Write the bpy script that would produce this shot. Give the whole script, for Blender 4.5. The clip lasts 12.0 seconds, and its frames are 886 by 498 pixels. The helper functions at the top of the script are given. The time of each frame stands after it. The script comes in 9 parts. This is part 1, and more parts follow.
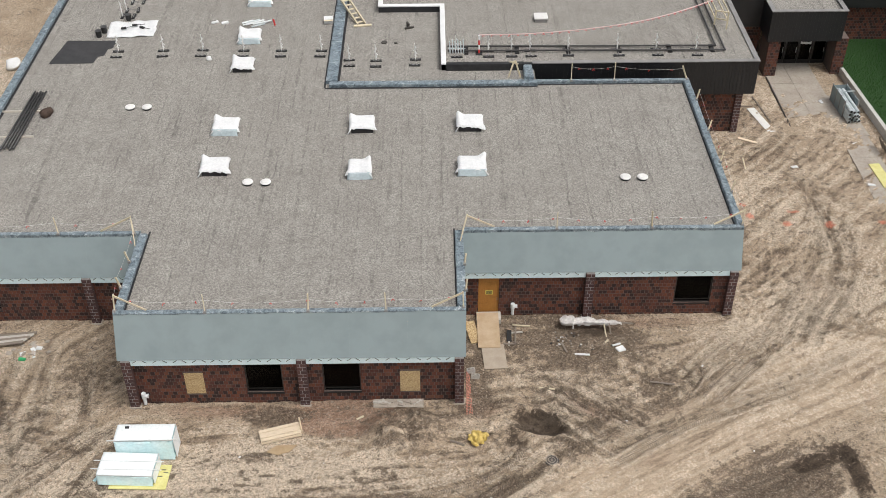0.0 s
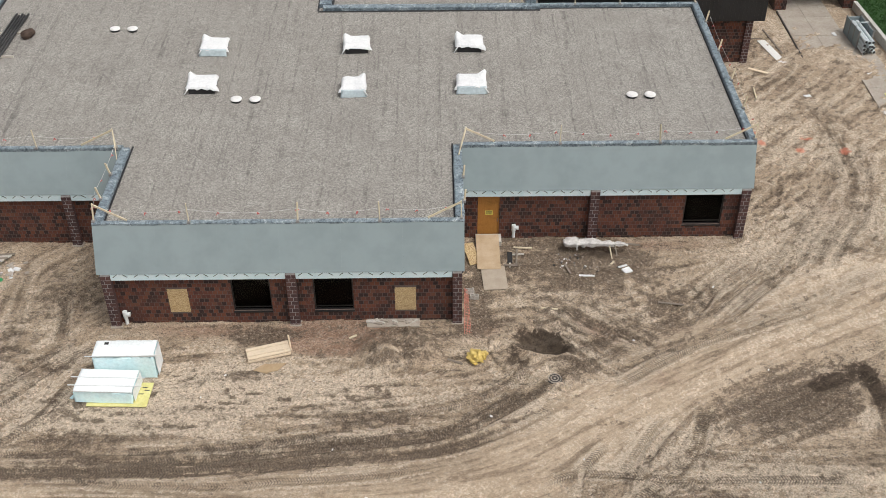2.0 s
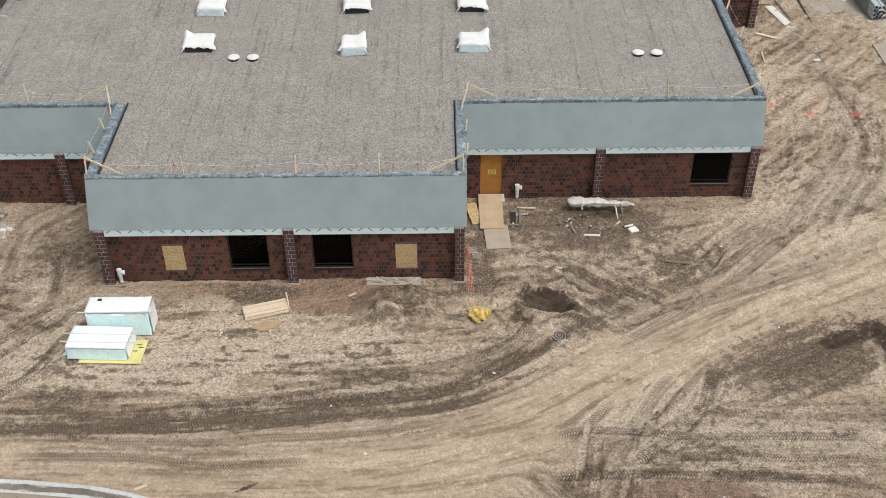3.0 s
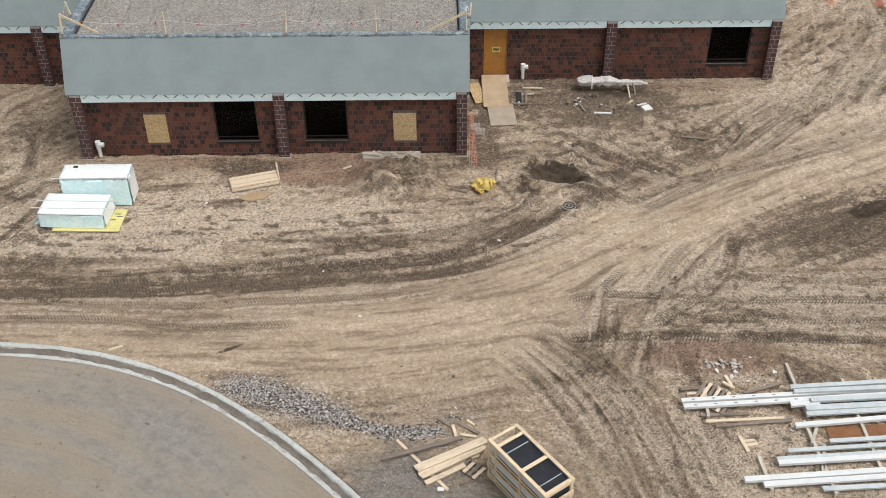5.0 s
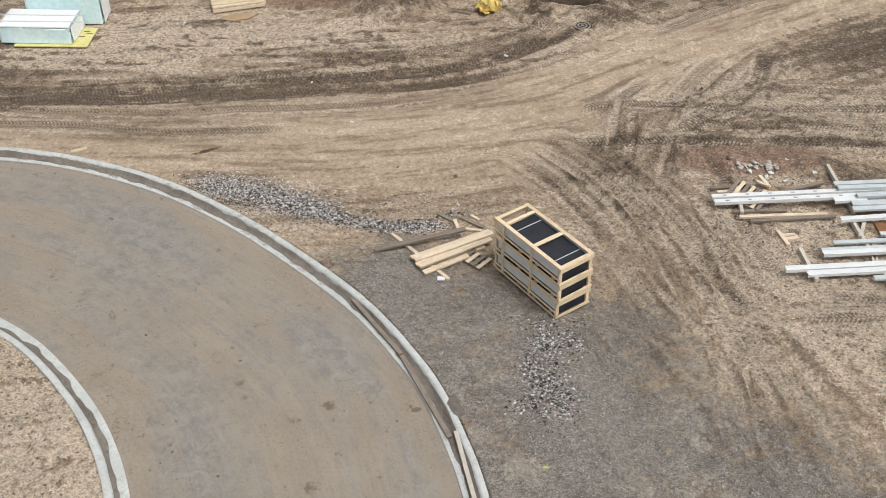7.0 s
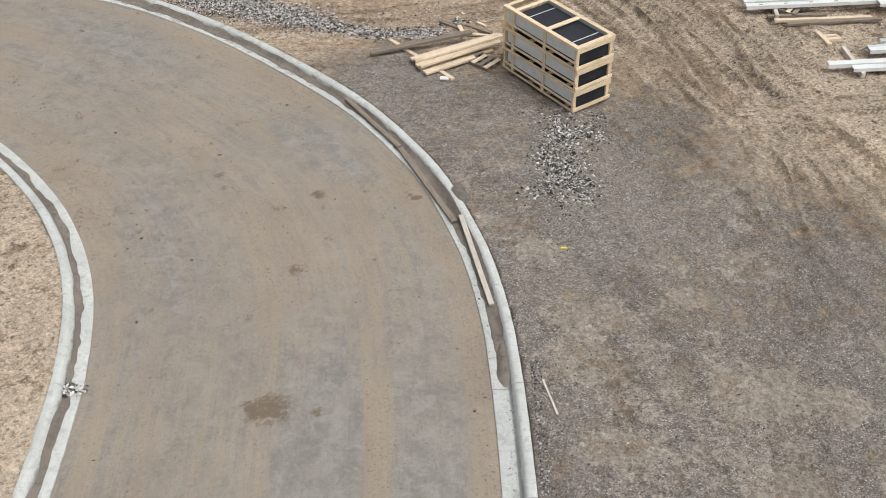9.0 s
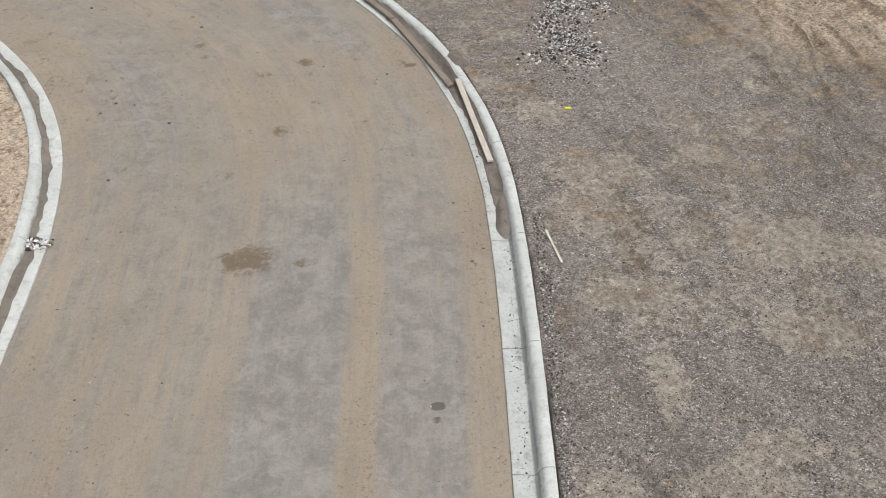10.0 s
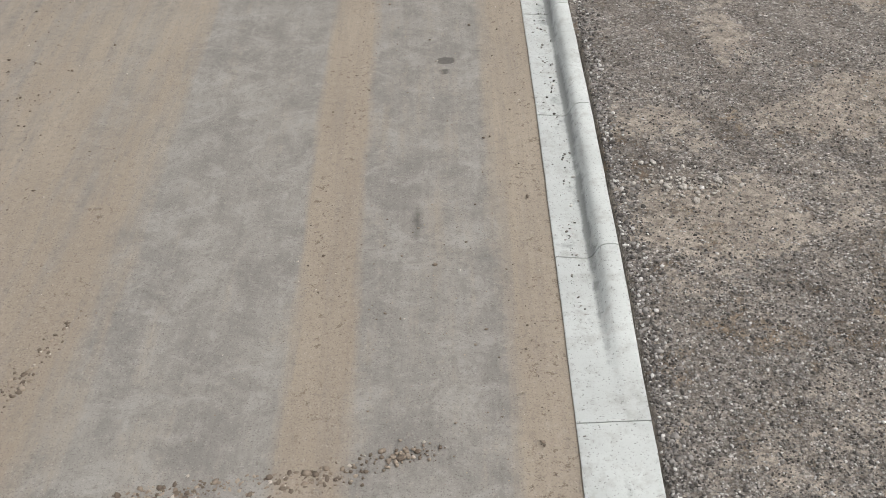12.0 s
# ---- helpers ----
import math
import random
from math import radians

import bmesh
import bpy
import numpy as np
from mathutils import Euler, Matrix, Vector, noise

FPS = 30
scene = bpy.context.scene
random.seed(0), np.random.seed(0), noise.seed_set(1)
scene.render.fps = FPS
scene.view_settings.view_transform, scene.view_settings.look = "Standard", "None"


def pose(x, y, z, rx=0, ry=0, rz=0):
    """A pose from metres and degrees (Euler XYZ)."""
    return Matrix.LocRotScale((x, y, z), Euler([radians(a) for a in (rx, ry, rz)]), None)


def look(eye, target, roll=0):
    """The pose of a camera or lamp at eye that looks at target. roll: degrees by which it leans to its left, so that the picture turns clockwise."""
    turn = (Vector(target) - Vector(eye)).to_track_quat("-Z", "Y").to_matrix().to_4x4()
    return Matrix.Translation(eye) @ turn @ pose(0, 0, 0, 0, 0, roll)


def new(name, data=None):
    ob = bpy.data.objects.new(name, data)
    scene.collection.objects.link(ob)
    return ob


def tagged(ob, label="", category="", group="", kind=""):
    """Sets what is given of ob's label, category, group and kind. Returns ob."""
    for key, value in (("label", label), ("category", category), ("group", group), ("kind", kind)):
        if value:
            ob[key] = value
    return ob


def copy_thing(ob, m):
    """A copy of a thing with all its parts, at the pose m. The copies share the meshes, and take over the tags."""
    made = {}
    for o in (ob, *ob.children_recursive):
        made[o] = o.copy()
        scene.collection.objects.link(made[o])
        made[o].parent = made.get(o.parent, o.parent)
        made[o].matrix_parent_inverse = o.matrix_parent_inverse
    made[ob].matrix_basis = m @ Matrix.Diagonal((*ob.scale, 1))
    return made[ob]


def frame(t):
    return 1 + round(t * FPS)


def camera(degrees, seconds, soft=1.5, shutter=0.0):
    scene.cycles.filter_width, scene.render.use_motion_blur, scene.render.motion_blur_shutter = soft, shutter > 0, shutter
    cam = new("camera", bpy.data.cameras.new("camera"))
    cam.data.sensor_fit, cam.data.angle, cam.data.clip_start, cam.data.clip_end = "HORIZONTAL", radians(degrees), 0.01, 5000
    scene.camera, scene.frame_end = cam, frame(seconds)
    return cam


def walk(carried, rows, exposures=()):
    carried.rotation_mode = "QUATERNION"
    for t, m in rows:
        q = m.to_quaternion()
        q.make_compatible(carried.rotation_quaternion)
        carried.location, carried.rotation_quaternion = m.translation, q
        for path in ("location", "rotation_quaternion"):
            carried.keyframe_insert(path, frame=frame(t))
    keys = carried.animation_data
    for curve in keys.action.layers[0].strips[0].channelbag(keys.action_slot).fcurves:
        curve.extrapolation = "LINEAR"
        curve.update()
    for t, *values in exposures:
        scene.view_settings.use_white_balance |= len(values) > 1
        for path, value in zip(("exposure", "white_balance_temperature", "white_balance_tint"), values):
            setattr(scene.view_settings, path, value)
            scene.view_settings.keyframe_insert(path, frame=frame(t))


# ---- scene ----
cam = camera(43.8, 12.0, soft=0.7)
PATH = [
    (0.0, (-0.983, -34.551, 36.038), (-0.968, -32.98, 34.801), -0.3),
    (0.5, (-0.936, -34.604, 34.979), (-0.922, -33.034, 33.74), -0.3),
    (1.0, (-0.87, -34.665, 33.789), (-0.858, -33.095, 32.55), -0.35),
    (1.5, (-0.849, -34.749, 32.685), (-0.836, -33.178, 31.447), -0.3),
    (2.0, (-0.819, -34.874, 31.625), (-0.807, -33.306, 30.385), -0.3),
    (2.5, (-0.763, -34.978, 30.603), (-0.755, -33.409, 29.362), -0.4),
    (4.5, (-0.799, -35.669, 25.446), (-0.795, -34.101, 24.204), -0.45),
    (5.0, (-0.847, -35.892, 23.763), (-0.841, -34.323, 22.523), -0.4),
    (5.5, (-0.85, -36.087, 22.089), (-0.845, -34.519, 20.847), -0.3),
    (6.0, (-0.875, -36.3, 20.27), (-0.871, -34.731, 19.028), -0.3),
    (6.5, (-0.899, -36.49, 18.684), (-0.895, -34.924, 17.44), -0.3),
    (7.0, (-0.906, -36.671, 17.073), (-0.9, -35.106, 15.827), -0.2),
    (9.0, (-0.802, -37.214, 12.221), (-0.815, -35.663, 10.958), -1.1),
    (9.5, (-0.763, -37.408, 11.019), (-0.779, -35.861, 9.752), -1.3),
    (10.0, (-0.728, -37.588, 9.707), (-0.746, -36.043, 8.437), -1.4),
    (10.5, (-0.723, -37.772, 8.449), (-0.745, -36.229, 7.177), -1.6),
    (11.0, (-0.784, -37.973, 7.117), (-0.808, -36.431, 5.844), -1.7),
    (11.5, (-0.855, -38.093, 6.213), (-0.88, -36.549, 4.943), -1.7),
    (12.0, (-0.834, -38.282, 5.281), (-0.864, -36.722, 4.03), -1.7),
]
walk(cam, [(t, look(e, a, r)) for t, e, a, r in PATH],
     exposures=[(0.0, -0.04, 6500, 10), (2.5, -0.05, 6500, 10), (4.5, -0.09, 6500, 10), (7.0, -0.10, 6500, 10), (8.8, -0.06, 6500, 10), (12.0, -0.04, 6500, 10)])

# ---- overcast daylight ----
world = bpy.data.worlds.new("overcast_sky")
scene.world = world
world.use_nodes = True
wn = world.node_tree.nodes
sky = wn.new("ShaderNodeTexSky")
sky.sky_type = 'NISHITA'
sky.sun_disc = False
sky.sun_elevation, sky.sun_rotation = radians(62), radians(125)
sky.air_density, sky.dust_density, sky.ozone_density = 1.0, 6.0, 1.0
hsv = wn.new("ShaderNodeHueSaturation")
hsv.inputs["Saturation"].default_value = 0.25
world.node_tree.links.new(sky.outputs[0], hsv.inputs["Color"])
world.node_tree.links.new(hsv.outputs[0], wn["Background"].inputs[0])
wn["Background"].inputs[1].default_value = 0.15
sun_data = bpy.data.lights.new("sun", 'SUN')
sun_data.energy, sun_data.angle, sun_data.color = 1.0, radians(22), (1.0, 0.97, 0.93)
sun = new("sun", sun_data)
SUN_EL, SUN_AZ = radians(62), radians(125)
sun.matrix_world = look((60 * math.cos(SUN_EL) * math.sin(SUN_AZ), 60 * math.cos(SUN_EL) * math.cos(SUN_AZ), 60 * math.sin(SUN_EL)), (0, 0, 0))


# ---- materials ----
class Nodes:
    """Builds one node material, a line a node."""

    def __init__(self, name):
        self.mat = bpy.data.materials.new(name)
        self.mat.use_nodes = True
        self.tree = self.mat.node_tree
        self.bsdf = self.tree.nodes["Principled BSDF"]
        self.coords = None
        self.seed = None

    def node(self, kind, **inputs):
        n = self.tree.nodes.new("ShaderNode" + kind)
        for k, v in inputs.items():
            self.put(n.inputs[k.replace("_", " ")], v)
        return n

    def put(self, socket, v):
        if isinstance(v, bpy.types.NodeSocket):
            self.tree.links.new(v, socket)
        elif isinstance(v, (tuple, list)) and len(v) == 3 and socket.type == 'RGBA':
            socket.default_value = (*v, 1)
        else:
            socket.default_value = v

    def at(self, scale=(1, 1, 1), shift=False):
        """Object coordinates, stretched; shift: another place for each object."""
        if self.coords is None:
            self.coords = self.node("TexCoord").outputs["Object"]
        out = self.coords
        if shift:
            if self.seed is None:
                self.seed = self.node("ObjectInfo").outputs["Random"]
            m = self.tree.nodes.new("ShaderNodeMath")
            m.operation = 'MULTIPLY'
            self.put(m.inputs[0], self.seed)
            m.inputs[1].default_value = 37.0
            a = self.tree.nodes.new("ShaderNodeVectorMath")
            a.operation = 'ADD'
            self.put(a.inputs[0], out)
            self.put(a.inputs[1], m.outputs[0])
            out = a.outputs[0]
        mp = self.tree.nodes.new("ShaderNodeMapping")
        self.put(mp.inputs["Vector"], out)
        mp.inputs["Scale"].default_value = scale
        return mp.outputs[0]

    def noise(self, scale, detail=4, rough=0.6, vec=None, distortion=0.0):
        n = self.node("TexNoise", Scale=scale, Detail=detail, Roughness=rough, Distortion=distortion)
        self.put(n.inputs["Vector"], vec if vec is not None else self.at())
        return n.outputs["Fac"]

    def cells(self, scale, vec=None, out="Color", rand=1.0):
        n = self.node("TexVoronoi", Scale=scale, Randomness=rand)
        self.put(n.inputs["Vector"], vec if vec is not None else self.at())
        return n.outputs[out]

    def ramp(self, fac, *stops):
        n = self.tree.nodes.new("ShaderNodeValToRGB")
        e = n.color_ramp.elements
        while len(e) < len(stops):
            e.new(0.5)
        for el, (p, c) in zip(e, stops):
            el.position = p
            el.color = (*c, 1) if isinstance(c, (tuple, list)) else (c, c, c, 1)
        self.put(n.inputs[0], fac)
        return n.outputs[0]

    def mix(self, fac, a, b, how='MIX'):
        n = self.tree.nodes.new("ShaderNodeMix")
        n.data_type, n.blend_type = 'RGBA', how
        self.put(n.inputs[0], fac)
        self.put(n.inputs[6], a)
        self.put(n.inputs[7], b)
        return n.outputs[2]

    def math(self, how, a, b=0.0, clamp=False):
        n = self.tree.nodes.new("ShaderNodeMath")
        n.operation, n.use_clamp = how, clamp
        self.put(n.inputs[0], a)
        self.put(n.inputs[1], b)
        return n.outputs[0]

    def attr(self, name):
        n = self.tree.nodes.new("ShaderNodeAttribute")
        n.attribute_name = name
        return n.outputs["Fac"]

    def random(self):
        return self.node("ObjectInfo").outputs["Random"]

    def island(self):
        return self.node("NewGeometry").outputs["Random Per Island"]

    def bump(self, height, strength=0.5, distance=0.02):
        n = self.node("Bump", Strength=strength, Distance=distance)
        self.put(n.inputs["Height"], height)
        self.put(self.bsdf.inputs["Normal"], n.outputs[0])

    def done(self, color, rough=0.9, metal=0.0, spec=None):
        self.put(self.bsdf.inputs["Base Color"], color)
        self.put(self.bsdf.inputs["Roughness"], rough)
        self.put(self.bsdf.inputs["Metallic"], metal)
        if spec is not None:
            self.put(self.bsdf.inputs["Specular IOR Level"], spec)
        return self.mat


def earth_material():
    """Sandy site soil: tan, with damp and relief-shaded, pale, red and gravelly stretches given by the ground's own
    attributes.
    """
    m = Nodes("site_soil")
    big = m.noise(0.35, 5, 0.6)
    mid = m.noise(2.4, 7, 0.72)
    fine = m.noise(9, 6, 0.75)
    grit = m.noise(30, 4, 0.72)
    grain = m.noise(85, 3, 0.7)
    rough = m.attr("rough")
    base = m.ramp(big, (0.35, (0.365, 0.276, 0.192)), (0.52, (0.425, 0.328, 0.232)), (0.68, (0.475, 0.376, 0.274)))
    base = m.mix(m.math('MULTIPLY', m.math('SUBTRACT', 1.0, rough), 0.75), base, (0.475, 0.372, 0.266))
    base = m.mix(m.math('MULTIPLY', m.ramp(mid, (0.38, 1.0), (0.52, 0.0)), 0.25), base, (0.25, 0.184, 0.125))
    base = m.mix(m.math('MULTIPLY', m.ramp(mid, (0.50, 0.0), (0.64, 1.0)), 0.25), base, (0.49, 0.400, 0.305))
    # soil drawn out by wheels and blades
    way = m.tree.nodes.new("ShaderNodeCombineXYZ")
    m.put(way.inputs[0], m.math('MULTIPLY', m.attr("tread_across"), 1.9))
    m.put(way.inputs[1], m.math('MULTIPLY', m.attr("tread_along"), 0.55))
    scrape = m.math('MULTIPLY', m.math('SUBTRACT', m.noise(3.0, 6, 0.72, way.outputs[0]), 0.5), m.math('MULTIPLY', m.attr("beside"), 5.0))
    drawn = m.math('ADD', m.math('ADD', m.attr("drawn"), scrape), m.math('MULTIPLY', m.math('SUBTRACT', fine, 0.5), 3.0))
    base = m.mix(m.math('MULTIPLY', m.ramp(m.math('MULTIPLY', drawn, 0.5), (0.18, 0.0), (0.62, 1.0)), 0.62), base, (0.195, 0.142, 0.098))
    base = m.mix(m.math('MULTIPLY', m.ramp(m.math('MULTIPLY', drawn, -0.5), (0.18, 0.0), (0.62, 1.0)), 0.42), base, (0.55, 0.452, 0.345))
    break_up = m.math('ADD', m.math('MULTIPLY', mid, 1.0), m.math('MULTIPLY', fine, 0.9))
    wob = m.math('MULTIPLY', m.math('SUBTRACT', break_up, 0.95), 2.3)

    def spread(name, lo, hi, k=1.0):
        return m.ramp(m.math('ADD', m.attr(name), m.math('MULTIPLY', wob, k)), (lo, 0.0), (hi, 1.0))
    pale = m.mix(m.ramp(fine, (0.35, 0.0), (0.65, 1.0)), (0.46, 0.367, 0.270), (0.69, 0.585, 0.46))
    base = m.mix(m.math('MULTIPLY', spread("pale", 0.26, 0.50, 1.35), 0.9), base, pale)
    red = m.mix(m.ramp(mid, (0.4, 0.0), (0.6, 1.0)), (0.23, 0.135, 0.09), (0.37, 0.245, 0.175))
    base = m.mix(m.math('MULTIPLY', spread("red", 0.3, 0.8, 0.7), 0.85), base, red)
    # one dark tone for damp soil and for painted shade in ruts and hollows
    damp_shade = m.mix(m.ramp(fine, (0.35, 0.0), (0.65, 1.0)), (0.062, 0.044, 0.031), (0.168, 0.122, 0.084))
    base = m.mix(m.math('MULTIPLY', spread("damp_shade", 0.28, 0.56, 1.35), 0.86), base, damp_shade)
    # tyre lugs: a herringbone along each wheel line, shade of its hollows put into the colour
    te = m.math('ABSOLUTE', m.attr("tread_across"))
    ph = m.math('ADD', m.math('MULTIPLY', m.attr("tread_along"), 9.2), m.math('MULTIPLY', te, 1.0))
    lug = m.math('SINE', m.math('MULTIPLY', ph, 2 * math.pi))
    worn = m.math('MULTIPLY', m.attr("tread"), m.ramp(m.math('ADD', mid, m.math('MULTIPLY', fine, 0.5)), (0.58, 0.0), (0.78, 1.0)))
    lug_shade = m.math('MULTIPLY', m.ramp(lug, (0.1, 0.0), (0.5, 1.0)), m.math('MULTIPLY', worn, 1.0))
    base = m.mix(lug_shade, base, m.mix(0.62, base, (0.06, 0.045, 0.033)))
    ribs = m.math('SINE', m.math('MULTIPLY', m.attr("tread_across"), 8.5))
    base = m.mix(m.math('MULTIPLY', m.ramp(ribs, (0.2, 0.0), (0.8, 1.0)), m.math('MULTIPLY', m.attr("tread"), 0.35)), base, (0.17, 0.126, 0.088))
    # crumbs, and the shade in the pits between them put into the colour
    pit_shade = m.math('MULTIPLY', m.ramp(fine, (0.36, 1.0), (0.43, 0.0)), m.math('MULTIPLY', rough, 0.7))
    base = m.mix(pit_shade, base, (0.115, 0.088, 0.064))
    lumps = m.math('MULTIPLY', m.ramp(fine, (0.54, 0.0), (0.64, 1.0)), m.math('MULTIPLY', rough, 0.6))
    base = m.mix(lumps, base, (0.52, 0.445, 0.36))
    # scattered dark clods and damp crumbs
    for size, share, k in ((5.5, 0.55, 0.8), (12.0, 0.45, 0.7)):
        pick = m.tree.nodes.new("ShaderNodeSeparateColor")
        warp = m.tree.nodes.new("ShaderNodeVectorMath")
        warp.operation = 'MULTIPLY_ADD'
        m.put(warp.inputs[0], m.node("TexNoise", Scale=size * 2.0, Detail=3.0).outputs["Color"])
        warp.inputs[1].default_value = (0.9 / size,) * 3
        m.put(warp.inputs[2], m.at())
        m.put(pick.inputs[0], m.cells(size, warp.outputs[0]))
        lump = m.math('MULTIPLY', m.ramp(m.cells(size, warp.outputs[0], "Distance"), (0.14, 1.0), (0.24, 0.0)), m.ramp(m.math('ADD', pick.outputs[0], m.math('MULTIPLY', m.math('SUBTRACT', mid, 0.5), 1.6)), (1 - share, 0.0), (1.05 - share, 1.0)))
        base = m.mix(m.math('MULTIPLY', lump, m.math('MULTIPLY', rough, k)), base, (0.135, 0.100, 0.070))
    # crushed stone trodden into the soil
    stone = m.cells(48)
    sv = m.tree.nodes.new("ShaderNodeSeparateColor")
    m.put(sv.inputs[0], stone)
    stone_col = m.ramp(sv.outputs[0], (0.0, (0.105, 0.097, 0.088)), (0.5, (0.270, 0.250, 0.229)), (0.84, (0.43, 0.405, 0.376)), (1.0, (0.70, 0.68, 0.65)))
    dust = m.mix(m.ramp(grit, (0.35, 0.0), (0.65, 1.0)), (0.205, 0.184, 0.162), (0.40, 0.360, 0.314))
    gravel_col = m.mix(m.ramp(break_up, (0.87, 0.0), (1.10, 0.7)), stone_col, dust)
    gravel_col = m.mix(m.math('MULTIPLY', m.ramp(mid, (0.36, 1.0), (0.47, 0.0)), 0.25), gravel_col, (0.105, 0.095, 0.086))
    gravel_col = m.mix(m.math('MULTIPLY', m.ramp(m.math('MULTIPLY', drawn, 0.5), (0.15, 0.0), (0.9, 1.0)), 0.4), gravel_col, (0.15, 0.128, 0.108))
    gravel_col = m.mix(m.math('MULTIPLY', m.ramp(m.math('MULTIPLY', drawn, -0.5), (0.15, 0.0), (0.9, 1.0)), 0.35), gravel_col, (0.39, 0.342, 0.29))
    # shade in the gaps between stones, put into the colour
    gaps = m.ramp(m.cells(48, out="Distance"), (0.42, 0.0), (0.75, 0.55))
    gravel_col = m.mix(gaps, gravel_col, (0.085, 0.075, 0.066))
    gravel_col = m.mix(m.math('MULTIPLY', spread("dusty", 0.24, 0.60, 1.2), 0.8), gravel_col, m.mix(m.ramp(fine, (0.38, 0.0), (0.62, 1.0)), (0.30, 0.259, 0.216), (0.48, 0.422, 0.354)))
    g = spread("gravel", 0.35, 0.75, 0.8)
    base = m.mix(m.math('MULTIPLY', g, 0.95), base, gravel_col)
    base = m.mix(m.math('MULTIPLY', m.ramp(grit, (0.33, 1.0), (0.41, 0.0)), m.math('ADD', 0.25, m.math('MULTIPLY', rough, 0.35))), base, (0.12, 0.094, 0.070))
    base = m.mix(m.math('MULTIPLY', m.ramp(grain, (0.55, 0.0), (0.67, 1.0)), 0.42), base, (0.52, 0.46, 0.39))
    # crumbs of many tones
    crumb = m.tree.nodes.new("ShaderNodeSeparateColor")
    m.put(crumb.inputs[0], m.cells(26))
    speck = m.tree.nodes.new("ShaderNodeSeparateColor")
    m.put(speck.inputs[0], m.cells(62))
    clump = m.tree.nodes.new("ShaderNodeSeparateColor")
    m.put(clump.inputs[0], m.cells(13))
    tone = m.math('MULTIPLY', m.math('ADD', m.math('ADD', m.math('MULTIPLY', m.math('SUBTRACT', crumb.outputs[0], 0.5), 0.8), m.math('MULTIPLY', m.math('SUBTRACT', clump.outputs[0], 0.5), 0.55)), m.math('ADD', m.math('MULTIPLY', m.math('SUBTRACT', speck.outputs[0], 0.5), 0.5), m.math('MULTIPLY', m.math('SUBTRACT', m.noise(6.5, 4, 0.68), 0.5), 1.2))), m.math('ADD', 0.22, m.math('MULTIPLY', rough, 0.42)))
    base = m.mix(1.0, base, m.math('ADD', 1.02, tone), 'MULTIPLY')
    wet_shade = m.mix(m.ramp(fine, (0.35, 0.0), (0.65, 1.0)), (0.030, 0.022, 0.016), (0.095, 0.069, 0.049))
    base = m.mix(m.math('MULTIPLY', spread("wet_shade", 0.45, 0.65, 0.5), 0.9), base, wet_shade)
    spray = m.math('ADD', m.attr("paint"), m.math('MULTIPLY', m.math('SUBTRACT', fine, 0.5), 2.0))
    base = m.mix(m.math('MULTIPLY', m.ramp(spray, (0.45, 0.0), (0.8, 1.0)), 0.6), base, (0.72, 0.20, 0.12))
    h = m.math('ADD', m.math('MULTIPLY', m.math('MULTIPLY', fine, 1.6), m.math('ADD', rough, 0.1)), m.math('MULTIPLY', grit, 0.5))
    h = m.math('SUBTRACT', h, m.math('MULTIPLY', drawn, 0.22))
    h = m.math('ADD', h, m.math('MULTIPLY', m.math('MULTIPLY', sv.outputs[1], g), 0.6))
    h = m.math('SUBTRACT', h, m.math('MULTIPLY', m.math('MULTIPLY', lug, worn), 0.25))
    m.bump(h, 1.0, 0.07)
    return m.done(base, 0.95, spec=0.2)


def simple(name, c1, c2, scale=6.0, rough=0.7, metal=0.0, bump=0.2, grain=60.0, shift=True, spec=None):
    """Two tones blended by noise at two scales."""
    m = Nodes(name)
    v = m.at(shift=shift)
    a, b = m.noise(scale, 5, 0.65, v), m.noise(grain, 3, 0.6, v)
    col = m.mix(m.ramp(a, (0.3, 0.0), (0.7, 1.0)), c1, c2)
    col = m.mix(m.math('MULTIPLY', m.ramp(b, (0.35, 1.0), (0.6, 0.0)), 0.25), col, tuple(0.6 * c for c in c1))
    m.bump(m.math('ADD', a, b), bump, 0.01)
    r = m.math('ADD', rough - 0.08, m.math('MULTIPLY', a, 0.16))
    return m.done(col, r, metal, spec)


def wood_material(name, c1, c2, along=(1.5, 14, 14), rough=0.75):
    """Sawn timber with grain along x."""
    m = Nodes(name)
    v = m.at(along, shift=True)
    g = m.noise(3.0, 6, 0.65, v, 0.6)
    tone = m.random()
    col = m.mix(m.ramp(g, (0.3, 0.0), (0.7, 1.0)), c1, c2)
    col = m.mix(m.math('MULTIPLY', tone, 0.28), col, tuple(0.55 * c for c in c1))
    knots = m.ramp(m.cells(5.0, m.at((1, 3, 3), True), "Distance"), (0.03, 1.0), (0.09, 0.0))
    col = m.mix(m.math('MULTIPLY', knots, 0.5), col, (0.12, 0.07, 0.035))
    col = m.mix(m.math('MULTIPLY', m.ramp(m.noise(2.4, 5, 0.75, m.at((1, 2, 2), True)), (0.52, 0.0), (0.66, 1.0)), 0.35), col, tuple(0.42 * c for c in c1))
    m.bump(g, 0.35, 0.006)
    return m.done(col, rough)


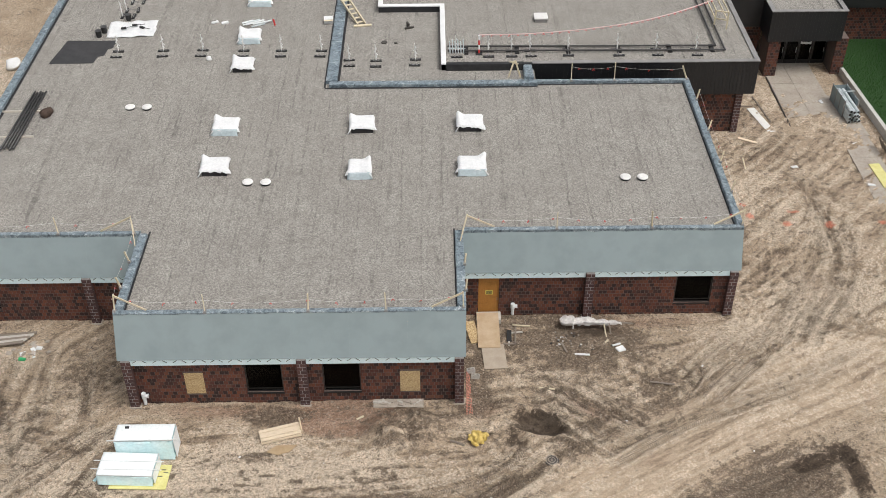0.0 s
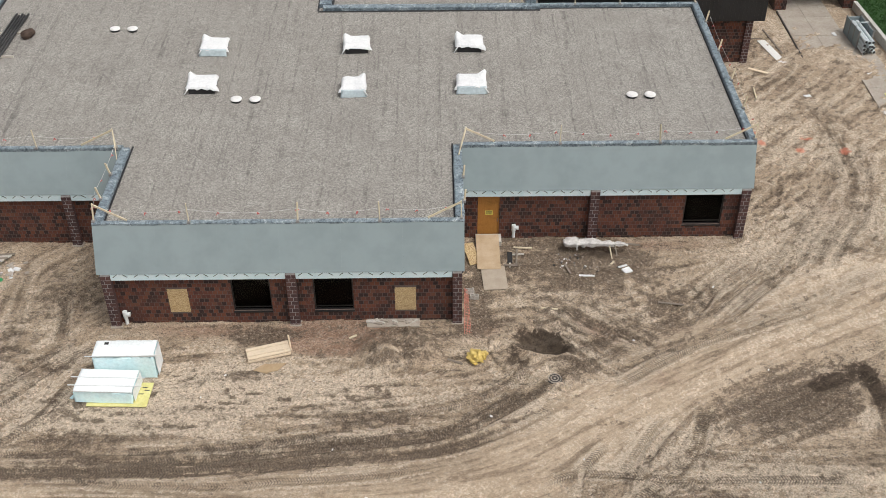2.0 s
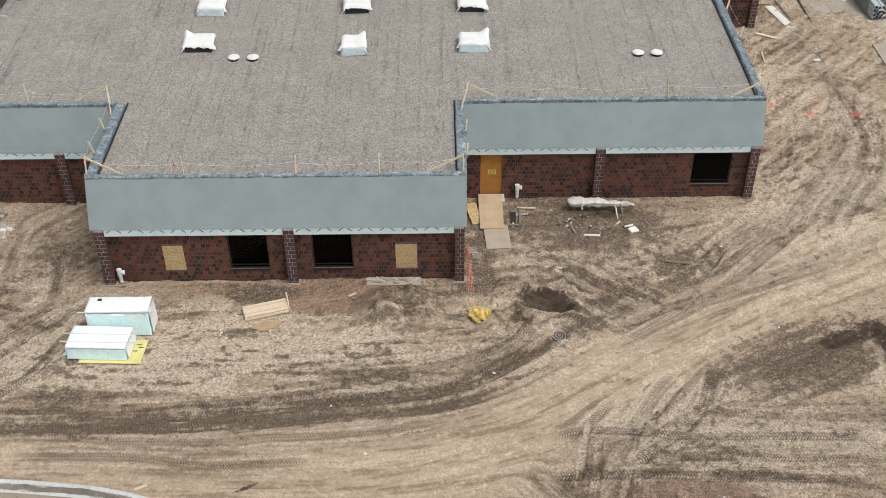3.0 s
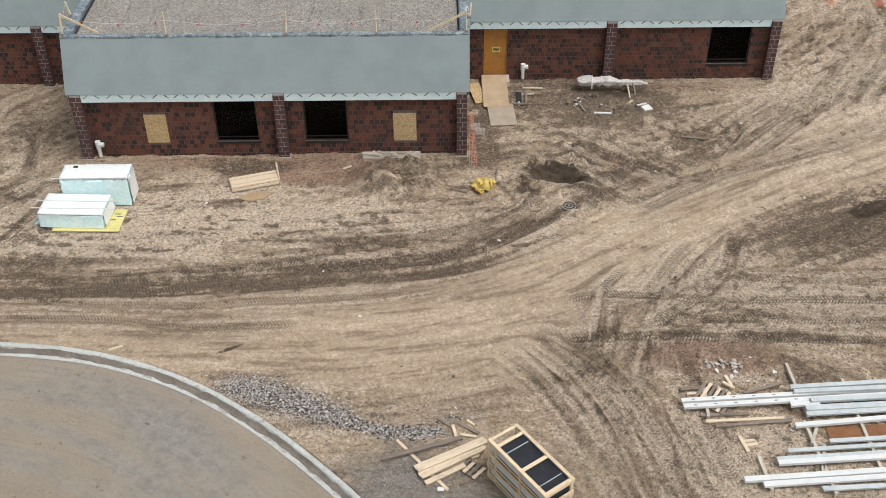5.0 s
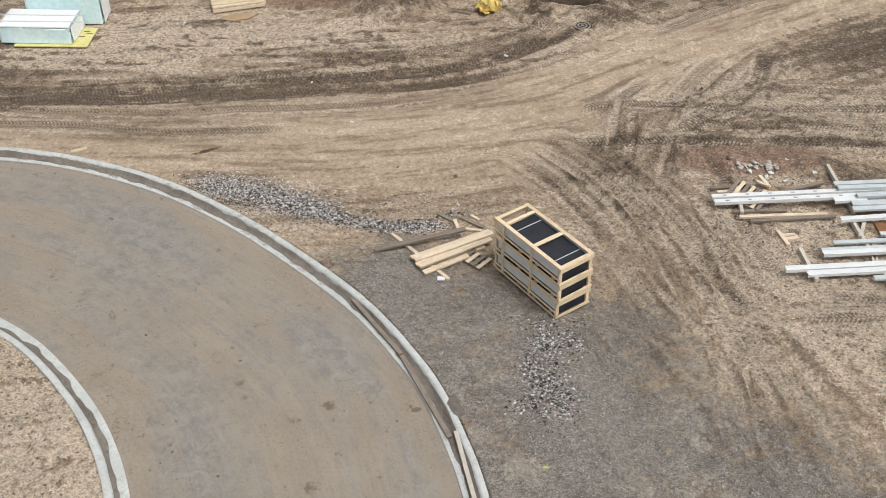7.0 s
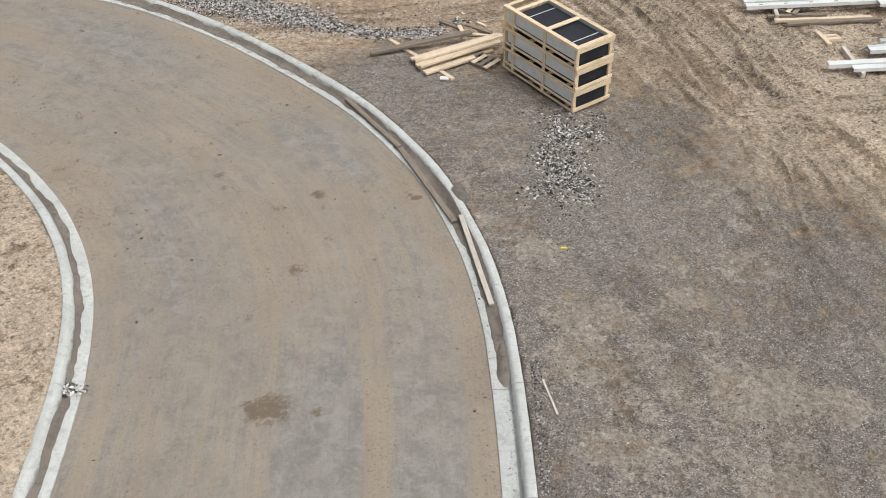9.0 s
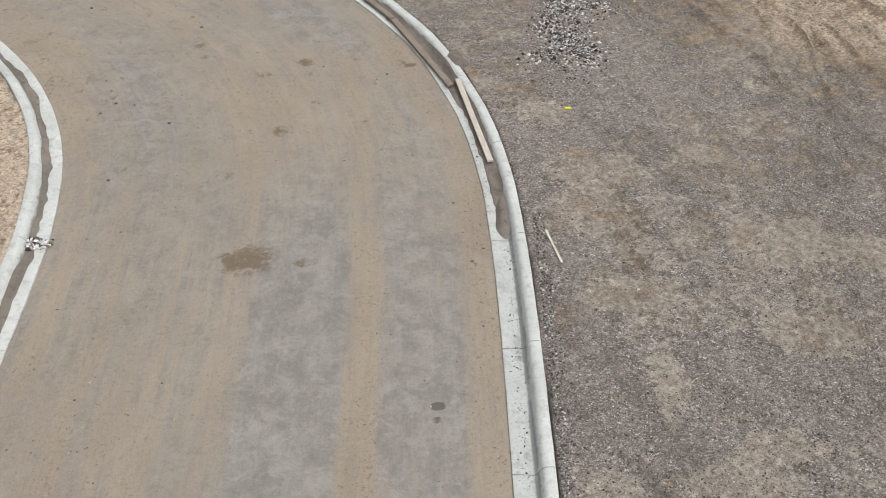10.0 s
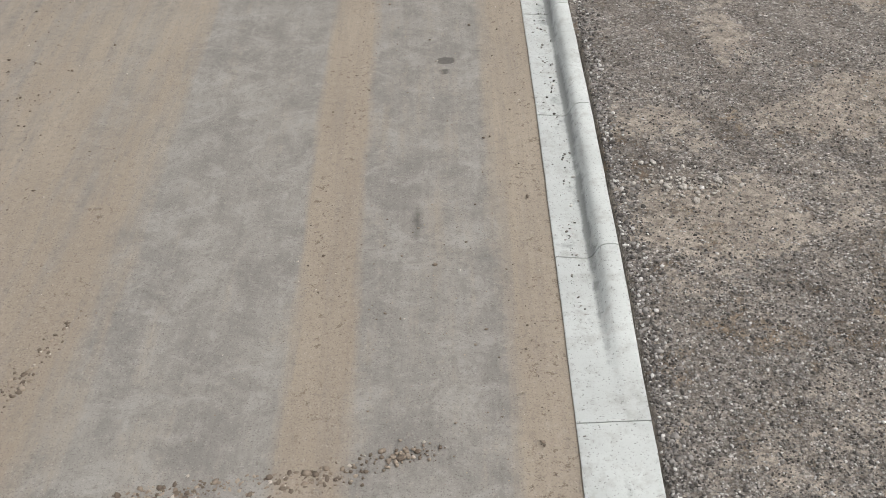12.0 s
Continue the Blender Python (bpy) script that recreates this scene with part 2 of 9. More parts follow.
def osb_material(name="strand_board", dusty=0.0):
    m = Nodes(name)
    c = m.cells(26, m.at((1.0, 1.0, 2.6), True))
    s = m.tree.nodes.new("ShaderNodeSeparateColor")
    m.put(s.inputs[0], c)
    col = m.ramp(s.outputs[0], (0.0, (0.30, 0.19, 0.085)), (0.5, (0.50, 0.36, 0.18)), (1.0, (0.66, 0.52, 0.31)))
    col = m.mix(m.ramp(m.noise(3.0), (0.4, 0.0), (0.8, 0.35)), col, (0.35, 0.24, 0.13))
    if dusty:
        col = m.mix(m.math('ADD', dusty - 0.2, m.math('MULTIPLY', m.ramp(m.noise(2.5, 6, 0.7), (0.38, 0.0), (0.6, 1.0)), 0.4)), col, (0.40, 0.335, 0.26))
    m.bump(s.outputs[1], 0.3, 0.004)
    return m.done(col, 0.8)


def brick_material(name, stops, joint=False, by_island=False):
    m = Nodes(name)
    r = m.island() if by_island else m.random()
    v = m.at(shift=not by_island)
    col = m.ramp(r, *stops)
    col.node.color_ramp.interpolation = 'CONSTANT'
    n, f = m.noise(9, 5, 0.7, v), m.noise(70, 3, 0.6, v)
    col = m.mix(m.ramp(n, (0.4, 0.0), (0.75, 0.35)), col, (0.05, 0.034, 0.030))
    col = m.mix(m.math('MULTIPLY', m.ramp(f, (0.55, 0.0), (0.75, 1.0)), 0.25), col, (0.25, 0.16, 0.12))
    m.bump(m.math('ADD', n, f), 0.5, 0.006)
    return m.done(col, 0.85, spec=0.3)


def gravel_roof_material():
    """Loose roof gravel over felt, with worn lines along the felt's laps."""
    m = Nodes("roof_gravel")
    c1 = m.cells(25)
    s = m.tree.nodes.new("ShaderNodeSeparateColor")
    m.put(s.inputs[0], c1)
    col = m.ramp(s.outputs[0], (0.0, (0.165, 0.156, 0.142)), (0.3, (0.268, 0.252, 0.226)), (0.65, (0.342, 0.323, 0.291)), (1.0, (0.50, 0.475, 0.43)))
    big = m.noise(0.4, 4, 0.6)
    col = m.mix(m.ramp(big, (0.35, 0.25), (0.7, 0.0)), col, (0.16, 0.142, 0.13))
    laps = m.noise(1.0, 5, 0.75, m.at((3.4, 0.14, 1)))
    spots = m.noise(2.5, 4, 0.7)
    worn = m.math('MULTIPLY', m.ramp(laps, (0.55, 0.0), (0.66, 1.0)), m.ramp(spots, (0.40, 0.0), (0.60, 1.0)))
    col = m.mix(m.math('MULTIPLY', worn, 0.6), col, (0.08, 0.074, 0.07))
    # felt laps about a metre apart, showing through here and there
    sx = m.tree.nodes.new("ShaderNodeSeparateXYZ")
    m.put(sx.inputs[0], m.at())
    lap = m.math('ABSOLUTE', m.math('SUBTRACT', m.math('FRACT', m.math('ADD', m.math('MULTIPLY', sx.outputs[0], 0.98), m.math('MULTIPLY', m.noise(0.5, 2), 0.12))), 0.5))
    thin = m.math('MULTIPLY', m.ramp(lap, (0.02, 1.0), (0.05, 0.0)), m.ramp(m.noise(1.6, 5, 0.8), (0.46, 0.0), (0.60, 1.0)))
    col = m.mix(m.math('MULTIPLY', thin, 0.5), col, (0.085, 0.078, 0.073))
    scour = m.ramp(m.noise(1.1, 5, 0.7), (0.42, 0.14), (0.60, 0.0))
    col = m.mix(scour, col, (0.14, 0.128, 0.116))
    m.bump(m.math('ADD', s.outputs[1], m.noise(40, 2)), 0.5, 0.014)
    return m.done(col, 0.95, spec=0.2)


def membrane_material(name="roof_membrane"):
    """Blue-grey coated flashing felt, scuffed pale and dark."""
    m = Nodes(name)
    n = m.noise(3.2, 6, 0.75, distortion=1.2)
    f = m.noise(18, 4, 0.7)
    col = m.ramp(n, (0.36, (0.055, 0.075, 0.092)), (0.46, (0.16, 0.205, 0.235)), (0.56, (0.235, 0.29, 0.32)), (0.66, (0.52, 0.57, 0.59)))
    col = m.mix(m.ramp(f, (0.36, 0.8), (0.46, 0.0)), col, (0.035, 0.042, 0.05))
    m.bump(m.math('ADD', n, f), 0.6, 0.02)
    return m.done(col, 0.55)


def concrete_material(name, base, dark, light, trough=False):
    m = Nodes(name)
    n, k, f = m.noise(1.1, 6, 0.65), m.noise(7, 6, 0.72), m.noise(55, 3, 0.65)
    col = m.mix(m.ramp(n, (0.38, 0.0), (0.62, 1.0)), base, light)
    col = m.mix(m.math('MULTIPLY', m.ramp(k, (0.34, 1.0), (0.50, 0.0)), 0.5), col, dark)
    col = m.mix(m.math('MULTIPLY', m.ramp(f, (0.33, 1.0), (0.40, 0.0)), 0.7), col, tuple(0.5 * c for c in dark))
    if trough:
        # grime that water leaves along the bottom of the gutter
        g = m.math('ADD', m.attr("trough"), m.math('MULTIPLY', m.math('SUBTRACT', m.math('ADD', k, n), 1.0), 2.0))
        col = m.mix(m.math('MULTIPLY', m.ramp(g, (0.30, 0.0), (0.85, 1.0)), 0.75), col, (0.15, 0.155, 0.148))
        soil = m.math('ADD', m.attr("soiled"), m.math('MULTIPLY', m.math('SUBTRACT', m.noise(2.2, 7, 0.75), 0.5), 3.0))
        col = m.mix(m.math('MULTIPLY', m.ramp(soil, (0.5, 0.0), (0.9, 1.0)), 0.8), col, (0.21, 0.175, 0.138))
    m.bump(m.math('ADD', k, f), 0.35, 0.008)
    return m.done(col, 0.88, spec=0.3)


def road_material():
    """Paving under a film of tracked sand: lanes of grey and tan along the way of travel."""
    m = Nodes("dusty_paving")
    u, s = m.attr("across"), m.attr("along")

    def drawn(ku, ks, scale, detail=5, rough=0.65):
        xyz = m.tree.nodes.new("ShaderNodeCombineXYZ")
        m.put(xyz.inputs[0], m.math('MULTIPLY', u, ku))
        m.put(xyz.inputs[1], m.math('MULTIPLY', s, ks))
        return m.noise(scale, detail, rough, xyz.outputs[0])
    streak, scuff, drift = drawn(6.0, 0.3, 1.3), drawn(1.0, 0.55, 2.6, 7, 0.7), drawn(1.0, 0.4, 0.8)
    mid, fine, grain = m.noise(3.2, 7, 0.7), m.noise(17, 5, 0.72), m.noise(75, 3, 0.65)
    grey = m.mix(m.ramp(scuff, (0.40, 0.0), (0.60, 1.0)), (0.221, 0.208, 0.188), (0.272, 0.256, 0.231))
    grey = m.mix(m.math('MULTIPLY', m.ramp(mid, (0.54, 0.0), (0.66, 1.0)), 0.45), grey, (0.350, 0.333, 0.306))
    tan = m.mix(m.ramp(drift, (0.38, 0.0), (0.62, 1.0)), (0.288, 0.241, 0.188), (0.336, 0.285, 0.224))
    tan = m.mix(m.math('MULTIPLY', m.ramp(streak, (0.40, 1.0), (0.52, 0.0)), 0.35), tan, (0.245, 0.212, 0.176))
    scratch = drawn(22.0, 0.5, 1.3, 6, 0.7)
    grey = m.mix(m.math('MULTIPLY', m.ramp(scratch, (0.38, 1.0), (0.52, 0.0)), 0.14), grey, (0.165, 0.155, 0.145))
    grey = m.mix(m.math('MULTIPLY', m.ramp(scratch, (0.52, 0.0), (0.66, 1.0)), 0.14), grey, (0.33, 0.312, 0.285))
    swirl = m.noise(3.2, 8, 0.75, distortion=1.0)
    grey = m.mix(m.math('MULTIPLY', m.ramp(swirl, (0.50, 0.0), (0.62, 1.0)), 0.5), grey, (0.345, 0.326, 0.296))
    grey = m.mix(m.math('MULTIPLY', m.ramp(swirl, (0.36, 1.0), (0.46, 0.0)), 0.4), grey, (0.174, 0.165, 0.151))
    tan = m.mix(m.math('MULTIPLY', m.ramp(scratch, (0.40, 1.0), (0.54, 0.0)), 0.18), tan, (0.225, 0.190, 0.152))
    wob = m.math('ADD', m.math('MULTIPLY', m.math('SUBTRACT', streak, 0.5), 1.1), m.math('ADD', m.math('MULTIPLY', m.math('SUBTRACT', scuff, 0.5), 0.9), m.math('MULTIPLY', m.math('SUBTRACT', fine, 0.5), 0.5)))
    mask = m.math('ADD', m.attr("sand"), wob)
    col = m.mix(m.math('MULTIPLY', m.ramp(mask, (0.15, 0.0), (0.75, 1.0)), 0.95), grey, tan)
    col = m.mix(m.math('MULTIPLY', m.ramp(fine, (0.55, 0.0), (0.68, 1.0)), 0.30), col, (0.40, 0.365, 0.315))
    col = m.mix(m.math('MULTIPLY', m.ramp(fine, (0.35, 1.0), (0.44, 0.0)), 0.35), col, (0.155, 0.138, 0.120))
    # crumbs of dried mud where the sand lies thick
    clods = m.math('MULTIPLY', m.ramp(m.noise(15, 5, 0.78), (0.57, 0.0), (0.61, 1.0)), m.ramp(m.math('ADD', mask, m.math('MULTIPLY', m.math('SUBTRACT', mid, 0.5), 2.0)), (0.75, 0.0), (1.05, 1.0)))
    col = m.mix(m.math('MULTIPLY', clods, 0.75), col, (0.135, 0.103, 0.075))
    col = m.mix(m.math('MULTIPLY', m.ramp(grain, (0.35, 1.0), (0.43, 0.0)), 0.5), col, (0.105, 0.092, 0.080))
    col = m.mix(m.math('MULTIPLY', m.ramp(grain, (0.60, 0.0), (0.69, 1.0)), 0.3), col, (0.52, 0.49, 0.45))
    mud = m.math('ADD', m.attr("stain"), m.math('MULTIPLY', m.math('SUBTRACT', m.noise(9, 6, 0.8), 0.5), 1.9))
    col = m.mix(m.math('MULTIPLY', m.ramp(mud, (0.5, 0.0), (0.8, 1.0)), 0.78), col, (0.135, 0.098, 0.062))
    oil = m.math('ADD', m.attr("oil"), m.math('MULTIPLY', m.math('SUBTRACT', mid, 0.5), 0.5))
    col = m.mix(m.math('MULTIPLY', m.ramp(oil, (0.45, 0.0), (0.6, 1.0)), 0.7), col, (0.072, 0.066, 0.060))
    m.bump(m.math('ADD', m.math('MULTIPLY', fine, 0.6), grain), 0.4, 0.012)
    return m.done(col, 0.9, spec=0.25)


SOIL = earth_material()
ROAD = road_material()
KERB = concrete_material("kerb_concrete", (0.495, 0.515, 0.495), (0.31, 0.298, 0.275), (0.59, 0.615, 0.592), True)
PAVING = concrete_material("paving_concrete", (0.36, 0.315, 0.265), (0.24, 0.195, 0.155), (0.43, 0.385, 0.33))
SITE_WALL = concrete_material("wall_concrete", (0.48, 0.465, 0.435), (0.27, 0.25, 0.225), (0.57, 0.555, 0.525))
BRICK_STOPS = ((0.0, (0.135, 0.050, 0.034)), (0.20, (0.092, 0.038, 0.029)), (0.36, (0.036, 0.024, 0.022)), (0.48, (0.165, 0.062, 0.038)), (0.60, (0.058, 0.031, 0.026)),
               (0.72, (0.112, 0.045, 0.032)), (0.84, (0.042, 0.027, 0.025)), (0.93, (0.150, 0.066, 0.043)))
BRICK = brick_material("red_brown_brick", BRICK_STOPS)
BRICK_JOINED = brick_material("red_brown_brick_joined", BRICK_STOPS, by_island=True)
PIER_STOPS = ((0.0, (0.105, 0.055, 0.050)), (0.5, (0.075, 0.045, 0.045)), (1.0, (0.14, 0.078, 0.064)))
PIER_BRICK = brick_material("pier_brick", PIER_STOPS)
MORTAR = simple("dark_mortar", (0.115, 0.087, 0.075), (0.155, 0.119, 0.104), 8, 0.95)
PIER_MORTAR = simple("pale_mortar", (0.26, 0.245, 0.235), (0.38, 0.36, 0.35), 8, 0.95)
ROOF = gravel_roof_material()
MEMBRANE = membrane_material()
FASCIA = simple("grey_sheathing", (0.248, 0.304, 0.311), (0.260, 0.315, 0.322), 0.5, 0.7, bump=0.02, grain=0.9, shift=False)
WHITE_TRIM = simple("white_trim", (0.62, 0.80, 0.83), (0.76, 0.87, 0.89), 3, 0.5, bump=0.1)
BLACK_METAL = simple("black_metal_cladding", (0.011, 0.012, 0.014), (0.020, 0.021, 0.023), 1.5, 0.45, bump=0.05)
COPING = simple("grey_coping", (0.20, 0.195, 0.19), (0.30, 0.29, 0.28), 2, 0.55)
WHITE_COPING = simple("white_coping", (0.76, 0.76, 0.75), (0.86, 0.86, 0.85), 2, 0.5)
TAR = simple("black_felt", (0.012, 0.012, 0.014), (0.035, 0.035, 0.037), 3, 0.7)
FRAME = simple("dark_bronze_frame", (0.010, 0.010, 0.011), (0.018, 0.017, 0.017), 4, 0.4)
OSB = osb_material()
DUSTY_OSB = osb_material("dusty_strand_board", 0.4)
DOOR_WOOD = wood_material("varnished_door", (0.36, 0.155, 0.028), (0.48, 0.225, 0.05), (14, 14, 1.2), 0.5)
TIMBER = wood_material("pale_timber", (0.68, 0.54, 0.38), (0.86, 0.74, 0.57))
OLD_TIMBER = wood_material("weathered_timber", (0.185, 0.15, 0.118), (0.31, 0.262, 0.212))


def glass_material():
    """Clear glazing tinted near-black, to keep the room behind it dark."""
    m = Nodes("window_glass")
    m.bsdf.inputs["Transmission Weight"].default_value = 1.0
    m.bsdf.inputs["IOR"].default_value = 1.2
    return m.done((0.05, 0.06, 0.065), 0.02)


GLASS = glass_material()
# base colour near-black so that the room reads as unlit
ROOM = simple("near_black_room", (0.014, 0.015, 0.016), (0.024, 0.025, 0.026), 2, 0.9)


# ---- builders ----
def box(bm, x0, x1, y0, y1, z0, z1, m=None):
    vs = [bm.verts.new((x, y, z)) for x in (x0, x1) for y in (y0, y1) for z in (z0, z1)]
    if m is not None:
        for v in vs:
            v.co = m @ v.co
    for f in ((0, 1, 3, 2), (4, 6, 7, 5), (0, 4, 5, 1), (2, 3, 7, 6), (0, 2, 6, 4), (1, 5, 7, 3)):
        bm.faces.new([vs[i] for i in f])
    return vs


def boxed(x0, x1, y0, y1, z0, z1, bevel=0.0, m=None):
    bm = bmesh.new()
    box(bm, x0, x1, y0, y1, z0, z1)
    bmesh.ops.recalc_face_normals(bm, faces=bm.faces)
    if bevel:
        bmesh.ops.bevel(bm, geom=bm.edges[:], offset=bevel, segments=2, affect='EDGES', profile=0.6)
    if m is not None:
        bm.transform(m)
    return bm


def prism(points, z0, z1):
    """A flat outline (x, y) raised from z0 to z1."""
    bm = bmesh.new()
    lo = [bm.verts.new((x, y, z0)) for x, y in points]
    hi = [bm.verts.new((x, y, z1)) for x, y in points]
    bm.faces.new(lo[::-1])
    bm.faces.new(hi)
    for i in range(len(points)):
        j = (i + 1) % len(points)
        bm.faces.new((lo[i], lo[j], hi[j], hi[i]))
    bmesh.ops.recalc_face_normals(bm, faces=bm.faces)
    return bm


def rod(a, b, r, sides=8, bm=None):
    """A round bar from a to b."""
    bm = bm or bmesh.new()
    a, b = Vector(a), Vector(b)
    m = Matrix.Translation((a + b) / 2) @ (b - a).to_track_quat('Z', 'Y').to_matrix().to_4x4()
    bmesh.ops.create_cone(bm, cap_ends=True, segments=sides, radius1=r, radius2=r, depth=(b - a).length, matrix=m)
    return bm


def mesh_of(name, bm, material, smooth=False):
    me = bpy.data.meshes.new(name)
    bm.to_mesh(me)
    bm.free()
    me.materials.append(material)
    if smooth:
        me.shade_smooth()
    return me


def part(name, bm, material, parent, label="", smooth=False):
    ob = new(name, mesh_of(name, bm, material, smooth))
    ob.parent = parent
    if label:
        tagged(ob, label)
    return ob


def thing(name, label, category, group="", m=None, kind=""):
    ob = new(name)
    ob.empty_display_size = 0.2
    if m is not None:
        ob.matrix_basis = m
    return tagged(ob, label, category, group, kind)


def solid(name, bm, material, label, category, group="", kind="", m=None, smooth=False):
    ob = new(name, mesh_of(name, bm, material, smooth))
    if m is not None:
        ob.matrix_basis = m
    return tagged(ob, label, category, group, kind)


def grid_mesh(name, co, ni, nj, material, attrs=()):
    """A sheet of ni by nj points with named values for each point."""
    me = bpy.data.meshes.new(name)
    idx = np.arange(ni * nj).reshape(ni, nj)
    quads = np.stack([idx[:-1, :-1], idx[1:, :-1], idx[1:, 1:], idx[:-1, 1:]], -1).reshape(-1, 4)
    me.vertices.add(ni * nj)
    me.vertices.foreach_set("co", co.astype(np.float32).ravel())
    me.loops.add(quads.size)
    me.loops.foreach_set("vertex_index", quads.astype(np.int32).ravel())
    me.polygons.add(len(quads))
    me.polygons.foreach_set("loop_start", np.arange(0, quads.size, 4, dtype=np.int32))
    me.update(calc_edges=True)
    for key, v in attrs:
        a = me.attributes.new(key, 'FLOAT', 'POINT')
        a.data.foreach_set("value", v.astype(np.float32).ravel())
    me.materials.append(material)
    me.shade_smooth()
    return me


def value_noise(x, y, seed=0):
    """Smooth noise from -1 to 1 over the plane."""
    xi, yi = np.floor(x).astype(np.int64), np.floor(y).astype(np.int64)
    fx, fy = x - xi, y - yi
    fx, fy = fx * fx * (3 - 2 * fx), fy * fy * (3 - 2 * fy)
    def h(i, j):
        n = (i * 374761393 + j * 668265263 + seed * 974634777) & 0x7FFFFFFF
        n = ((n ^ (n >> 13)) * 1274126177) & 0x7FFFFFFF
        return ((n ^ (n >> 16)) & 0xFFFF) / 32767.5 - 1
    return (h(xi, yi) * (1 - fx) + h(xi + 1, yi) * fx) * (1 - fy) + (h(xi, yi + 1) * (1 - fx) + h(xi + 1, yi + 1) * fx) * fy


def smooth_line(points, step=0.25):
    """A Catmull-Rom line through the points, in even steps."""
    p = np.array(points, float)
    p = np.vstack([2 * p[0] - p[1], p, 2 * p[-1] - p[-2]])
    out = []
    for i in range(1, len(p) - 2):
        t = np.linspace(0, 1, 40, endpoint=False)[:, None]
        a, b, c, d = p[i - 1], p[i], p[i + 1], p[i + 2]
        out.append(0.5 * (2 * b + (c - a) * t + (2 * a - 5 * b + 4 * c - d) * t ** 2 + (3 * b - a - 3 * c + d) * t ** 3))
    out = np.vstack(out + [p[-2:-1]])
    s = np.concatenate([[0], np.cumsum(np.hypot(*np.diff(out, axis=0).T))])
    n = max(2, int(s[-1] / step) + 1)
    q = np.linspace(0, s[-1], n)
    return np.stack([np.interp(q, s, out[:, 0]), np.interp(q, s, out[:, 1])], 1), q


def near_line(X, Y, points, reach, step=0.25):
    """For each point of the plane: signed distance to a line, and the way along it (large where out of reach)."""
    line, s = smooth_line(points, step)
    lo, hi = line.min(0) - reach, line.max(0) + reach
    part_of = (X > lo[0]) & (X < hi[0]) & (Y > lo[1]) & (Y < hi[1])
    x, y = X[part_of], Y[part_of]
    d0, s_at = np.full(x.shape, 99.0), np.zeros(x.shape)
    for (a, b), start in zip(zip(line[:-1], line[1:]), s):
        lo, hi = np.minimum(a, b) - reach, np.maximum(a, b) + reach
        i = np.nonzero((x > lo[0]) & (x < hi[0]) & (y > lo[1]) & (y < hi[1]))[0]
        if not len(i):
            continue
        e = b - a
        L = np.hypot(*e)
        px, py = x[i] - a[0], y[i] - a[1]
        t = np.clip((px * e[0] + py * e[1]) / L ** 2, 0, 1)
        dx, dy = px - t * e[0], py - t * e[1]
        dist = np.hypot(dx, dy)
        side = np.where(e[0] * dy - e[1] * dx > 0, 1.0, -1.0)
        better = dist < np.abs(d0[i])
        d0[i[better]] = (dist * side)[better]
        s_at[i[better]] = (start + t * L)[better]
    d, along = np.full(X.shape, 99.0), np.zeros(X.shape)
    d[part_of], along[part_of] = d0, s_at
    return d, along


# ---- road and kerb lines ----
OUTER = [(-30, -10.4), (-22, -10.2), (-17.5, -10.2), (-14.4, -10.4), (-11.6, -10.85), (-8.75, -11.95), (-6.25, -13.6), (-4.15, -15.5), (-2.5, -17.3),
         (-1.33, -19.1), (-0.79, -20.2), (-0.41, -21.3), (-0.07, -22.5), (0.18, -24.0), (0.28, -25.3), (0.33, -26.5), (0.36, -28.0),
         (0.38, -31), (0.38, -36), (0.38, -44), (0.38, -60)]
INNER = [(-30, -16.6), (-22, -16.0), (-17, -15.6), (-14.2, -16.0), (-11.8, -17.2), (-10.0, -18.4), (-8.45, -20.1), (-7.5, -21.6), (-6.86, -23.2), (-6.54, -24.9),
         (-6.45, -26.3), (-6.43, -28), (-6.44, -31), (-6.44, -36), (-6.44, -44), (-6.44, -60)]
ROAD_Z = -0.10


def inside_road(X, Y):
    """Signed distance to the road's sides: positive on the road."""
    do, _ = near_line(X, Y, OUTER, 3.0)
    di, _ = near_line(X, Y, INNER, 3.0)
    return do, di


# ---- ground ----
def spaced(stops):
    """Coordinates from (start, step) pairs; the last pair ends the row."""
    out = []
    for (a, h), (b, _) in zip(stops[:-1], stops[1:]):
        n = max(1, int(round((b - a) / h)))
        out.append(np.linspace(a, b, n, endpoint=False))
    return np.concatenate(out + [[stops[-1][0]]])


def blob(X, Y, x, y, rx, ry, turn=0.0):
    """1 at the middle of an oval patch, falling to 0 at its rim."""
    c, s = math.cos(radians(turn)), math.sin(radians(turn))
    u, v = ((X - x) * c + (Y - y) * s) / rx, (-(X - x) * s + (Y - y) * c) / ry
    return np.clip(1 - np.sqrt(u * u + v * v) * 0.999, 0, 1)


def bump01(v):
    v = np.clip(v, 0, 1)
    return v * v * (3 - 2 * v)


# wheel tracks, each one wheel wide: line, half width, depth, dampness with painted rut shade, lug spacing
TRACKS = []


def tyre(*points, half=0.25, depth=0.04, wet_shade=0.25, lugs=1.0, pressed=False):
    """pressed: a strip rubbed smooth and pale, dark along its edges, with no lugs."""
    TRACKS.append((list(points), half, depth, wet_shade, 0.0 if pressed else lugs, pressed))


def axle(*points, gauge=0.9, **more):
    """Both wheels of one passing machine."""
    for side in (-1, 1):
        tyre(*offset_line(points, side * gauge), **more)


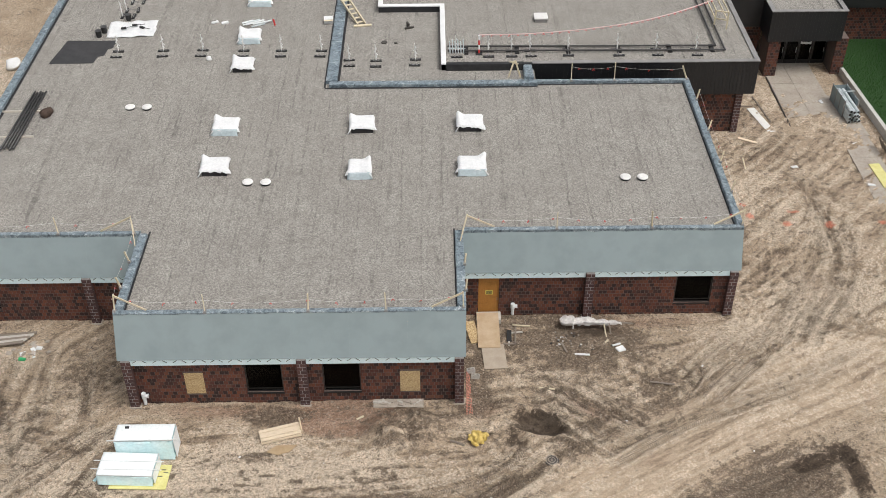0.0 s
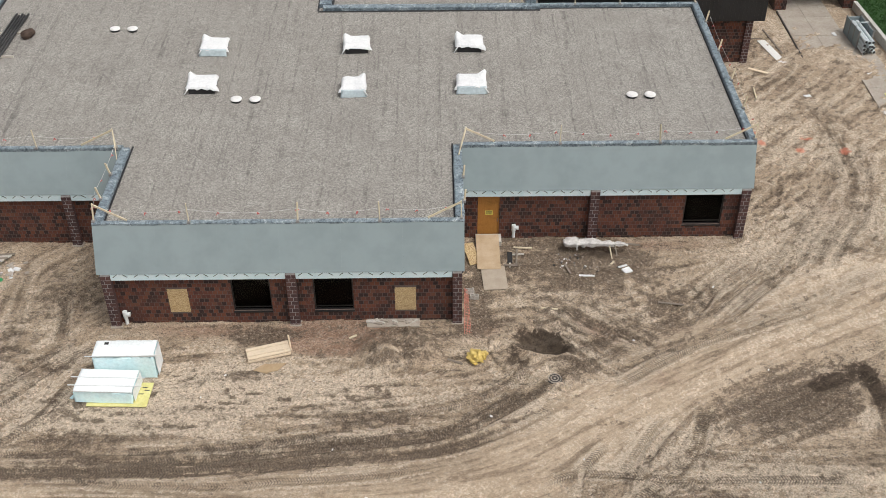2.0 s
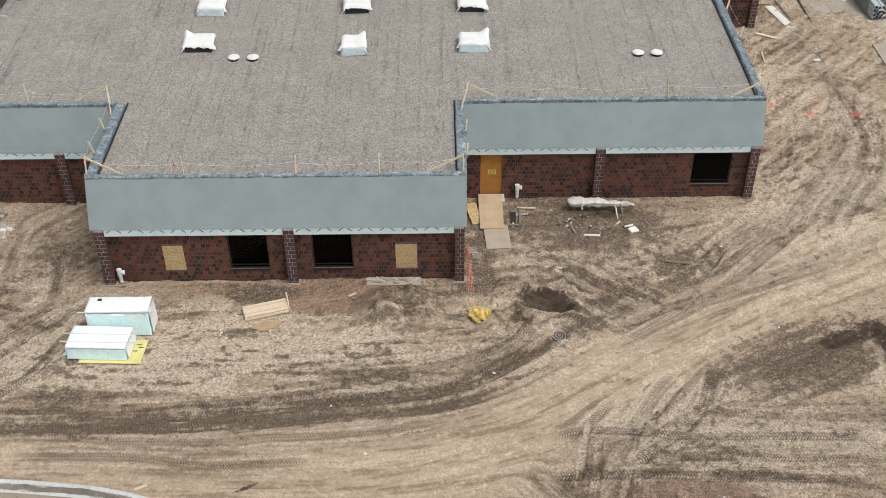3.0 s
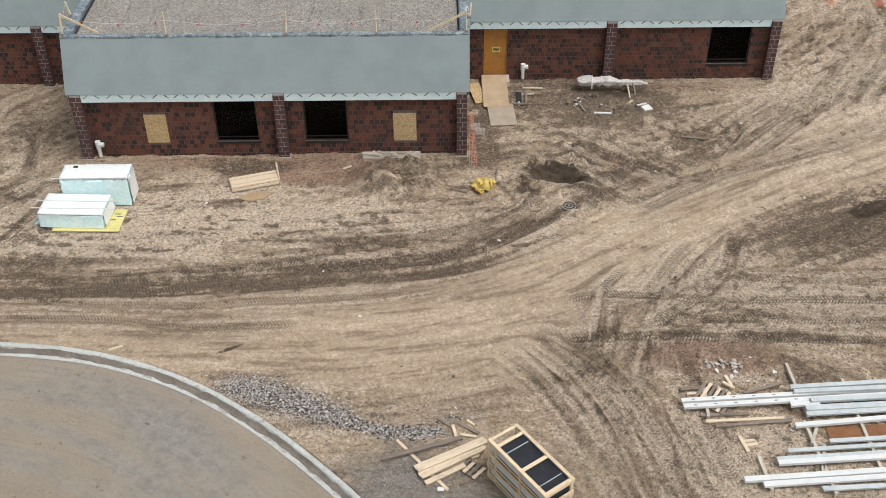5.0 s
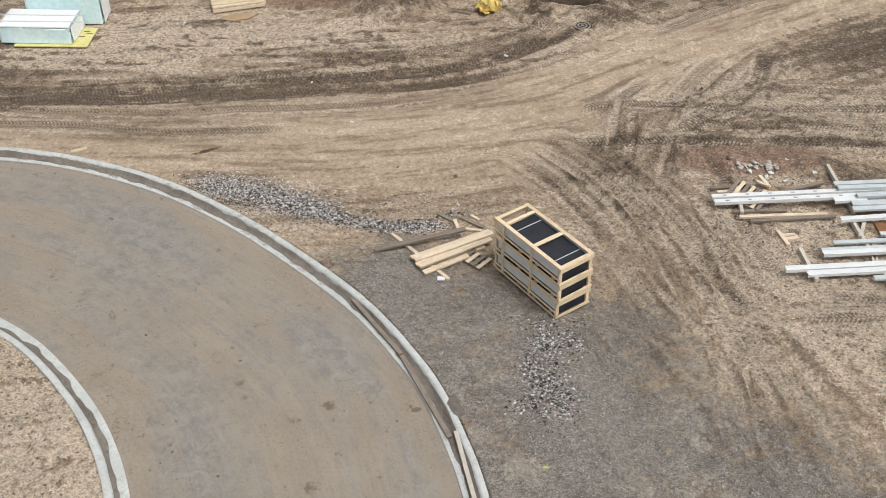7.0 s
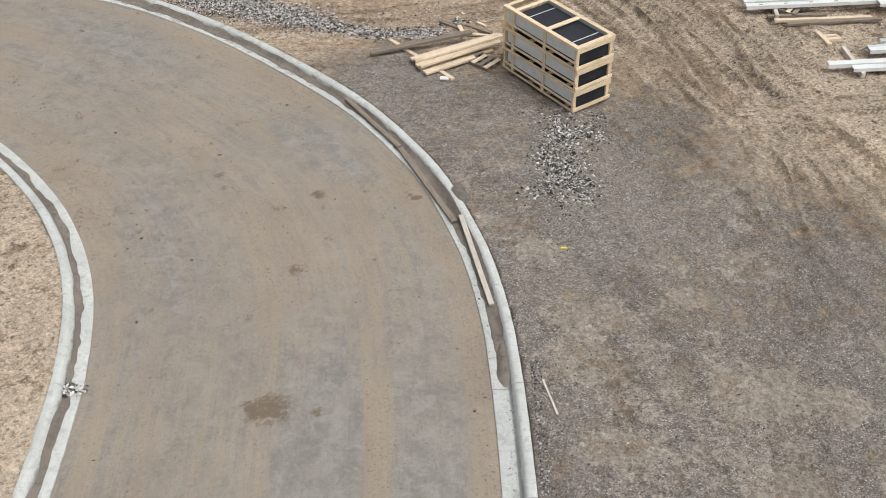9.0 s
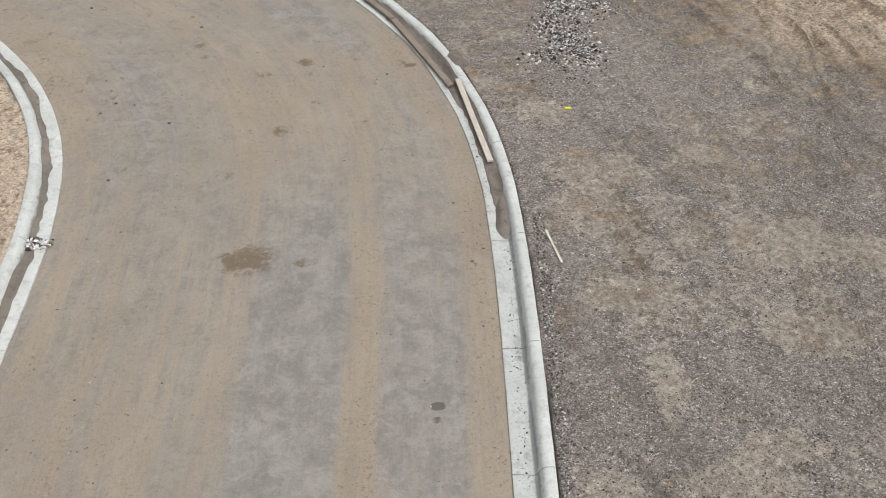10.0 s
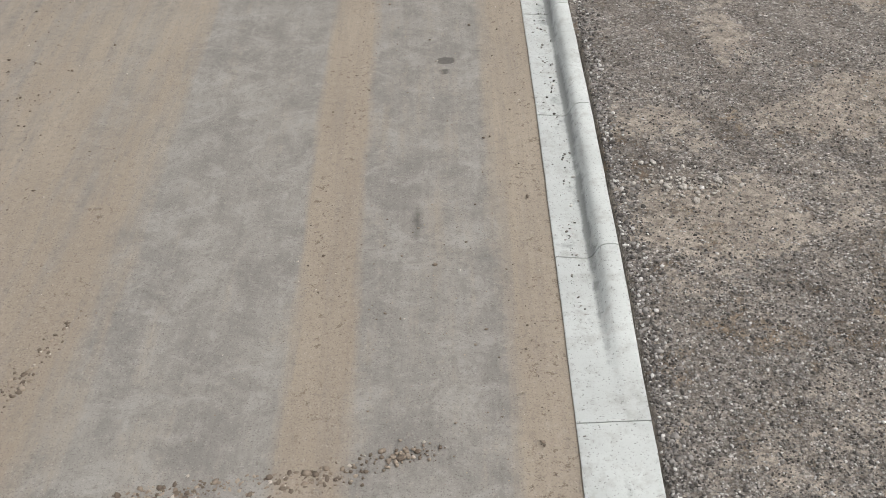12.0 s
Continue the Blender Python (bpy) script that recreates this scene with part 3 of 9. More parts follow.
def lay_tracks():
    # along the building and up into the haul road
    tyre((-27, -7.5), (-15.9, -7.6), (-12.0, -7.5), (-8.6, -7.4), (-4.7, -6.85), (-0.7, -6.3), (2.0, -4.9), (4.4, -3.0), half=0.3, depth=0.05, wet_shade=0.5)
    tyre((-27, -7.9), (-15.8, -8.0), (-10.6, -8.0), (-5.4, -7.6), (-0.7, -7.1), (2.2, -5.9), (4.6, -4.3), half=0.28, depth=0.05, wet_shade=0.48)
    tyre((-15.5, -8.4), (-9.2, -8.75), (-6.7, -8.5), (-3.6, -8.3), (-1.5, -7.9), (1.5, -7.0), half=0.22, depth=0.03, wet_shade=0.22)
    tyre((-9.5, -7.1), (-6.2, -6.75), (-0.7, -6.05), (1.6, -4.8), (3.4, -3.4), half=0.26, depth=0.04, wet_shade=0.4)
    tyre((-27, -7.0), (-17, -7.1), (-12.5, -7.0), (-8.6, -6.8), (-4.5, -6.2), half=0.24, depth=0.04, wet_shade=0.35)
    tyre((-16, -9.3), (-11.6, -9.4), (-9.0, -9.8), (-5, -9.6), half=0.22, depth=0.012, wet_shade=0.06)
    tyre((-6, -5.6), (-2, -5.2), (0.8, -4.4), (2.4, -3.2), (3.4, -2.0), half=0.24, depth=0.035, wet_shade=0.25)
    # off the haul road towards the doors
    tyre((5.4, -3.5), (5.94, -3.18), (8.57, -1.74), (12.4, -0.04), (15.8, 1.45), (20, 3.6), half=0.27, depth=0.04, wet_shade=0.2)
    tyre((5.9, -4.0), (6.57, -3.64), (9.74, -1.6), (13.3, -0.1), (18, 2.0), half=0.27, depth=0.04, wet_shade=0.18)
    tyre((3.6, 1.6), (4.66, 0.59), (6.27, -0.71), (8.15, -2.42), half=0.25, depth=0.06, wet_shade=0.35)
    tyre((3.9, 0.6), (4.97, -0.46), (6.44, -1.56), (7.84, -2.55), half=0.25, depth=0.06, wet_shade=0.35)
    tyre((5.6, 1.4), (6.6, 0.3), (8.0, -1.2), (8.9, -2.2), half=0.22, depth=0.05, wet_shade=0.25)
    # wheel ruts past the eastern corner
    tyre((10.4, -0.2), (11.39, 0.86), (13.55, 3.04), (14.8, 4.1), (16.5, 6.5), (18.7, 9.7), (20.4, 15), half=0.24, depth=0.045, wet_shade=0.16)
    tyre((11.3, -0.4), (12.4, 0.8), (14.3, 2.6), (16.0, 4.3), (17.4, 6.2), half=0.22, depth=0.04, wet_shade=0.2)
    tyre((16.0, 3.0), (17.2, 5.1), (19.0, 7.6), (20.0, 10), (20.3, 12.7), (20.1, 17), half=0.26, depth=0.05, wet_shade=0.25)
    tyre((16.9, 3.2), (18.0, 5.0), (19.7, 7.3), (20.9, 10), (21.3, 14), half=0.24, depth=0.04, wet_shade=0.15)
    tyre((18.9, 9.5), (19.2, 8.2), (19.46, 5.6), (20.2, 4.5), (22, 3.5), half=0.24, depth=0.04, wet_shade=0.25)
    tyre((9.6, -0.6), (11.0, 1.4), (12.2, 2.8), half=0.22, depth=0.045, wet_shade=0.25)
    # turning and crossing by the steel: lugged prints
    tyre((2.8, -8.8), (4.2, -8.3), (6.2, -8.4), (7.8, -8.7), (11.2, -8.7), (15, -8.8), half=0.22, depth=0.03, wet_shade=0.3, lugs=1.5)
    tyre((1.4, -10.2), (3.7, -10.4), (6.4, -10.4), (10.5, -10.5), (14, -10.7), half=0.24, depth=0.04, wet_shade=0.38, lugs=1.5)
    tyre((6.4, -9.6), (8.7, -9.6), (11.4, -9.7), (16, -9.9), half=0.2, depth=0.03, wet_shade=0.28, lugs=1.2)
    tyre((7.6, -7.5), (9.56, -7.59), (14.34, -7.86), (20, -8), half=0.22, depth=0.03, wet_shade=0.25)
    tyre((5.4, -10.4), (6.1, -9.7), (7.2, -9.0), (8.3, -8.0), (9.0, -6.9), (9.5, -5.5), (9.7, -4.6), half=0.3, depth=0.05, wet_shade=0.35, lugs=1.5)
    tyre((5.6, -9.0), (6.4, -7.6), (7.3, -6.3), (8.3, -5.1), half=0.2, depth=0.03, wet_shade=0.25, lugs=0.9)
    tyre((3.6, -9.2), (4.9, -7.6), (6.0, -6.6), half=0.24, depth=0.03, wet_shade=0.28, lugs=1.1)
    # the same crossing: smooth strips pressed pale between dark edges
    for line in ([(3.6, -11.8), (4.1, -9.5), (4.5, -8.0), (4.9, -7.0)], [(4.1, -12.0), (4.5, -10.5), (4.9, -8.4)], [(4.8, -12.5), (5.4, -10.9), (5.9, -9.5), (6.4, -8.2)],
                 [(5.5, -12.5), (5.9, -10.9), (6.2, -9.5), (6.7, -8.2), (7.7, -6.7), (8.7, -5.5)], [(6.4, -8.5), (7.5, -6.8), (8.4, -5.7)]):
        tyre(*line, half=0.15, depth=0.05, wet_shade=0.5, pressed=True)
    # ruts that spread aslant from the haul road towards the yard
    for line in ([(0.8, -10.8), (1.6, -11.6), (2.4, -12.5)], [(1.6, -10.5), (2.8, -12.1), (3.8, -14.0), (4.3, -15.3)], [(2.3, -10.2), (3.6, -11.6), (4.6, -12.8), (5.5, -15.0)],
                 [(2.8, -10.4), (3.8, -11.6), (4.9, -13.7), (5.5, -15.3)], [(5.8, -13.0), (6.1, -14.3), (6.5, -15.3), (6.7, -17.0)], [(1.1, -10.4), (2.1, -11.6), (3.0, -13.2)],
                 [(3.1, -15.5), (3.7, -16.8), (4.2, -17.8), (5.2, -18.4)], [(3.5, -15.2), (4.2, -16.7), (4.9, -18.4)], [(5.2, -18.5), (5.4, -19.8), (5.4, -20.9), (5.4, -22.1), (5.2, -23.0)],
                 [(6.6, -19.6), (6.9, -20.7), (7.1, -21.9), (7.0, -23.0)], [(5.9, -19.0), (6.1, -20.5), (6.2, -22.5)]):
        tyre(*line, half=0.14, depth=0.05, wet_shade=0.5, pressed=True)
    tyre((5.4, -15.3), (5.8, -16.7), (6.6, -18.0), half=0.2, depth=0.05, wet_shade=0.35, lugs=0.7)
    tyre((7.1, -17.2), (8.2, -17.1), (9.5, -17.2), (12, -17.2), half=0.22, depth=0.03, wet_shade=0.25, lugs=1.3)
    tyre((6.7, -17.9), (8.0, -17.9), (9.3, -17.9), (12, -17.8), half=0.2, depth=0.03, wet_shade=0.2, lugs=1.2)
    for by in (-0.8, -1.5, 0.7):
        tyre(*offset_line([(4.0, 0.6), (5.0, -0.2), (6.5, -1.4), (8.1, -2.6)], by), half=0.2, depth=0.05, wet_shade=0.2, lugs=0.6)
    for by in (-0.55, 0.6, 1.2):
        tyre(*offset_line([(10.4, -0.1), (11.8, 1.4), (13.4, 3.0), (14.6, 4.0)], by), half=0.18, depth=0.045, wet_shade=0.2, lugs=0.6)
    # down towards the yard
    tyre((2.0, -9.4), (3.13, -10.78), (4.3, -12.86), (5.32, -15.0), (6.0, -17.5), (6.4, -21), half=0.22, depth=0.055, wet_shade=0.3, lugs=0.5)
    tyre((1.7, -10.0), (3.05, -11.6), (3.92, -13.15), (4.55, -15.14), (5.0, -18), half=0.22, depth=0.05, wet_shade=0.3, lugs=0.5)
    tyre((2.8, -9.9), (3.8, -11.12), (4.93, -13.16), (5.47, -14.73), (5.7, -17), half=0.22, depth=0.055, wet_shade=0.3, lugs=0.5)
    tyre((0.8, -10.7), (2.2, -12.6), (3.1, -14.4), (3.7, -16.6), (4.0, -19), half=0.22, depth=0.045, wet_shade=0.3, lugs=0.5)
    tyre((6.6, -9.8), (6.7, -12.0), (6.9, -14.5), (7.4, -17), half=0.22, depth=0.03, wet_shade=0.2)
    tyre((2.2, -17.0), (4.0, -19.5), (5.6, -22.5), (6.6, -26), half=0.2, depth=0.015, wet_shade=0.08)
    tyre((6.0, -18.0), (5.2, -21.0), (4.6, -25.0), (4.2, -30), half=0.2, depth=0.012, wet_shade=0.05)
    # west of the front block
    tyre((-20, -6.6), (-18.44, -4.83), (-16.31, -2.36), (-15.29, -1.26), (-14.6, -0.6), half=0.25, depth=0.05, wet_shade=0.4)
    tyre((-19.4, -8.4), (-17.8, -6.95), (-16.34, -5.25), (-15.69, -3.64), (-15.4, -2.6), half=0.25, depth=0.05, wet_shade=0.4)
    tyre((-20.4, -5.6), (-18.9, -3.9), (-17.2, -2.0), (-16.0, -0.6), half=0.25, depth=0.05, wet_shade=0.3)
    tyre((-19.0, 5.0), (-19.18, 3.43), (-18.89, -0.04), (-19.01, -1.86), (-19.6, -4), half=0.25, depth=0.05, wet_shade=0.35)
    tyre((-17.4, 3.6), (-17.12, 2.13), (-16.68, -0.32), (-16.6, -1.6), half=0.25, depth=0.05, wet_shade=0.3)
    tyre((-21, 4.5), (-20.6, 2), (-20.4, -1), (-20.8, -4), half=0.25, depth=0.04, wet_shade=0.25)
    axle((-27, 20), (-26, 12), (-24, 5), (-21, -1), (-19, -6), gauge=0.9, half=0.24, depth=0.035, wet_shade=0.2)
    # the dark worked ground
    tyre((10.8, -7.1), (11.35, -6.55), (13.72, -5.57), (15.54, -4.11), (18, -2.4), half=0.3, depth=0.06, wet_shade=0.45)
    tyre((15.4, -2.6), (16.3, -3.3), (16.63, -4.48), (16.57, -5.64), (16.3, -8), half=0.3, depth=0.06, wet_shade=0.5)
    tyre((10.8, -5.9), (12.4, -5.2), (14.2, -4.3), (17, -2.8), half=0.25, depth=0.05, wet_shade=0.4)


def drawn_streaks(xs, ys, X, Y, c2, s2, seed, freq, step, count):
    """Noise smeared along a field of directions, given as doubled angles: scraped and rolled soil."""
    ang = 0.5 * np.arctan2(s2, c2)
    ca, sa = np.cos(ang), np.sin(ang)
    sel = (np.abs(X) < 30) & (Y > -37.5) & (Y < 27)
    total = np.zeros(sel.sum())
    for way in (1, -1):
        px, py = X[sel].copy(), Y[sel].copy()
        hx, hy = way * ca[sel], way * sa[sel]
        for k in range(count):
            total += value_noise(px * freq, py * freq, seed) * (1 - k / count)
            px += step * hx
            py += step * hy
            i, j = np.clip(np.searchsorted(xs, px), 0, len(xs) - 1), np.clip(np.searchsorted(ys, py), 0, len(ys) - 1)
            nx, ny = ca[i, j], sa[i, j]
            turn = np.where(nx * hx + ny * hy < 0, -1.0, 1.0)
            hx, hy = nx * turn, ny * turn
    out = np.zeros(X.shape)
    out[sel] = np.clip(total / total.std(), -2.5, 2.5)
    return out


def build_ground():
    xs = spaced([(-2500, 500), (-500, 100), (-100, 12), (-40, 1.0), (-27, 0.15), (-17, 0.052), (17, 0.11), (26, 0.4), (30, 1.0), (45, 12), (100, 100), (500, 500), (2500, 1)])
    ys = spaced([(-2500, 500), (-500, 100), (-100, 12), (-52, 1.0), (-37, 0.085), (-22, 0.052), (0.5, 0.10), (27, 0.4), (33, 1.0), (48, 12), (100, 100), (500, 500), (2500, 1)])
    X, Y = np.meshgrid(xs, ys, indexing='ij')
    near = bump01((45 - np.hypot(X, Y + 5)) / 12)
    z = near * (0.035 * value_noise(X * 0.25, Y * 0.25, 1) + 0.03 * value_noise(X * 0.9, Y * 0.9, 2) + 0.026 * value_noise(X * 2.6, Y * 2.6, 3)
                + 0.022 * value_noise(X * 5.3, Y * 5.3, 4))
    do, di = inside_road(X, Y)
    # crushed-stone yard beside the kerb
    yard = bump01((-12.4 - Y - 0.85 * np.clip(X - 0.8, 0, 20) + 1.6 * value_noise(X * 0.5, Y * 0.5, 9) + 0.8 * value_noise(X * 1.6, Y * 1.6, 10)) / 7.0 + 0.12) * bump01((X + 9) / 3)
    yard = np.where(Y < -36, np.maximum(yard, bump01((X + 6) / 3)), yard) * near
    gravel = 0.95 * yard + yard * (0.2 * value_noise(X * 0.55, Y * 0.55, 81) + 0.15 * value_noise(X * 1.7, Y * 1.7, 82) + 0.2 * value_noise(X * 4.3, Y * 4.3, 83) - 0.05)
    wx, wy = X + 0.7 * value_noise(X * 0.7, Y * 0.7, 71), Y + 0.7 * value_noise(X * 0.7, Y * 0.7, 72)
    pale = 0.30 * value_noise(wx * 0.3, wy * 0.3, 11) + 0.20 * value_noise(wx * 1.0, wy * 1.3, 12) + 0.14 * value_noise(wx * 2.7, wy * 3.2, 14)
    damp_shade = 0.28 * value_noise(wx * 0.35, wy * 0.35, 13) + 0.20 * value_noise(wx * 1.2, wy * 1.6, 15) + 0.14 * value_noise(wx * 3.1, wy * 4.1, 16)
    red = np.zeros(X.shape)
    dusty = 0.3 * value_noise(wx * 0.6, wy * 0.6, 84) + 0.3 * value_noise(wx * 1.8, wy * 1.8, 85) + 0.2 * value_noise(X * 5, Y * 5, 86)
    crumb = value_noise(X * 6.5, Y * 6.5, 17)
    pale += 0.12 * crumb
    damp_shade -= 0.12 * crumb
    # haul road: smooth tan sweep
    d, s = near_line(X, Y, [(-28, -8.6), (-15, -9.0), (-8, -9.2), (-3, -9.2), (2, -7.8), (6, -5.2), (10.5, -2.4), (17, 1.2), (28, 6)], 8.5)
    sweep = bump01((2.8 + 0.5 * value_noise(s * 0.5, d * 0.8, 66) - np.abs(d)) / 1.4)
    d2, s2 = near_line(X, Y, [(-28, -10.6), (-15, -10.8), (-8, -11.0), (-3, -11.6), (0.5, -11.2), (3.0, -9.2)], 4.0, 0.5)
    sweep = np.maximum(sweep, 0.85 * bump01((2.0 + 0.6 * value_noise(s2 * 0.6, d2 * 0.8, 67) - np.abs(d2)) / 1.4))
    z -= 0.03 * sweep * near
    # its packed surface hides the small lumps
    rough = 1 - 0.55 * sweep - 0.35 * yard
    z *= np.clip(rough, 0.25, 1)
    flow = bump01((7.5 - np.abs(d)) / 3) * near
    # the way in which wheels and blades have drawn the soil, as doubled angles
    c2, s2 = np.zeros(X.shape), np.zeros(X.shape)

    def draws(angle, k):
        c2[:] += k * np.cos(2 * angle)
        s2[:] += k * np.sin(2 * angle)

    def heading(line, way):
        q, t = smooth_line(line, 0.5)
        return np.interp(way, t, np.unwrap(np.arctan2(np.gradient(q[:, 1]), np.gradient(q[:, 0]))))
    draws(radians(4), 0.03)
    draws(radians(50), 0.15 * bump01((X - 12.6) / 1.5) * bump01((Y + 1.0) / 3))
    draws(radians(-72), 0.12 * bump01((-15 - Y) / 3) * bump01((X - 0.4) / 1.0))
    draws(radians(-48), 0.12 * bump01((-10.5 - Y) / 2) * bump01((Y + 18) / 3) * bump01((X - 1.5) / 1.5))
    draws(radians(50), 0.10 * bump01((-13.5 - X) / 2) * bump01((Y + 7) / 2))
    draws(radians(-38), 0.25 * blob(X, Y, 6.0, -0.6, 3.5, 2.4))
    draws(heading([(-28, -8.6), (-15, -9.0), (-8, -9.2), (-3, -9.2), (2, -7.8), (6, -5.2), (10.5, -2.4), (17, 1.2), (28, 6)], s), 0.4 * np.exp(-(d / 3.0) ** 2) * (np.abs(d) < 90))
    streaks = value_noise(d * 3.2, s * 0.22, 61) + 0.8 * value_noise(d * 8.0, s * 0.5, 62)
    damp_shade += 0.2 * streaks * flow * (1 - 0.65 * sweep)
    pale -= 0.16 * streaks * flow * (1 - 0.65 * sweep)
    pale *= 1 - 0.6 * sweep
    damp_shade *= 1 - 0.6 * sweep
    damp_shade += 0.04 + 0.36 * bump01((Y + 4) / 4) * bump01((X + 1) / 2) * bump01((13 - X) / 3) - 0.12 * bump01((-10.5 - Y) / 2.5) - 0.2 * sweep
    tread_m, tread_2, tread_s, tread_e = np.zeros(X.shape), np.zeros(X.shape), np.zeros(X.shape), np.zeros(X.shape)
    print_damp_shade, print_pale, scraped, print_reach = np.zeros(X.shape), np.full(X.shape, -0.3), np.zeros(X.shape), np.zeros(X.shape)
    lay_tracks()
    for turn, (line, half, depth, wet_shade, lugs, pressed) in enumerate(TRACKS):
        d, s = near_line(X, Y, line, 1.3, 0.5)
        d = d - 0.05 * value_noise(s * 0.6, s * 0 + turn, 21)
        half = 0.85 * half
        e = np.abs(d) / half
        ends = bump01(s / 1.5) * bump01((s.max() - s) / 1.5) * np.where(yard > 0.5, 0.6, 1.0)
        fade = bump01(0.68 + 0.45 * value_noise(s * 0.3, s * 0 + turn * 3, 23) + 0.25 * value_noise(X * 2.2, Y * 2.2, 24 + turn))
        k = fade * ends
        draws(heading(line, s), 1.2 * ends * np.exp(-(np.clip(d, -9, 9) / 0.45) ** 2))
        inside = bump01((1.15 - e) / 0.35)
        # squeezed shoulders and scraped streaks beside the wheel
        shoulder = np.exp(-((e - 1.5) / 0.35) ** 2)
        reach = bump01((half + 0.7 - np.abs(d)) / 0.5) * ends
        grain = value_noise(d * 7 + turn * 9, s * 0.35, 63) + 0.8 * value_noise(d * 15.0, s * 0.9 + turn * 5, 64)
        w = (k * inside + 0.004 * np.exp(-e) * ends) * (1 + 0.12 * (turn % 7))
        top = (w > tread_m) & (e < 4)
        tread_2 = np.where(top, tread_m, np.maximum(tread_2, np.where(e < 4, w, 0)))
        tread_m, tread_s, tread_e = np.where(top, w, tread_m), np.where(top, s, tread_s), np.where(top, d / half, tread_e)
        z += 0.7 * k * depth * (-1.3 * inside + 1.3 * shoulder * (1 + 0.6 * grain)) + 0.010 * grain * reach
        # rut shade goes into the colour along with the damp
        if pressed:
            k = ends * np.maximum(fade, 0.75)
            print_damp_shade = np.maximum(print_damp_shade * (1 - 0.95 * k * inside), 0.75 * wet_shade * k * shoulder)
            print_pale = np.maximum(print_pale, 0.75 * k * inside)
        else:
            print_damp_shade = np.maximum(print_damp_shade, 1.1 * wet_shade * k * inside * (0.75 + 0.5 * grain))
            print_pale = np.maximum(print_pale, 0.55 * k * shoulder - 0.3 * k * inside)
        scraped = np.where(np.abs(grain * reach) > np.abs(scraped), grain * reach, scraped)
        print_reach = np.maximum(print_reach, reach)
        lug_k = np.where(top, lugs, lug_k) if turn else np.where(top, lugs, 1.0)
    damp_shade += print_damp_shade + 0.10 * scraped
    pale += np.where(print_reach > 0.02, print_pale, 0) - 0.12 * scraped
    fine_drawn = drawn_streaks(xs, ys, X, Y, c2, s2, 101, 10.5, 0.08, 11)
    long_drawn = drawn_streaks(xs, ys, X, Y, c2, s2, 102, 3.8, 0.22, 11)
    drawn = (0.65 * fine_drawn + 0.6 * long_drawn) * near
    z += (0.007 * fine_drawn + 0.010 * long_drawn) * near * (1 - 0.6 * sweep)
    damp_shade += 0.13 * long_drawn * (1 - 0.45 * sweep)
    pale -= 0.13 * long_drawn * (1 - 0.45 * sweep)
    # where two wheels cross, the later one prints over the earlier
    tread = np.clip(tread_m - 0.05, 0, 1) * bump01((tread_m - tread_2) / 0.2) * lug_k
    # drier beyond the corner
    pale += 0.26 * bump01((X - 9) / 4) * bump01((Y + 3) / 3) * near
    # hand-dug and scraped dabs, lying aslant past the corner and level along the wall, their relief shading painted in
    c45, s45 = math.cos(radians(48)), math.sin(radians(48))
    U, V = X * c45 + Y * s45, -X * s45 + Y * c45
    slant = bump01((X - 12.6) / 1.5) * bump01((Y + 1.0) / 3) * near
    dabs = value_noise(U * 1.8 + 0.4 * value_noise(X * 2, Y * 2, 91), V * 4.4, 92) + 0.7 * value_noise(U * 3.6, V * 7.0, 93)
    cut = bump01((dabs - 0.35) / 0.5) * slant * bump01(0.55 + 0.7 * value_noise(X * 0.4, Y * 0.4, 94))
    z -= 0.07 * cut - 0.05 * bump01((-dabs - 0.3) / 0.5) * slant
    damp_shade += 0.5 * cut
    pale += 0.35 * bump01((-dabs - 0.3) / 0.5) * slant
    level = bump01((Y + 6.8) / 0.8) * bump01((1.5 - Y) / 1.5) * bump01((X + 22) / 3) * bump01((9 - X) / 3)
    dabs = value_noise(X * 1.0 + 0.5 * value_noise(X * 2, Y * 2, 95), Y * 2.8, 96) + 0.7 * value_noise(X * 2.8, Y * 6.0, 97)
    cut = bump01((dabs - 0.55) / 0.3) * level
    z -= 0.05 * cut - 0.04 * bump01((-dabs - 0.4) / 0.5) * level
    damp_shade += 0.6 * cut
    pale += 0.25 * bump01((-dabs - 0.4) / 0.5) * level
    # broken lumps between the doors and the haul road, shaded in colour by their height
    lumpy = bump01(1.4 * blob(X, Y, 9.0, 1.6, 4.2, 2.4, -8)) + bump01(1.5 * blob(X, Y, 6.5, 4.0, 3.0, 1.6))
    lumps = value_noise(X * 2.2, Y * 2.2, 98) + 0.7 * value_noise(X * 4.8, Y * 4.8, 99)
    z += 0.07 * lumps * lumpy
    pale += 0.55 * bump01((lumps - 0.2) / 0.4) * lumpy
    damp_shade += 0.40 * bump01((-lumps - 0.15) / 0.4) * lumpy
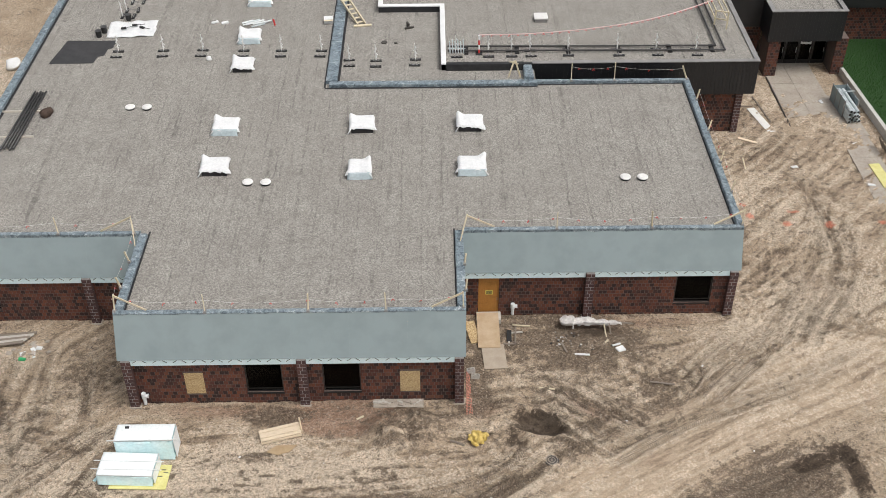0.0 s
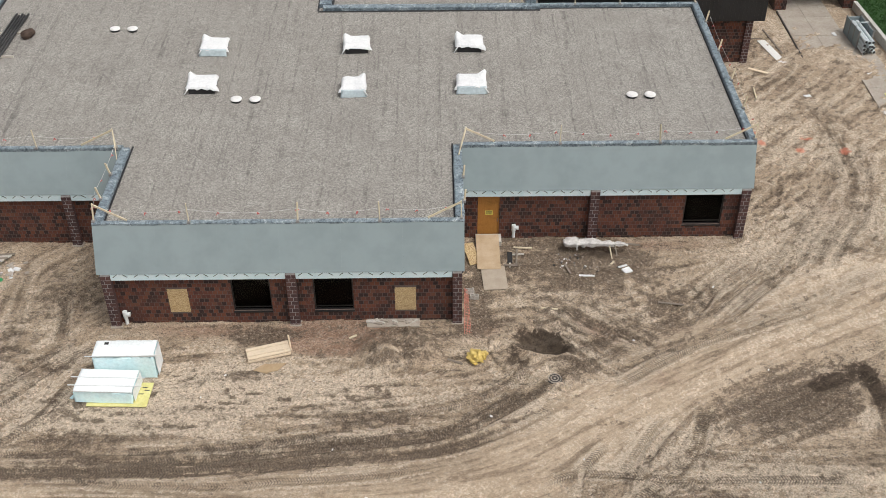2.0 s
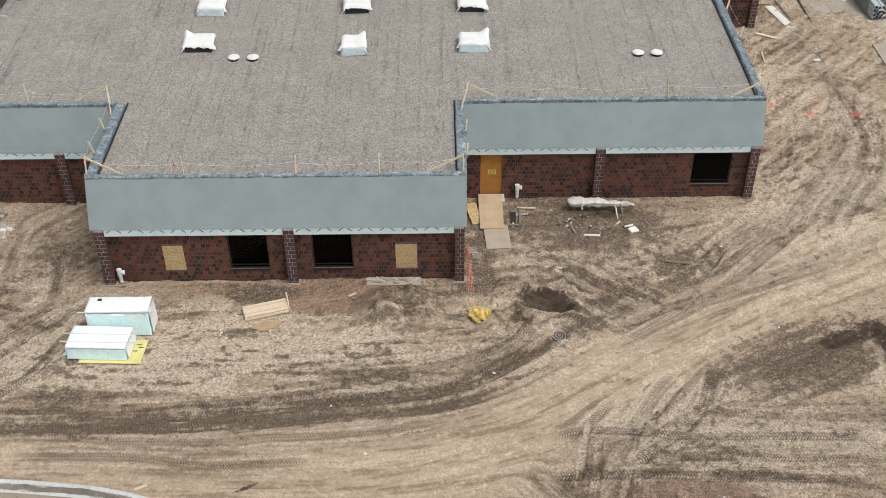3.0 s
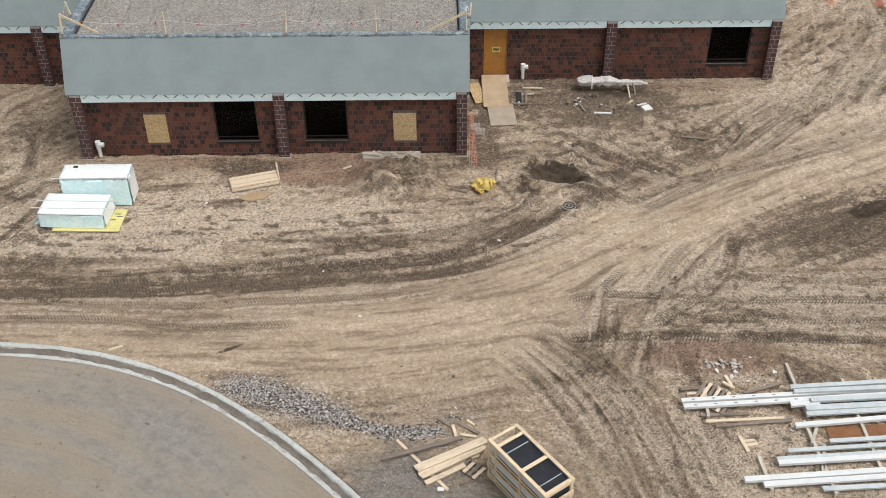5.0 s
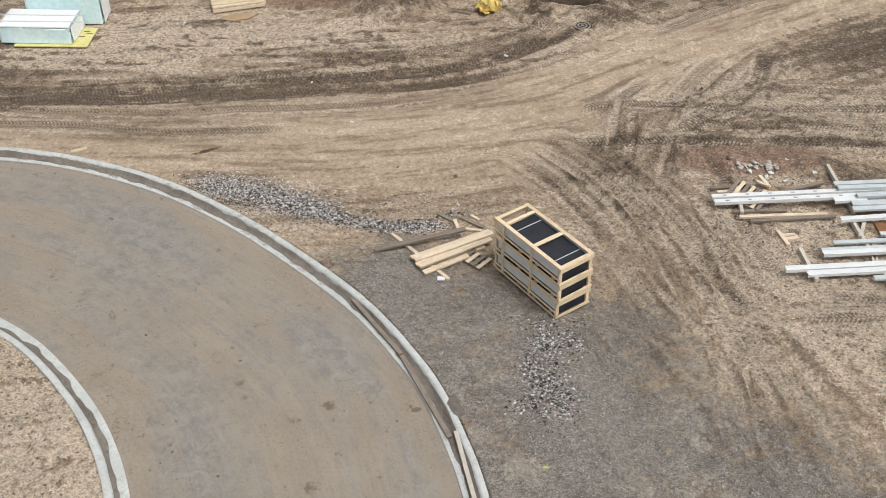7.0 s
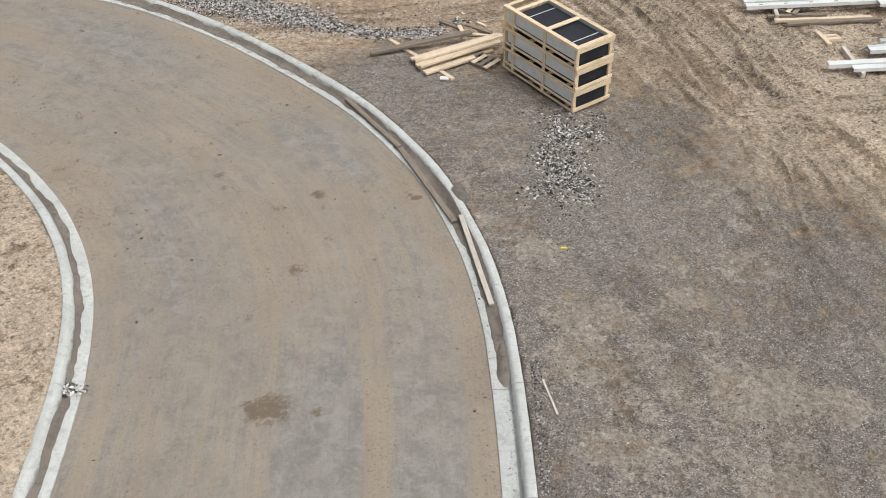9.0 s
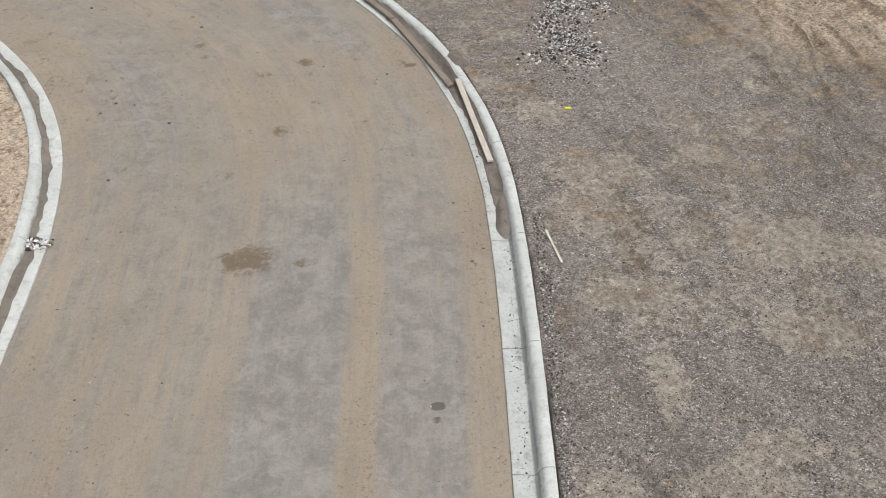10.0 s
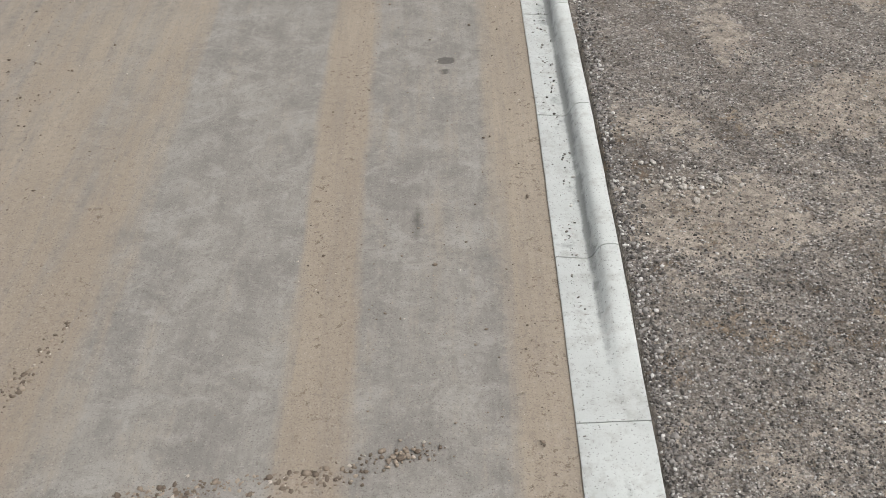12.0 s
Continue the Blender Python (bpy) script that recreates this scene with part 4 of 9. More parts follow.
    # churned soil beside the long tracks and by the eastern corner; also painted shade on damp ground by doors, trestle
    # and west wall
    dirt_shade = [(-13, -7.7, 9.5, 0.9, 1, 0.75), (-3.2, -7.0, 6, 0.85, 6, 0.7), (5.4, 3.4, 4.6, 2.4, 0, 0.55), (-17.5, 3.5, 3.0, 3.0, 0, 0.5), (-7.2, -0.7, 0.9, 0.5, 0, 0.6), (1.6, -5.3, 3.4, 0.9, 32, 0.6), (13.3, -4.4, 4.4, 2.2, 20, 0.9), (10.2, -5.8, 2.4, 0.8, 28, 0.3), (17.5, -7.5, 2.2, 1.2, 0, 0.4),
            (-8.3, -0.7, 1.4, 0.7, 0, 0.7), (6.6, 4.3, 2.8, 1.2, 0, 0.8), (4.4, -2.4, 1.8, 1.0, -40, 0.4), (-17.5, 1.5, 1.6, 2.5, 0, 0.3),
            (11.5, -12.3, 5.0, 1.1, 4, 0.45), (5.0, -11.2, 2.6, 2.4, 30, 0.12), (0.9, 2.5, 0.9, 3.0, 0, 0.5), (-1.4, -16.4, 1.6, 0.6, 20, 0.3),
            (13.0, -5.4, 3.2, 1.6, 24, 0.3), (-6.6, -5.1, 3, 0.4, 8, 0.2)]
    for x, y, rx, ry, turn, k in dirt_shade:
        damp_shade += k * np.sqrt(blob(X, Y, x, y, rx, ry, turn))
    # truly wet ground: the worked patch, the hole, a drag mark; the last oval paints shade and dark soil under the
    # wrapped bundle
    wet_shade_k = np.zeros(X.shape)
    for x, y, rx, ry, turn, k in [(15.9, -3.2, 2.2, 0.7, 22, 0.75), (16.7, -4.3, 0.6, 1.6, 5, 0.9), (14.2, -4.0, 1.6, 0.6, 25, 0.45), (3.55, -1.25, 1.5, 0.85, -22, 1.25), (2.4, -2.1, 0.7, 0.9, 15, 0.75),
                                  (-7.4, -10.75, 0.65, 0.13, 27, 0.9), (-0.6, -3.0, 1.6, 0.25, 12, 0.3), (1.6, -3.4, 1.4, 0.35, 20, 0.55), (6.6, 4.5, 2.2, 0.7, 0, 0.7)]:
        wet_shade_k += k * np.sqrt(blob(X, Y, x, y, rx, ry, turn))
    for x, y, rx, ry, turn, k in [(-12.5, -4.8, 5.0, 1.7, 0, 1.1), (-7, -3.6, 4.5, 1.9, 0, 0.85), (-10, -2.5, 4, 1.5, 0, 0.35), (2.4, -5.6, 2.4, 0.7, 22, 0.4), (8, -6.6, 4, 1.4, 25, 0.35), (9.0, -9.2, 7.0, 2.4, 0, 0.38), (4.4, -13.2, 3.0, 2.6, 0, 0.3), (12.8, -8.5, 3.2, 0.6, -3, 0.7), (15.8, -5.8, 0.7, 0.9, 0, 1.1),
                                  (15, -9.0, 3, 0.8, 0, 0.4), (9.5, -17.4, 3.5, 2.0, 10, 0.5), (7.6, -14.8, 2.6, 1.6, 20, 0.75), (11.0, -16.0, 4.5, 2.2, 0, 0.6), (6.2, -16.8, 2.4, 1.4, 40, 0.4), (10, -20, 4, 3, 0, 0.5), (5.2, -19.6, 2.6, 1.4, 60, 0.5), (17.0, 5.2, 1.2, 0.9, 30, 0.7),
                                  (-30, 26, 9, 9, 0, 0.5), (-13, -5.4, 7, 1.6, 2, 0.35), (-18, -3, 4, 4, 0, 0.3), (-4.5, -4.4, 4, 1.2, 6, 0.3)]:
        b = np.sqrt(blob(X, Y, x, y, rx, ry, turn))
        pale += k * b
        gravel -= 0.2 * k * b
        dusty += 0.9 * k * b
    # dust dried pale on the yard
    for x, y, rx, ry, k in ((1.62, -26.8, 0.6, 0.4, 0.9), (1.1, -26.8, 0.4, 0.4, 0.5), (1.85, -28.5, 0.3, 0.7, 0.7), (2.41, -29.9, 0.7, 0.45, 1.0), (3.02, -29.4, 0.6, 0.3, 1.0), (1.2, -31.4, 0.8, 0.5, 0.8),
                            (0.96, -30.1, 0.5, 0.4, 0.6), (3.86, -25.7, 0.9, 0.6, 0.6), (1.15, -25.0, 0.8, 0.6, 0.7), (3.04, -23.6, 0.5, 0.35, 0.8), (4.4, -22.75, 0.9, 0.5, 0.8), (1.5, -24.0, 0.9, 0.6, 0.7),
                            (4.96, -26.0, 0.6, 0.45, 0.8), (3.7, -27.6, 0.8, 0.5, 0.7), (0.65, -22.3, 0.6, 0.5, 0.6), (3.0, -22.7, 0.5, 0.4, 0.6), (6.4, -19.6, 2.4, 1.6, 0.6)):
        b = np.sqrt(blob(X, Y, x, y, rx, ry))
        dusty += 1.3 * k * b
        gravel -= 0.1 * k * b
    for x, y, rx, ry, turn, k in [(-5.0, -0.75, 2.9, 1.3, 0, 2.0), (-9.5, -0.3, 5.0, 0.55, 0, 0.9), (8.5, 5.3, 5.5, 0.6, 0, 0.8), (1.0, -0.4, 1.2, 0.7, 0, 0.7), (7.6, -11.3, 2.6, 0.9, 0, 1.5), (6.0, -0.5, 1.6, 0.8, -35, 0.8), (8.2, -3.4, 1.8, 0.9, 25, 0.4), (18.2, 8.0, 1.6, 2.0, 0, 0.5), (12.5, -10.8, 3.0, 0.7, 0, 0.35)]:
        red += k * np.sqrt(blob(X, Y, x, y, rx, ry, turn))
    # spoil heap by the wall and the hole beside it
    heap = blob(X, Y, -2.3, -1.6, 2.2, 1.5)
    z += 0.5 * bump01(heap * 1.7) * (1 + 0.35 * value_noise(X * 2.5, Y * 2.5, 31) + 0.2 * value_noise(X * 6, Y * 6, 32))
    damp_shade += 0.42 * bump01(heap * 2.5)
    hole = blob(X, Y, 3.5, -1.3, 1.4, 0.8, -22)
    z -= 0.34 * bump01(1.5 * hole)
    z += 0.10 * np.exp(-((hole - 0.02) / 0.12) ** 2) * (np.hypot(X - 3.5, Y + 1.3) < 2.2) * (1 + value_noise(X * 3, Y * 3, 35))
    z += 0.10 * bump01(blob(X, Y, 4.3, -2.6, 1.6, 0.7, -35) * 1.5) + 0.10 * bump01(blob(X, Y, 6.5, 4.2, 2.0, 0.7) * 1.5)
    z += 0.10 * bump01(blob(X, Y, -13.4, -4.4, 2.6, 1.6) * 1.3)
    # soil pushed over the end of the entrance walk
    z += 0.13 * bump01(1.8 * blob(X, Y, 22.2, 21.9, 3.6, 3.0)) * (1 + 0.45 * value_noise(X * 1.3, Y * 1.3, 33))
    # surveyor's marks sprayed on the soil
    paint = np.zeros(X.shape)
    for x, y, rx, ry, turn in ((16.3, 13.8, 0.3, 0.4, 20), (18.8, 14.2, 0.5, 0.2, 0), (18.2, 13.1, 0.4, 0.35, 30), (20.5, 13.0, 0.4, 0.4, 0), (23.4, 13.1, 0.4, 0.3, 10), (16.2, 14.9, 0.25, 0.2, 0)):
        paint += np.sqrt(blob(X, Y, x, y, rx, ry, turn))
    # clods
    clod = np.clip(value_noise(X * 3.1, Y * 3.1, 41) * value_noise(X * 7.7, Y * 7.7, 42) - 0.32, 0, 1) * near * np.clip(rough, 0, 1)
    z += 0.10 * clod
    # trodden level under what lies on the soil
    for x, y, rx, ry in ((-13.4, -3.4, 3.6, 3.2), (1.6, 3.6, 1.7, 3.0), (-7.7, -1.9, 2.2, 1.8)):
        z *= 1 - bump01(2.2 * blob(X, Y, x, y, rx, ry))
    # island inside the turn
    z = np.where((di < -0.2) & (np.abs(di) < 3.5), z + 0.02, z)
    gravel = np.where((X < -6.6) & (Y < -15.5), 0, gravel)
    pale = np.where((X < -6.6) & (Y < -15.5), pale * 1.2 + 0.75, pale)
    damp_shade = np.where((X < -6.6) & (Y < -15.5), damp_shade - 0.35, damp_shade)
    z = np.where((X < -7.2) & (Y < -16.5), z + 0.03 * value_noise(X * 4, Y * 4, 51) + 0.03 * value_noise(X * 1.8, Y * 1.8, 52), z)
    # a level strip against the kerb, and the bed under the road
    flat = bump01((np.abs(np.where(do > 0, 0, do)) - 0.1) / 0.6)
    z = np.where(np.abs(do) < 3, z * flat + 0.012 * (1 - flat), z)
    # the yard falls to meet the dropped kerb
    z = np.where((X > 0.3) & (X < 9), z - 0.075 * dropped(Y) * bump01((3.5 - X) / 3), z)
    # the island's kerb and gutter lie in a trench
    z = np.where((di < 0.05) & (di > -0.44), -0.25, z)
    # under the paving: between the two kerb lines
    onroad = road_mask(X, Y)
    z = np.where(onroad, ROAD_Z - 0.15, z)
    # floor level under the building and the entrance paving
    hidden = (X > -25) & (X < 13.3) & (Y > 6.4) & (Y < 60)
    z = np.where(hidden | ((X > -14.4) & (X < 0) & (Y > 0.5) & (Y < 7)), -0.1, z)
    co = np.stack([X, Y, z], -1).reshape(-1, 3)
    me = grid_mesh("ground", co, len(xs), len(ys), SOIL, (("gravel", np.clip(gravel, -1, 1.2)), ("pale", pale), ("damp_shade", damp_shade), ("red", red), ("tread", tread * (1 - 0.7 * yard)), ("wet_shade", wet_shade_k), ("dusty", dusty), ("tread_along", tread_s), ("tread_across", tread_e), ("drawn", drawn), ("paint", paint), ("beside", print_reach), ("rough", np.clip(1 - 0.7 * sweep - 0.5 * yard, 0.15, 1))))
    return tagged(new("ground", me), "churned sandy soil with tyre tracks and trodden gravel", "ground", kind="structure")


def road_mask(X, Y):
    """True between the two kerb lines, a hand inside them."""
    lo, _ = smooth_line(OUTER, 0.2)
    li, _ = smooth_line(INNER, 0.2)
    poly = np.vstack([lo, li[::-1]])
    out = np.zeros(X.shape, bool)
    sel = (X > -31) & (X < 1) & (Y > -61) & (Y < -9)
    px, py = X[sel], Y[sel]
    c = np.zeros(px.shape, bool)
    for (x1, y1), (x2, y2) in zip(poly, np.roll(poly, -1, 0)):
        if y1 == y2:
            continue
        c ^= ((y1 > py) != (y2 > py)) & (px < (x2 - x1) * (py - y1) / (y2 - y1) + x1)
    out[sel] = c
    return out


def build_road():
    lo, so = smooth_line(OUTER, 0.05)
    li, si = smooth_line(INNER, 0.05)
    n, k = 1000, 120
    # match the sides by nearest way along, so that the rows run square to the road
    fo, fi = np.linspace(0, 1, n), np.linspace(0, 1, n)
    anchors_o = [0.0]
    anchors_i = [0.0]
    for p, q in (((-8.75, -11.95), (-11.8, -17.2)), ((-2.5, -17.3), (-8.45, -20.1)), ((0.18, -24.0), (-6.7, -24.0)), ((0.38, -31), (-6.44, -31))):
        anchors_o.append(so[np.argmin(np.hypot(*(lo - np.array(p)).T))])
        anchors_i.append(si[np.argmin(np.hypot(*(li - np.array(q)).T))])
    anchors_o.append(so[-1])
    anchors_i.append(si[-1])
    way = np.linspace(0, so[-1], n)
    wi = np.interp(way, anchors_o, anchors_i)
    A = np.stack([np.interp(way, so, lo[:, 0]), np.interp(way, so, lo[:, 1])], 1)
    B = np.stack([np.interp(wi, si, li[:, 0]), np.interp(wi, si, li[:, 1])], 1)
    u = np.linspace(0, 1, k)
    P = A[:, None] * (1 - u[None, :, None]) + B[:, None] * u[None, :, None]
    W = np.hypot(*(A - B).T)[:, None] * u[None]
    X, Y = P[..., 0], P[..., 1]
    z = ROAD_Z + 0.05 * np.sin(math.pi * u)[None] + 0.006 * value_noise(X * 1.5, Y * 1.5, 5)
    total = np.hypot(*(A - B).T)[:, None]
    # sand lies along the gutters and in lanes between the wheel lines
    south = bump01((-20.5 - Y) / 7)
    V = W + 0.07 * value_noise(way[:, None] * 0.35 + 0 * W, 0 * W, 7)

    def lane(a, b, soft=0.09):
        return bump01((V - a) / soft + 0.5) * bump01((b - V) / soft + 0.5)
    lanes = 0.85 * lane(0.3, 0.90, 0.25) + 0.85 * lane(2.0, 2.44, 0.14) + 0.12 * lane(0.9, 2.02) + 0.05 * lane(2.42, 3.55)
    lanes += lane(3.4, 9.0, 0.5) * (0.44 + 0.50 * value_noise(V * 1.9, way[:, None] * 0.04 + 0 * W, 8) + 0.3 * value_noise(V * 5.0, way[:, None] * 0.12 + 0 * W, 18))
    sand = south * lanes + (1 - south) * (0.56 + 0.24 * value_noise(X * 0.35, Y * 0.35, 6) + 0.26 * value_noise(V * 1.5, way[:, None] * 0.09 + 0 * W, 19) + 0.16 * value_noise(V * 4.0, way[:, None] * 0.2 + 0 * W, 20) - 0.55 * np.sqrt(blob(X, Y, -3.0, -18.6, 1.9, 1.3, -50)))
    sand += 0.25 * np.exp(-((total - W - 0.5) / 0.5) ** 2)
    stain = np.zeros(X.shape)
    for x, y, r, s_ in ((-3.58, -25.9, 0.42, 1.0), (-2.82, -25.98, 0.17, 0.8), (-3.25, -20.46, 0.2, 0.9), (-3.48, -22.65, 0.24, 0.8), (-2.98, -21.8, 0.12, 0.8),
                        (-5.28, -19.75, 0.2, 0.8), (-5.05, -20.2, 0.15, 0.7), (-4.15, -23.9, 0.2, 0.65), (-5.8, -23.6, 0.2, 0.5), (-6.2, -13.8, 0.25, 0.6), (-9.5, -13.6, 0.3, 0.5), (-2.15, -22.4, 0.12, 0.7), (-1.55, -20.5, 0.2, 0.7)):
        stain += s_ * np.sqrt(blob(X, Y, x, y, r * 1.3, r * 1.1))
    # scattered dried mud in the turn
    bits = value_noise(X * 3.4, Y * 3.4, 45) + 0.7 * value_noise(X * 7.0, Y * 7.0, 46)
    stain += 0.55 * bump01((bits - 0.72) / 0.3) * (1 - 0.75 * south)
    oil = np.zeros(X.shape)
    for x, y, rx, ry, s_ in ((-0.94, -28.64, 0.13, 0.11, 1.1), (-0.95, -28.86, 0.10, 0.07, 1.0), (-1.17, -31.25, 0.14, 0.6, 0.62), (-1.15, -27.36, 0.8, 0.05, 0.5)):
        oil += s_ * np.sqrt(blob(X, Y, x, y, rx, ry))
    me = grid_mesh("road", np.stack([X, Y, z], -1).reshape(-1, 3), n, k, ROAD,
                   (("across", W), ("along", np.repeat(way[:, None], k, 1)), ("sand", sand), ("stain", stain), ("oil", oil)))
    me.flip_normals()
    return tagged(new("road", me), "grey paved drive dusted with tracked tan sand", "road", kind="structure")


GUTTER = [(0.0, ROAD_Z + 0.03), (0.012, ROAD_Z + 0.038), (0.235, ROAD_Z + 0.016), (0.265, ROAD_Z + 0.024), (0.290, ROAD_Z + 0.052), (0.312, ROAD_Z + 0.098), (0.332, 0.030), (0.352, 0.048), (0.385, 0.056),
          (0.455, 0.054), (0.475, 0.045), (0.482, 0.02), (0.482, -0.28), (0.0, -0.28)]


def dropped(y):
    """How far the kerb has sunk to the crossing at the southern end, 0 to 1."""
    return bump01((-31.75 - np.asarray(y, float)) / 1.55)


def kerb_z(d, z, y):
    """Height of the kerb section at y: full, or laid flat as an apron."""
    f = float(dropped(y))
    return z if z < -0.2 or d < 0.012 else z * (1 - f) + f * (ROAD_Z + 0.036 + 0.04 * d)


def build_kerb(name, line, width_side, joints, label, silted=False):
    """A kerb and gutter cast in sections along a line; width_side: which side the road is on."""
    pts, s = smooth_line(line, 0.05)
    top = thing(name, label, "kerb", kind="structure")
    for a, b in zip(joints[:-1], joints[1:]):
        q = np.linspace(a + 0.005, b - 0.005, max(3, int((b - a) / 0.22)))
        P = np.stack([np.interp(q, s, pts[:, 0]), np.interp(q, s, pts[:, 1])], 1)
        P2 = np.stack([np.interp(q + 0.05, s, pts[:, 0]), np.interp(q + 0.05, s, pts[:, 1])], 1)
        T = (P2 - P) / np.hypot(*(P2 - P).T)[:, None]
        N = np.stack([-T[:, 1], T[:, 0]], 1) * width_side
        bm = bmesh.new()
        rings = []
        for p, nrm in zip(P, N):
            chip = 0.003 * random.uniform(-1, 1)
            rings.append([bm.verts.new((p[0] + nrm[0] * (d + chip), p[1] + nrm[1] * (d + chip), kerb_z(d, z, p[1] if width_side > 0 else 0.0))) for d, z in GUTTER])
        k = len(GUTTER)
        for r0, r1 in zip(rings[:-1], rings[1:]):
            for i in range(k):
                bm.faces.new((r0[i], r0[(i + 1) % k], r1[(i + 1) % k], r1[i]))
        bm.faces.new(rings[0])
        bm.faces.new(rings[-1][::-1])
        bmesh.ops.recalc_face_normals(bm, faces=bm.faces)
        ob = part("kerb_section", bm, KERB, top)
        d = np.tile([p for p, _ in GUTTER], len(P))
        y = np.repeat(P[:, 1], k)
        for key, val in (("trough", np.exp(-((d - 0.27) / 0.035) ** 2) * (1 - 0.75 * dropped(y))), ("soiled", 1.7 * np.exp(-((d - 0.262) / 0.04) ** 2) - 0.6 if silted else (d < 0.33) * (d > 0.05) * 0.55 * bump01((y + 26.5) / 3.0) + 0.30 * bump01((y + 22) / 5) - 0.3 * bump01((-y - 26) / 2))):
            ob.data.attributes.new(key, 'FLOAT', 'POINT').data.foreach_set("value", val.astype(np.float32))
        ob.data.shade_smooth()
        ob.data.set_sharp_from_angle(angle=radians(42))
    return top


def offset_line(line, by):
    pts, s = smooth_line(line, 0.4)
    t = np.gradient(pts, axis=0)
    t /= np.hypot(*t.T)[:, None]
    return [tuple(p) for p in pts + by * np.stack([-t[:, 1], t[:, 0]], 1)]


def joint_rows(line, y_list, spacing):
    """Ways along a line: at the given y where known, then evenly."""
    pts, s = smooth_line(line, 0.05)
    known = [float(s[np.argmin(np.abs(pts[:, 1] - y) + (pts[:, 0] < -9) * 50)]) for y in y_list]
    out = list(known)
    v = known[0] - spacing
    while v > 0.3:
        out.append(v)
        v -= spacing
    v = known[-1] + spacing
    while v < s[-1] - 0.3:
        out.append(v)
        v += spacing
    return sorted(out)


build_ground()
build_road()
GUT_OUT = offset_line(OUTER, -0.482)
build_kerb("kerb_east", GUT_OUT, 1, joint_rows(GUT_OUT, [-23.3, -25.55, -27.7, -29.7, -31.75, -33.45], 2.05), "pale concrete kerb and gutter in cast sections, partly silted")
build_kerb("kerb_island", INNER, -1, joint_rows(INNER, [-20.9, -23.2, -25.4, -27.6], 2.2), "pale concrete kerb and gutter round the island, silt in its trough", True)


# ---- the building ----
BRICK_L, BRICK_H, JOINT = 0.203, 0.205, 0.022
brick_meshes = {}


def brick_mesh(length, height=BRICK_H - JOINT, depth=0.06, material=None):
    key = (round(length, 3), round(height, 3), material.name)
    if key not in brick_meshes:
        bm = boxed(0, length, 0, depth, 0, height)
        front = [e for e in bm.edges if all(abs(v.co.y) < 1e-6 for v in e.verts)]
        bmesh.ops.bevel(bm, geom=front, offset=0.006, segments=1, affect='EDGES')
        brick_meshes[key] = mesh_of("brick", bm, material)
    return brick_meshes[key]


def brick_face(parent, x0, x1, z0, z1, y, holes=(), limit=300, material=BRICK, joined=BRICK_JOINED, length=BRICK_L, near=0.0):
    """Bricks in running bond on a wall that faces -y; the ones past the limit are joined."""
    jobs = []
    row, z = 0, z0
    while z < z1 - 0.03:
        h = min(BRICK_H, z1 - z) - JOINT
        x = x0 - (length / 2 if row % 2 else 0)
        while x < x1 - 0.02:
            a, b = max(x, x0), min(x + length - JOINT, x1)
            spans = [(a, b)]
            for hx0, hx1, hz0, hz1 in holes:
                if z + h > hz0 + 0.01 and z < hz1 - 0.01:
                    spans = [s for p, q in spans for s in ((p, min(q, hx0)), (max(p, hx1), q)) if s[1] - s[0] > 0.02]
            jobs += [(p, q - p, z, h) for p, q in spans]
            x += length
        z += BRICK_H
        row += 1
    jobs.sort(key=lambda j: abs(j[0] - near))
    for x, w, z, h in jobs[:limit]:
        ob = new("brick", brick_mesh(w, h, material=material))
        ob.parent = parent
        ob.location = (x, y + random.uniform(-0.003, 0.003), z)
    if jobs[limit:]:
        verts, faces = [], []
        for x, w, z, h in jobs[limit:]:
            o, e = len(verts), random.uniform(-0.003, 0.003)
            verts += [(x + i * w, y + e + j * 0.06, z + k * h) for i in (0, 1) for j in (0, 1) for k in (0, 1)]
            faces += [tuple(o + i for i in f) for f in ((0, 1, 3, 2), (4, 6, 7, 5), (0, 4, 5, 1), (0, 2, 6, 4), (1, 5, 7, 3))]
        me = bpy.data.meshes.new("brickwork")
        me.from_pydata(verts, [], faces)
        me.materials.append(joined)
        ob = new("brickwork", me)
        ob.parent = parent
        tagged(ob, kind="stuff")


def wall_bay(name, x0, x1, y, holes, label, near=0.0, top=2.62, z0=-0.12):
    """A masonry wall with openings through it: mortar body and brick face."""
    w = thing(name, label, "wall", kind="structure")
    cuts = sorted(holes)
    bm = bmesh.new()
    x = x0
    for hx0, hx1, hz0, hz1 in cuts:
        box(bm, x, hx0, y + 0.012, y + 0.3, z0, top)
        if hz0 > z0 + 0.01:
            box(bm, hx0, hx1, y + 0.012, y + 0.3, z0, hz0)
        if hz1 < top - 0.01:
            box(bm, hx0, hx1, y + 0.012, y + 0.3, hz1, top)
        x = hx1
    box(bm, x, x1, y + 0.012, y + 0.3, z0, top)
    bmesh.ops.recalc_face_normals(bm, faces=bm.faces)
    part("wall_body", bm, MORTAR, w)
    brick_face(w, x0, x1, z0, top, y, holes, near=near)
    return w


